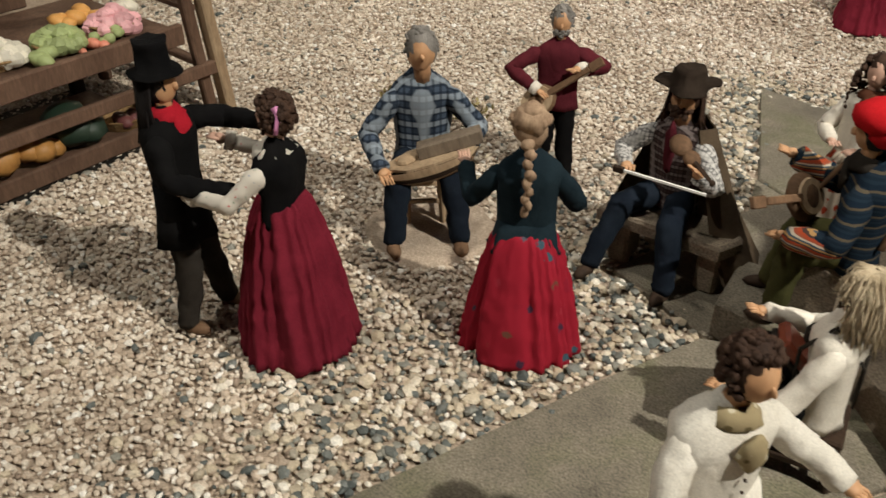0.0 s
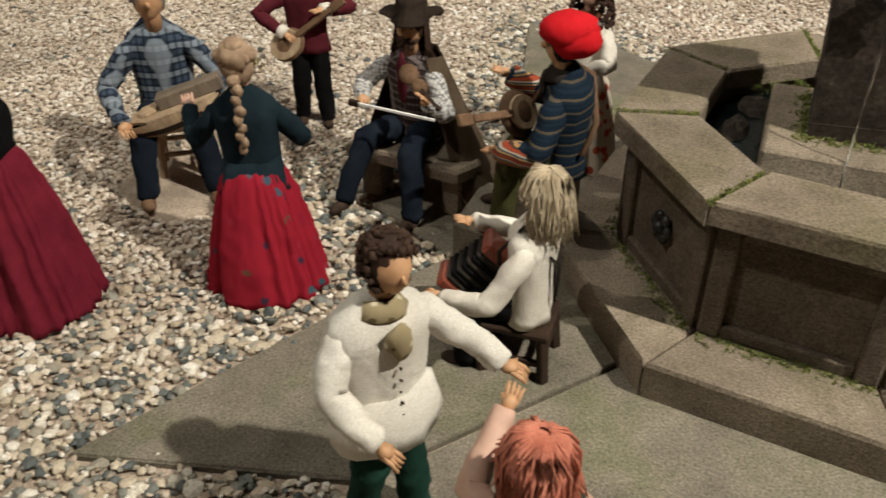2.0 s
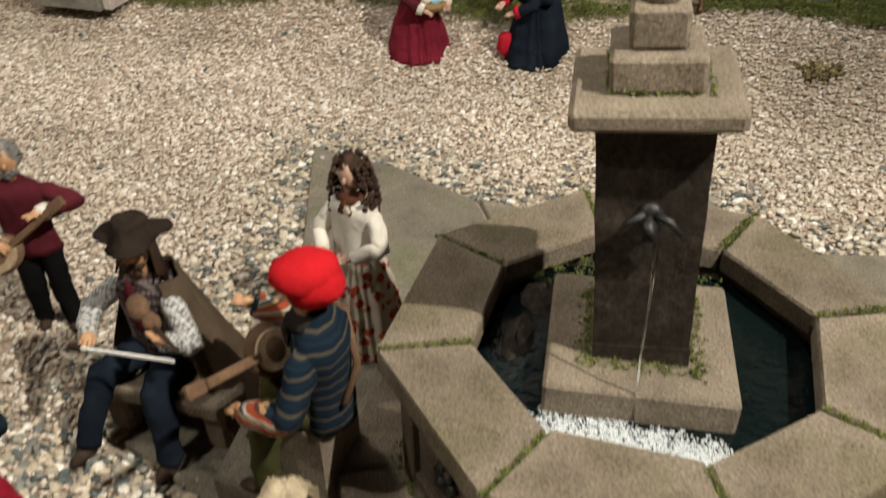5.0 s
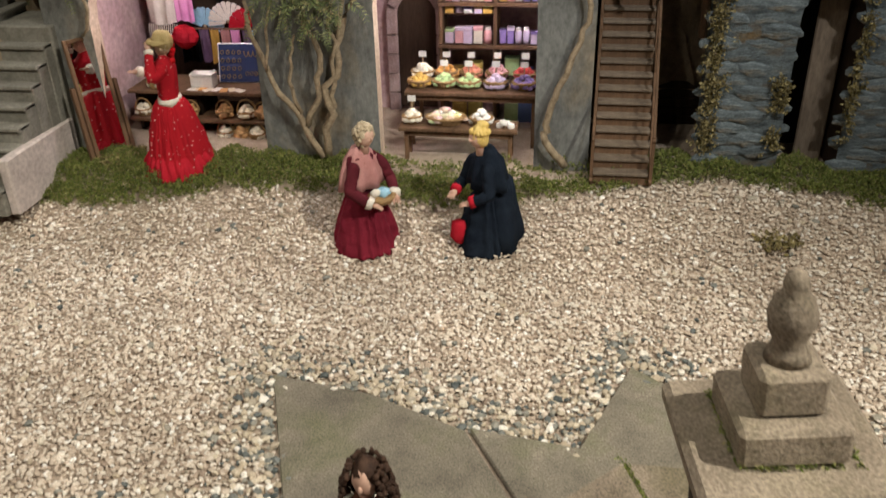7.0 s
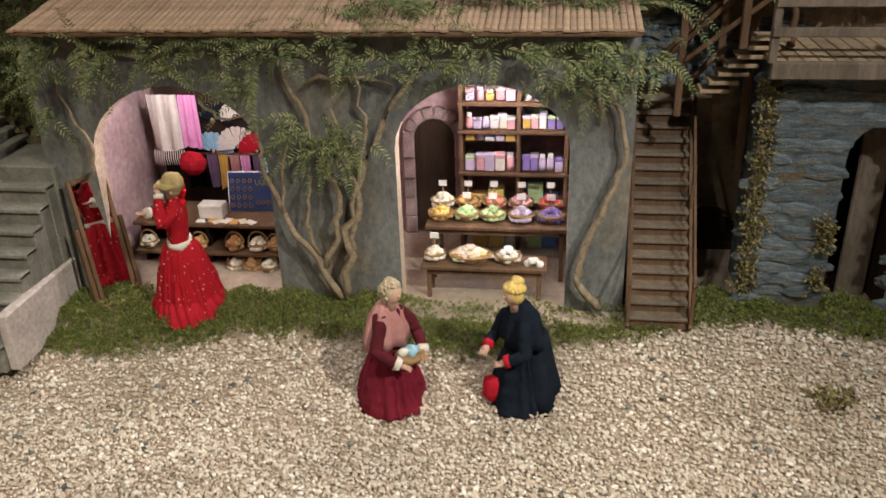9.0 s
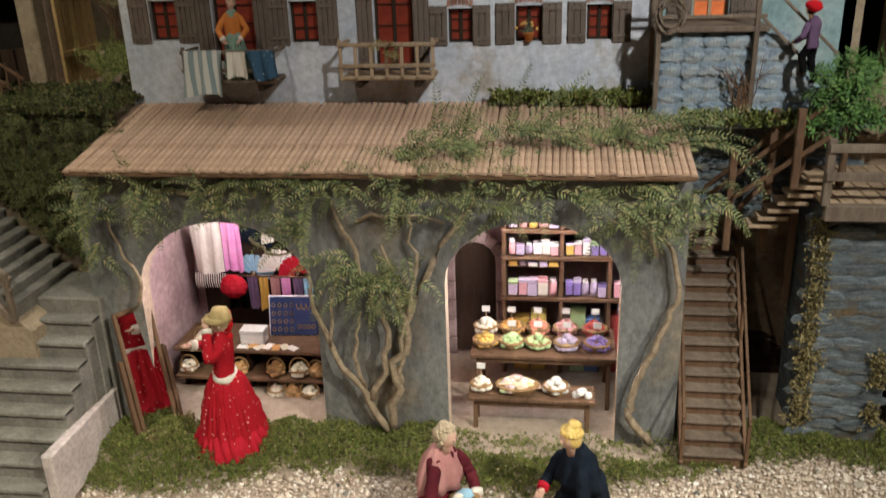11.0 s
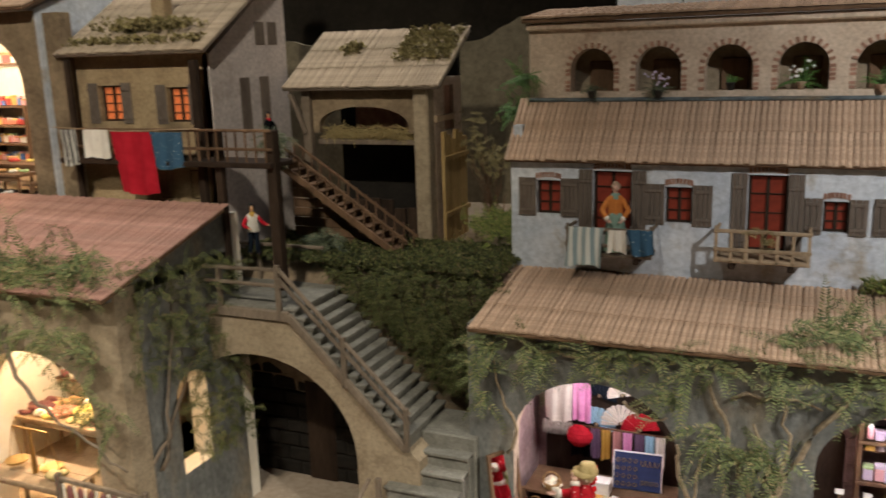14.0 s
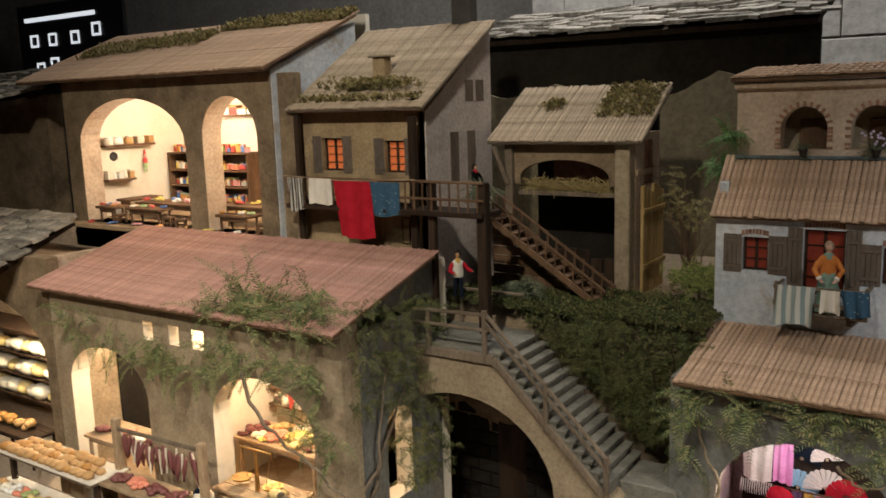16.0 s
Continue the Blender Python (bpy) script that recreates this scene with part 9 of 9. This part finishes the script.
def build_market():
    F = 0.16
    # cheese shop inside the market house
    table("cheese_table", "wooden table laden with cheeses and meats", -2.16, -1.87, 1.8, 1.93, 0.285, F, "pale_wood")
    for k, (x, yy, c, n, r, s) in enumerate(((-2.12, 1.86, "meat", 18, 0.03, 0.01), (-2.09, 1.83, "cream", 8, 0.016, 0.009), (-2.04, 1.84, "coral", 16, 0.028, 0.01), (-2.07, 1.9, "bread", 8, 0.02, 0.012), (-1.98, 1.86, "yellow", 4, 0.02, 0.018), (-1.94, 1.83, "cheese", 4, 0.02, 0.016), (-1.91, 1.88, "cheese", 4, 0.018, 0.018), (-2.0, 1.9, "cream", 4, 0.02, 0.014))):
        lumps("food_heap", ("heap of cured meats" if c in ("meat", "coral") else "wheels of pale yellow cheese") + " on the shop table", (x, yy, 0.286), "goods_" + c, n, r, s, 200 + k)
    table("scale_table", "small wooden counter holding brass scales", -1.97, -1.74, 1.56, 1.66, 0.285, F - 0.05, "pale_wood")
    sc = thing("balance_scale", "old brass balance scale with two pans", "scale", pose(-1.86, 1.6, 0.286))
    part("stand", Shape("brass").tube([(0, 0, 0), (0, 0, 0.1)], [0.006, 0.003], 8), sc)
    part("beam", plank("brass", (-0.05, 0, 0.098), (0.05, 0, 0.098), 0.004, 0.004), sc)
    for s in (-1, 1):
        part("pan", Shape("brass").lathe([(0.005, 0.012), (0.022, 0.018), (0.024, 0.023), (0.021, 0.0225)], 18, (s * 0.05, 0, 0)), sc)
        for d in (-1, 1):
            part("chain", Shape("brass").tube([(s * 0.05, 0, 0.098), (s * 0.05 + d * 0.021, 0, 0.022)], 0.001, 5), sc)
    lumps("bread_piece", "torn pale bread on paper on the counter", (-1.79, 1.6, 0.286), "goods_cheese", 6, 0.02, 0.012, 210)
    for j, z in enumerate((0.335, 0.385, 0.45)):
        sh = solid("wall_shelf", bx("brown_wood", (-2.16, 1.935, z - 0.006), (-1.9, 1.973, z), 0.001), "wooden wall shelf of the cheese shop", "shelf")
        shelf_row(-2.15, -1.92, 1.952, z, 8, ["cheese", "meat", "cream", "coral", "yellow", "white"], 220 + j, 0.035, "x", "shop")
    solid("garlic_string", Shape("goods_red").tube([(0, 0, 0), (0.002, -0.002, -0.05), (0, 0, -0.1)], [0.005, 0.009, 0.006], 8), "string of red peppers hanging in the shop", "peppers", pose(-2.06, 1.925, 0.44))
    for k in range(14):
        c = ("meat", "coral", "cheese", "cream", "yellow", "bread")[k % 6]
        lumps("food_heap", "small pile of sliced meat and cheese on the shop table", (-2.14 + 0.019 * k, 1.82 + 0.028 * (k % 4), 0.286), "goods_" + c, 9, 0.013, 0.006, 330 + k)
    # meats on a counter in the other arch
    table("meat_counter", "pale wooden counter with sliced meats", -2.5, -2.2, 1.58, 1.7, 0.3, F - 0.05, "pale_wood")
    for k, (x, c) in enumerate(((-2.46, "meat"), (-2.4, "coral"), (-2.33, "cream"), (-2.27, "meat"), (-2.24, "meat"))):
        lumps("meat_plate", "plate of sliced cured meats on the counter", (x, 1.62 + 0.02 * (k % 2), 0.301), "goods_" + c, 8, 0.024, 0.009, 230 + k)
    # sausage rack in front
    r = thing("sausage_rack", "pale wooden rack hung with sausages above a shelf of salami", "rack", pose(-2.06, 1.49, 0.05))
    for x in (-2.215, -1.91):
        wp("post", bx("pale_wood", (x - 0.009, 1.482, 0.05), (x + 0.009, 1.5, 0.43), 0.002), r)
    wp("top_rail", plank("grey_wood", (-2.215, 1.491, 0.405), (-1.91, 1.491, 0.412), 0.008, 0.008), r)
    wp("shelf", bx("pale_wood", (-2.22, 1.42, 0.29), (-1.905, 1.5, 0.3), 0.002), r)
    wp("low_shelf", bx("pale_wood", (-2.22, 1.4, 0.2), (-1.905, 1.5, 0.21), 0.002), r)
    rng = random.Random(240)
    saus = Shape("goods_meat")
    saus.smooth = True
    saus.tube([(0, 0, 0), (0.001, 0, -0.008), (-0.001, 0, -0.034), (0, 0, -0.06)], [0.0015, 0.005, 0.0055, 0.0015], 8)
    me = saus.mesh("sausage")
    thin = Shape("goods_cream")
    thin.tube([(0, 0, 0), (0, 0, -0.03), (0.001, 0, -0.065)], [0.0022, 0.003, 0.0016], 6)
    me2 = thin.mesh("thin_sausage")
    for k in range(30):
        wp("sausage" if k % 3 else "thin_sausage", me if k % 3 else me2, r, pose(-2.198 + 0.0095 * k, 1.488 + rng.uniform(-0.005, 0.005), 0.404 - 0.02 * rng.random(), rng.uniform(-10, 10), rng.uniform(-14, 14), 0))
    for k in range(9):
        lumps("salami_heap", "heap of dark salami on the rack shelf", (-2.19 + 0.032 * k, 1.455, 0.301 if k % 2 else 0.211), "goods_meat" if k % 3 else "goods_coral", 24, 0.022, 0.0075, 250 + k)
    # second rack beyond
    r2 = thing("sausage_rack", "grey wooden fence rack hung with red and white sausages", "rack", pose(-1.62, 1.55, 0.05))
    for x in (-1.73, -1.51):
        wp("post", bx("grey_wood", (x - 0.006, 1.54, 0.05), (x + 0.006, 1.552, 0.335), 0.002), r2)
    wp("top_rail", plank("grey_wood", (-1.74, 1.546, 0.325), (-1.48, 1.546, 0.318), 0.009, 0.009), r2)
    for k in range(15):
        wp("sausage" if k % 2 else "thin_sausage", me if k % 2 else me2, r2, pose(-1.715 + 0.0145 * k, 1.542, 0.316, 0, rng.uniform(-8, 8), 0))
    # bread stand
    b = thing("bread_stand", "tiered wooden stand covered with white cloth", "stand", pose(-2.4, 1.42, 0.05))
    for z, y0 in ((0.3, 1.4), (0.215, 1.34)):
        wp("tray", bx("grey_wood", (-2.6, y0, z - 0.01), (-2.2, y0 + 0.11, z), 0.002), b)
        wp("cloth", Shape("white_cloth").prism([(-2.605, y0 - 0.004), (-2.195, y0 - 0.004), (-2.195, y0 + 0.1), (-2.605, y0 + 0.1)], z, z + 0.0025, 0.001), b, None, "white cloth")
    for x in (-2.58, -2.22):
        wp("leg", bx("dark_wood", (x - 0.007, 1.42, 0.05), (x + 0.007, 1.434, 0.29), 0.002), b)
        wp("leg", bx("dark_wood", (x - 0.007, 1.35, 0.05), (x + 0.007, 1.364, 0.205), 0.002), b)
    for k in range(40):
        lumps("bread_loaf", "golden bread roll lying on white cloth", (-2.575 + 0.0265 * (k % 14) + 0.006 * (k // 14), 1.415 + 0.03 * (k // 14), 0.303), "goods_bread" if k % 5 else "goods_squash", 1, 0.02, 0.0135, 260 + k, "bread", "bread on the stand", 0.7)
    pal = ["bread", "cream", "white", "coral", "leaf", "cheese", "bread", "violet"]
    for k in range(11):
        lumps("pastry_plate", "plate of small pastries on the lower tray", (-2.57 + 0.033 * k, 1.38, 0.218), "goods_" + pal[k % 8], 8, 0.017, 0.008, 280 + k, "pastry", "pastries on the stand")
    # dairy with shelves of wrapped bundles
    d = thing("dairy_house", "tan plastered house with an arch full of cheese shelves", "house", pose(-3.1, 1.62, 0.06))
    wp("front_wall", wall_shape("brown_plaster", 0.8, 0.05, 0.76, 0.04, [(0.1, 0.755, 0.05, 0.46, 0.17)], "tan_plaster"), d, pose(-3.46, 1.62, 0))
    wp("back_wall", bx("cream_plaster", (-3.6, 1.98, 0.05), (-2.66, 2.0, 0.8), 0), d)
    wp("inner_side", bx("cream_plaster", (-2.69, 1.665, 0.05), (-2.67, 1.98, 0.76), 0), d)
    wp("ceiling_board", bx("cream_plaster", (-3.6, 1.665, 0.7), (-2.69, 1.98, 0.715), 0), d)
    rk = thing("cheese_rack", "dark wooden rack of wrapped yellow cheese bundles", "rack", pose(-3.15, 1.85, 0.05))
    for j, z in enumerate((0.23, 0.305, 0.38)):
        wp("shelf", bx("dark_wood", (-3.55, 1.78, z - 0.006), (-2.75, 1.9, z), 0.001), rk)
        for k in range(14):
            lumps("wrapped_cheese", "pale yellow wrapped cheese bundle on the rack", (-3.5 + 0.054 * k, 1.81, z + 0.001), "goods_cream" if (k + j) % 3 else "goods_cheese", 1, 0.022, 0.029, 300 + 20 * j + k, "cheese", "wrapped cheeses", 0.8)
    for x in (-3.5, -2.78):
        wp("upright", bx("dark_wood", (x - 0.005, 1.78, 0.05), (x + 0.005, 1.79, 0.45), 0.001), rk)
    basket((-3.0, 1.83, 0.459), "goods_bread", 390, 0.04, False, 0.006, "shallow woven basket on top of the rack", "bread_basket")
    wp("shelf", bx("dark_wood", (-3.5, 1.78, 0.45), (-2.75, 1.9, 0.458), 0.001), rk)
    table("dairy_table", "dark wooden table before the cheese rack", -3.2, -2.92, 1.66, 1.76, 0.165, 0.06, "dark_wood")
    for k in range(4):
        lumps("cheese_pot", "tan clay pot of cheese on the table", (-3.16 + 0.05 * k, 1.71, 0.166), "goods_squash" if k < 2 else "goods_bread", 4, 0.014, 0.014, 400 + k, "pot", "pots on the table", 0.9)


def build_toys():
    F = 0.8
    pal = ["red", "yellow", "blue", "white", "pink", "green", "orange", "coral", "bread"]
    for k, (y0, y1, z) in enumerate(((2.07, 2.27, 1.04), (2.07, 2.18, 0.925))):
        solid("wall_shelf", bx("brown_wood", (-3.02, y0, z - 0.007), (-2.985, y1, z), 0.001), "wooden wall shelf of the toy workshop", "shelf")
        shelf_row(y0, y1, -3.0, z, 5, ["bread", "cream", "white"], 420 + k, 0.035, "y", "plain")
    c = thing("toy_cabinet", "open wooden cabinet crowded with toys", "cabinet", pose(-2.78, 2.38, F))
    for z in (0.83, 0.885, 0.94, 1.0):
        wp("shelf", bx("brown_wood", (-3.0, 2.33, z - 0.006), (-2.6, 2.415, z), 0.001), c)
    for x in (-3.0, -2.8, -2.6):
        wp("side", bx("brown_wood", (x - 0.005, 2.33, F), (x + 0.005, 2.415, 1.0), 0.001), c)
    for j, z in enumerate((0.831, 0.886, 0.941, 1.001)):
        shelf_row(-2.99, -2.81, 2.355, z, 11, pal, 430 + j, 0.03, "x", "painted")
        shelf_row(-2.79, -2.61, 2.355, z, 11, pal, 440 + j, 0.03, "x", "painted")
    solid("high_shelf", bx("brown_wood", (-2.95, 2.37, 1.12), (-2.5, 2.418, 1.127), 0.001), "high wooden shelf of the toy workshop", "shelf")
    shelf_row(-2.93, -2.52, 2.395, 1.128, 10, ["white", "cream", "red", "bread"], 450, 0.035, "x", "painted")
    table("toy_bench", "wooden work table covered with toy parts", -2.9, -2.62, 2.1, 2.2, 0.852, F, "brown_wood", 0.006)
    table("toy_bench", "small wooden work table with toys", -2.52, -2.3, 2.1, 2.19, 0.858, F, "brown_wood", 0.006)
    table("toy_bench", "narrow work table against the wall", -3.0, -2.93, 2.1, 2.24, 0.858, F, "brown_wood", 0.006)
    for k in range(12):
        x = -2.88 + 0.05 * k
        if -2.62 < x < -2.52:
            continue
        lumps("toy_pile", "small heap of painted wooden toys", (x, 2.13 + 0.02 * (k % 3), 0.853 if x < -2.6 else 0.859), "goods_" + pal[k % 9], 5, 0.014, 0.007, 460 + k, "toys", "toy heaps")
    for k, (xa, xb, yy) in enumerate(((-2.95, -2.85, 1.985), (-2.8, -2.64, 1.99), (-2.38, -2.25, 1.985))):
        table("toy_table", "brown wooden table strewn with small toys", xa, xb, yy, yy + 0.065, 0.85, F, "brown_wood", 0.006)
        for q in range(5):
            lumps("toy_pile", "small heap of painted wooden toys", (xa + 0.015 + (xb - xa - 0.03) * q / 4, yy + 0.02 + 0.012 * (q % 3), 0.851), "goods_" + pal[(3 * k + 2 * q) % 9], 6, 0.009, 0.0045, 480 + 7 * k + q, "toys", "toy heaps")
    for k, x in enumerate((-2.825, -2.61, -2.53, -2.21)):
        stool("small_chair", "small wooden work stool among the toys", (x, 1.985 + 0.02 * (k % 2), F), 20 * k, 0.03, 0.03, 0.03, "brown_wood", 0.0025)
    for k in range(7):
        lumps("toy_scrap", "wooden toy parts lying on the workshop floor", (-2.94 + 0.11 * k, 1.965, F), "goods_" + pal[(2 * k) % 9], 6, 0.016, 0.0055, 500 + k, "toys", "toy heaps")
    p = Shape("goods_red")
    p.lathe([(0.009, 0.02), (0.008, 0.034), (0.004, 0.04)], 10)
    p.use("pale_skin").ball((0, 0, 0.047), 0.0065, 8, 6)
    p.use("goods_red").lathe([(0.007, 0.051), (0.001, 0.068)], 10)
    p.use("goods_green").lathe([(0.0085, 0.004), (0.0095, 0.02)], 10)
    p.tube([(0, 0.004, 0.005), (0, 0.005, -0.012)], 0.0025, 6)
    p.tube([(0, -0.004, 0.005), (0, -0.005, -0.012)], 0.0025, 6)
    solid("hanging_puppet", p, "wooden puppet in red and green hanging on the wall", "puppet", pose(-3.005, 2.235, 0.95))
    solid("wall_plate", Shape("iron").lathe([(0.016, 0), (0.014, 0.004)], 18, (0, 0, 0), 0, 1, 0, 1, 1, True, pose(0, 0, 0, 0, 90, 0)), "round dark plate on the workshop wall", "plate", pose(-3.018, 2.12, 1.0))


build_market()
build_toys()


# ---- vegetable stall ----
def build_stall():
    s = thing("vegetable_stall", "brown wooden market stall with tiers of vegetables", "stall", pose(-1.12, 0.4, 0))
    W = "stall_wood"
    y0, y1 = -0.15, 0.705
    wp("counter_board", bx(W, (-1.3, y0, 0.136), (-1.035, y1, 0.148), 0.002), s)
    wp("front_edge", bx(W, (-1.036, y0, 0.128), (-1.024, y1, 0.158), 0.002), s)
    wp("middle_rail", bx(W, (-1.036, y0, 0.068), (-1.026, y1 + 0.06, 0.088), 0.002), s)
    wp("tray_edge", bx(W, (-1.034, y0, 0.004), (-1.024, 0.66, 0.03), 0.002), s)
    wp("tray_board", bx(W, (-1.25, y0, 0.004), (-1.035, 0.66, 0.014), 0.002), s)
    for y in (y0 + 0.02, 0.25, 0.655):
        wp("leg", bx("dark_wood", (-1.06, y - 0.01, 0), (-1.037, y + 0.01, 0.136), 0.002), s)
        wp("leg", bx("dark_wood", (-1.29, y - 0.01, 0), (-1.27, y + 0.01, 0.136), 0.002), s)
    wp("corner_post", plank("pale_wood", (-1.035, 0.77, 0), (-1.035, 0.72, 0.5), 0.024, 0.018), s)
    wp("corner_post", plank(W, (-1.045, 0.745, 0.0), (-1.045, 0.7, 0.5), 0.014, 0.018), s)
    wp("side_rail", plank(W, (-1.03, 0.75, 0.075), (-1.3, 0.75, 0.09), 0.018, 0.008), s)
    wp("side_rail", plank(W, (-1.04, 0.735, 0.17), (-1.3, 0.735, 0.18), 0.016, 0.008), s)
    wp("back_post", plank(W, (-1.3, 0.72, 0), (-1.3, 0.7, 0.5), 0.02, 0.018), s)
    for y in (0.3, 0.42, 0.52):
        wp("crate_side", plank("stall_wood", (-1.27, y, 0.15), (-1.21, y + 0.06, 0.26), 0.04, 0.008), s)
    wp("back_board", bx("stall_wood", (-1.31, 0.2, 0.15), (-1.3, 0.62, 0.3), 0.002), s)
    pal = [("cream", "white cauliflowers"), ("cheese", "pale lettuces"), ("leaf", "leafy greens"), ("pink", "pale pink radishes")]
    for k, (y, c) in enumerate(((0.33, 0), (0.4, 1), (0.47, 0), (0.55, 2), (0.64, 3))):
        basket((-1.1 + 0.012 * (k % 2), y, 0.149), "goods_" + pal[c][0], 500 + k, 0.036, False, 0.011, f"shallow wicker basket of {pal[c][1]}", "vegetable_basket", False, 1.0)
    for k, (x, y, c, n, r, sz) in enumerate(((-1.17, 0.36, "cream", 7, 0.035, 0.018), (-1.16, 0.44, "white", 7, 0.035, 0.018), (-1.06, 0.5, "leaf", 6, 0.025, 0.011), (-1.06, 0.58, "coral", 5, 0.02, 0.008), (-1.07, 0.61, "leaf", 7, 0.024, 0.01), (-1.16, 0.62, "orange", 8, 0.03, 0.012), (-1.14, 0.68, "cream", 7, 0.022, 0.012), (-1.06, 0.37, "cheese", 5, 0.022, 0.014))):
        lumps("vegetable_heap", "heap of fresh vegetables on the counter", (x, y, 0.149), "goods_" + c, n, r, sz, 510 + k, "vegetables", "vegetables on the stall", 0.8)
    for k, (y, c, n, sz) in enumerate(((0.28, "squash", 4, 0.022), (0.35, "bread", 4, 0.022), (0.41, "squash", 4, 0.024), (0.475, "squash", 3, 0.024), (0.545, "dark_green", 2, 0.034), (0.625, "meat", 8, 0.011))):
        lumps("squash_heap", "round pumpkins and squashes in the lower tray" if c != "meat" else "dark onions heaped in the lower tray", (-1.075, y, 0.016), "goods_" + c, n, 0.022, sz, 520 + k, "squash", "squashes in the tray", 0.8)
    b = thing("wicker_tray", "round wicker tray in the lower tier", "basket", pose(-1.09, 0.62, 0.016))
    part("rim", Shape("wicker").lathe([(0.034, 0.0), (0.042, 0.016), (0.038, 0.0165), (0.03, 0.004)], 20), b)
    # thin near-black sheet paints shade over the stall's footprint
    solid("stall_shade_sheet", bx("shade_black", (-1.3, -0.2, -0.002), (-1.02, 0.66, 0.003), 0.001), "near-black sheet that paints the stall's shade on the ground", "plinth")


build_stall()
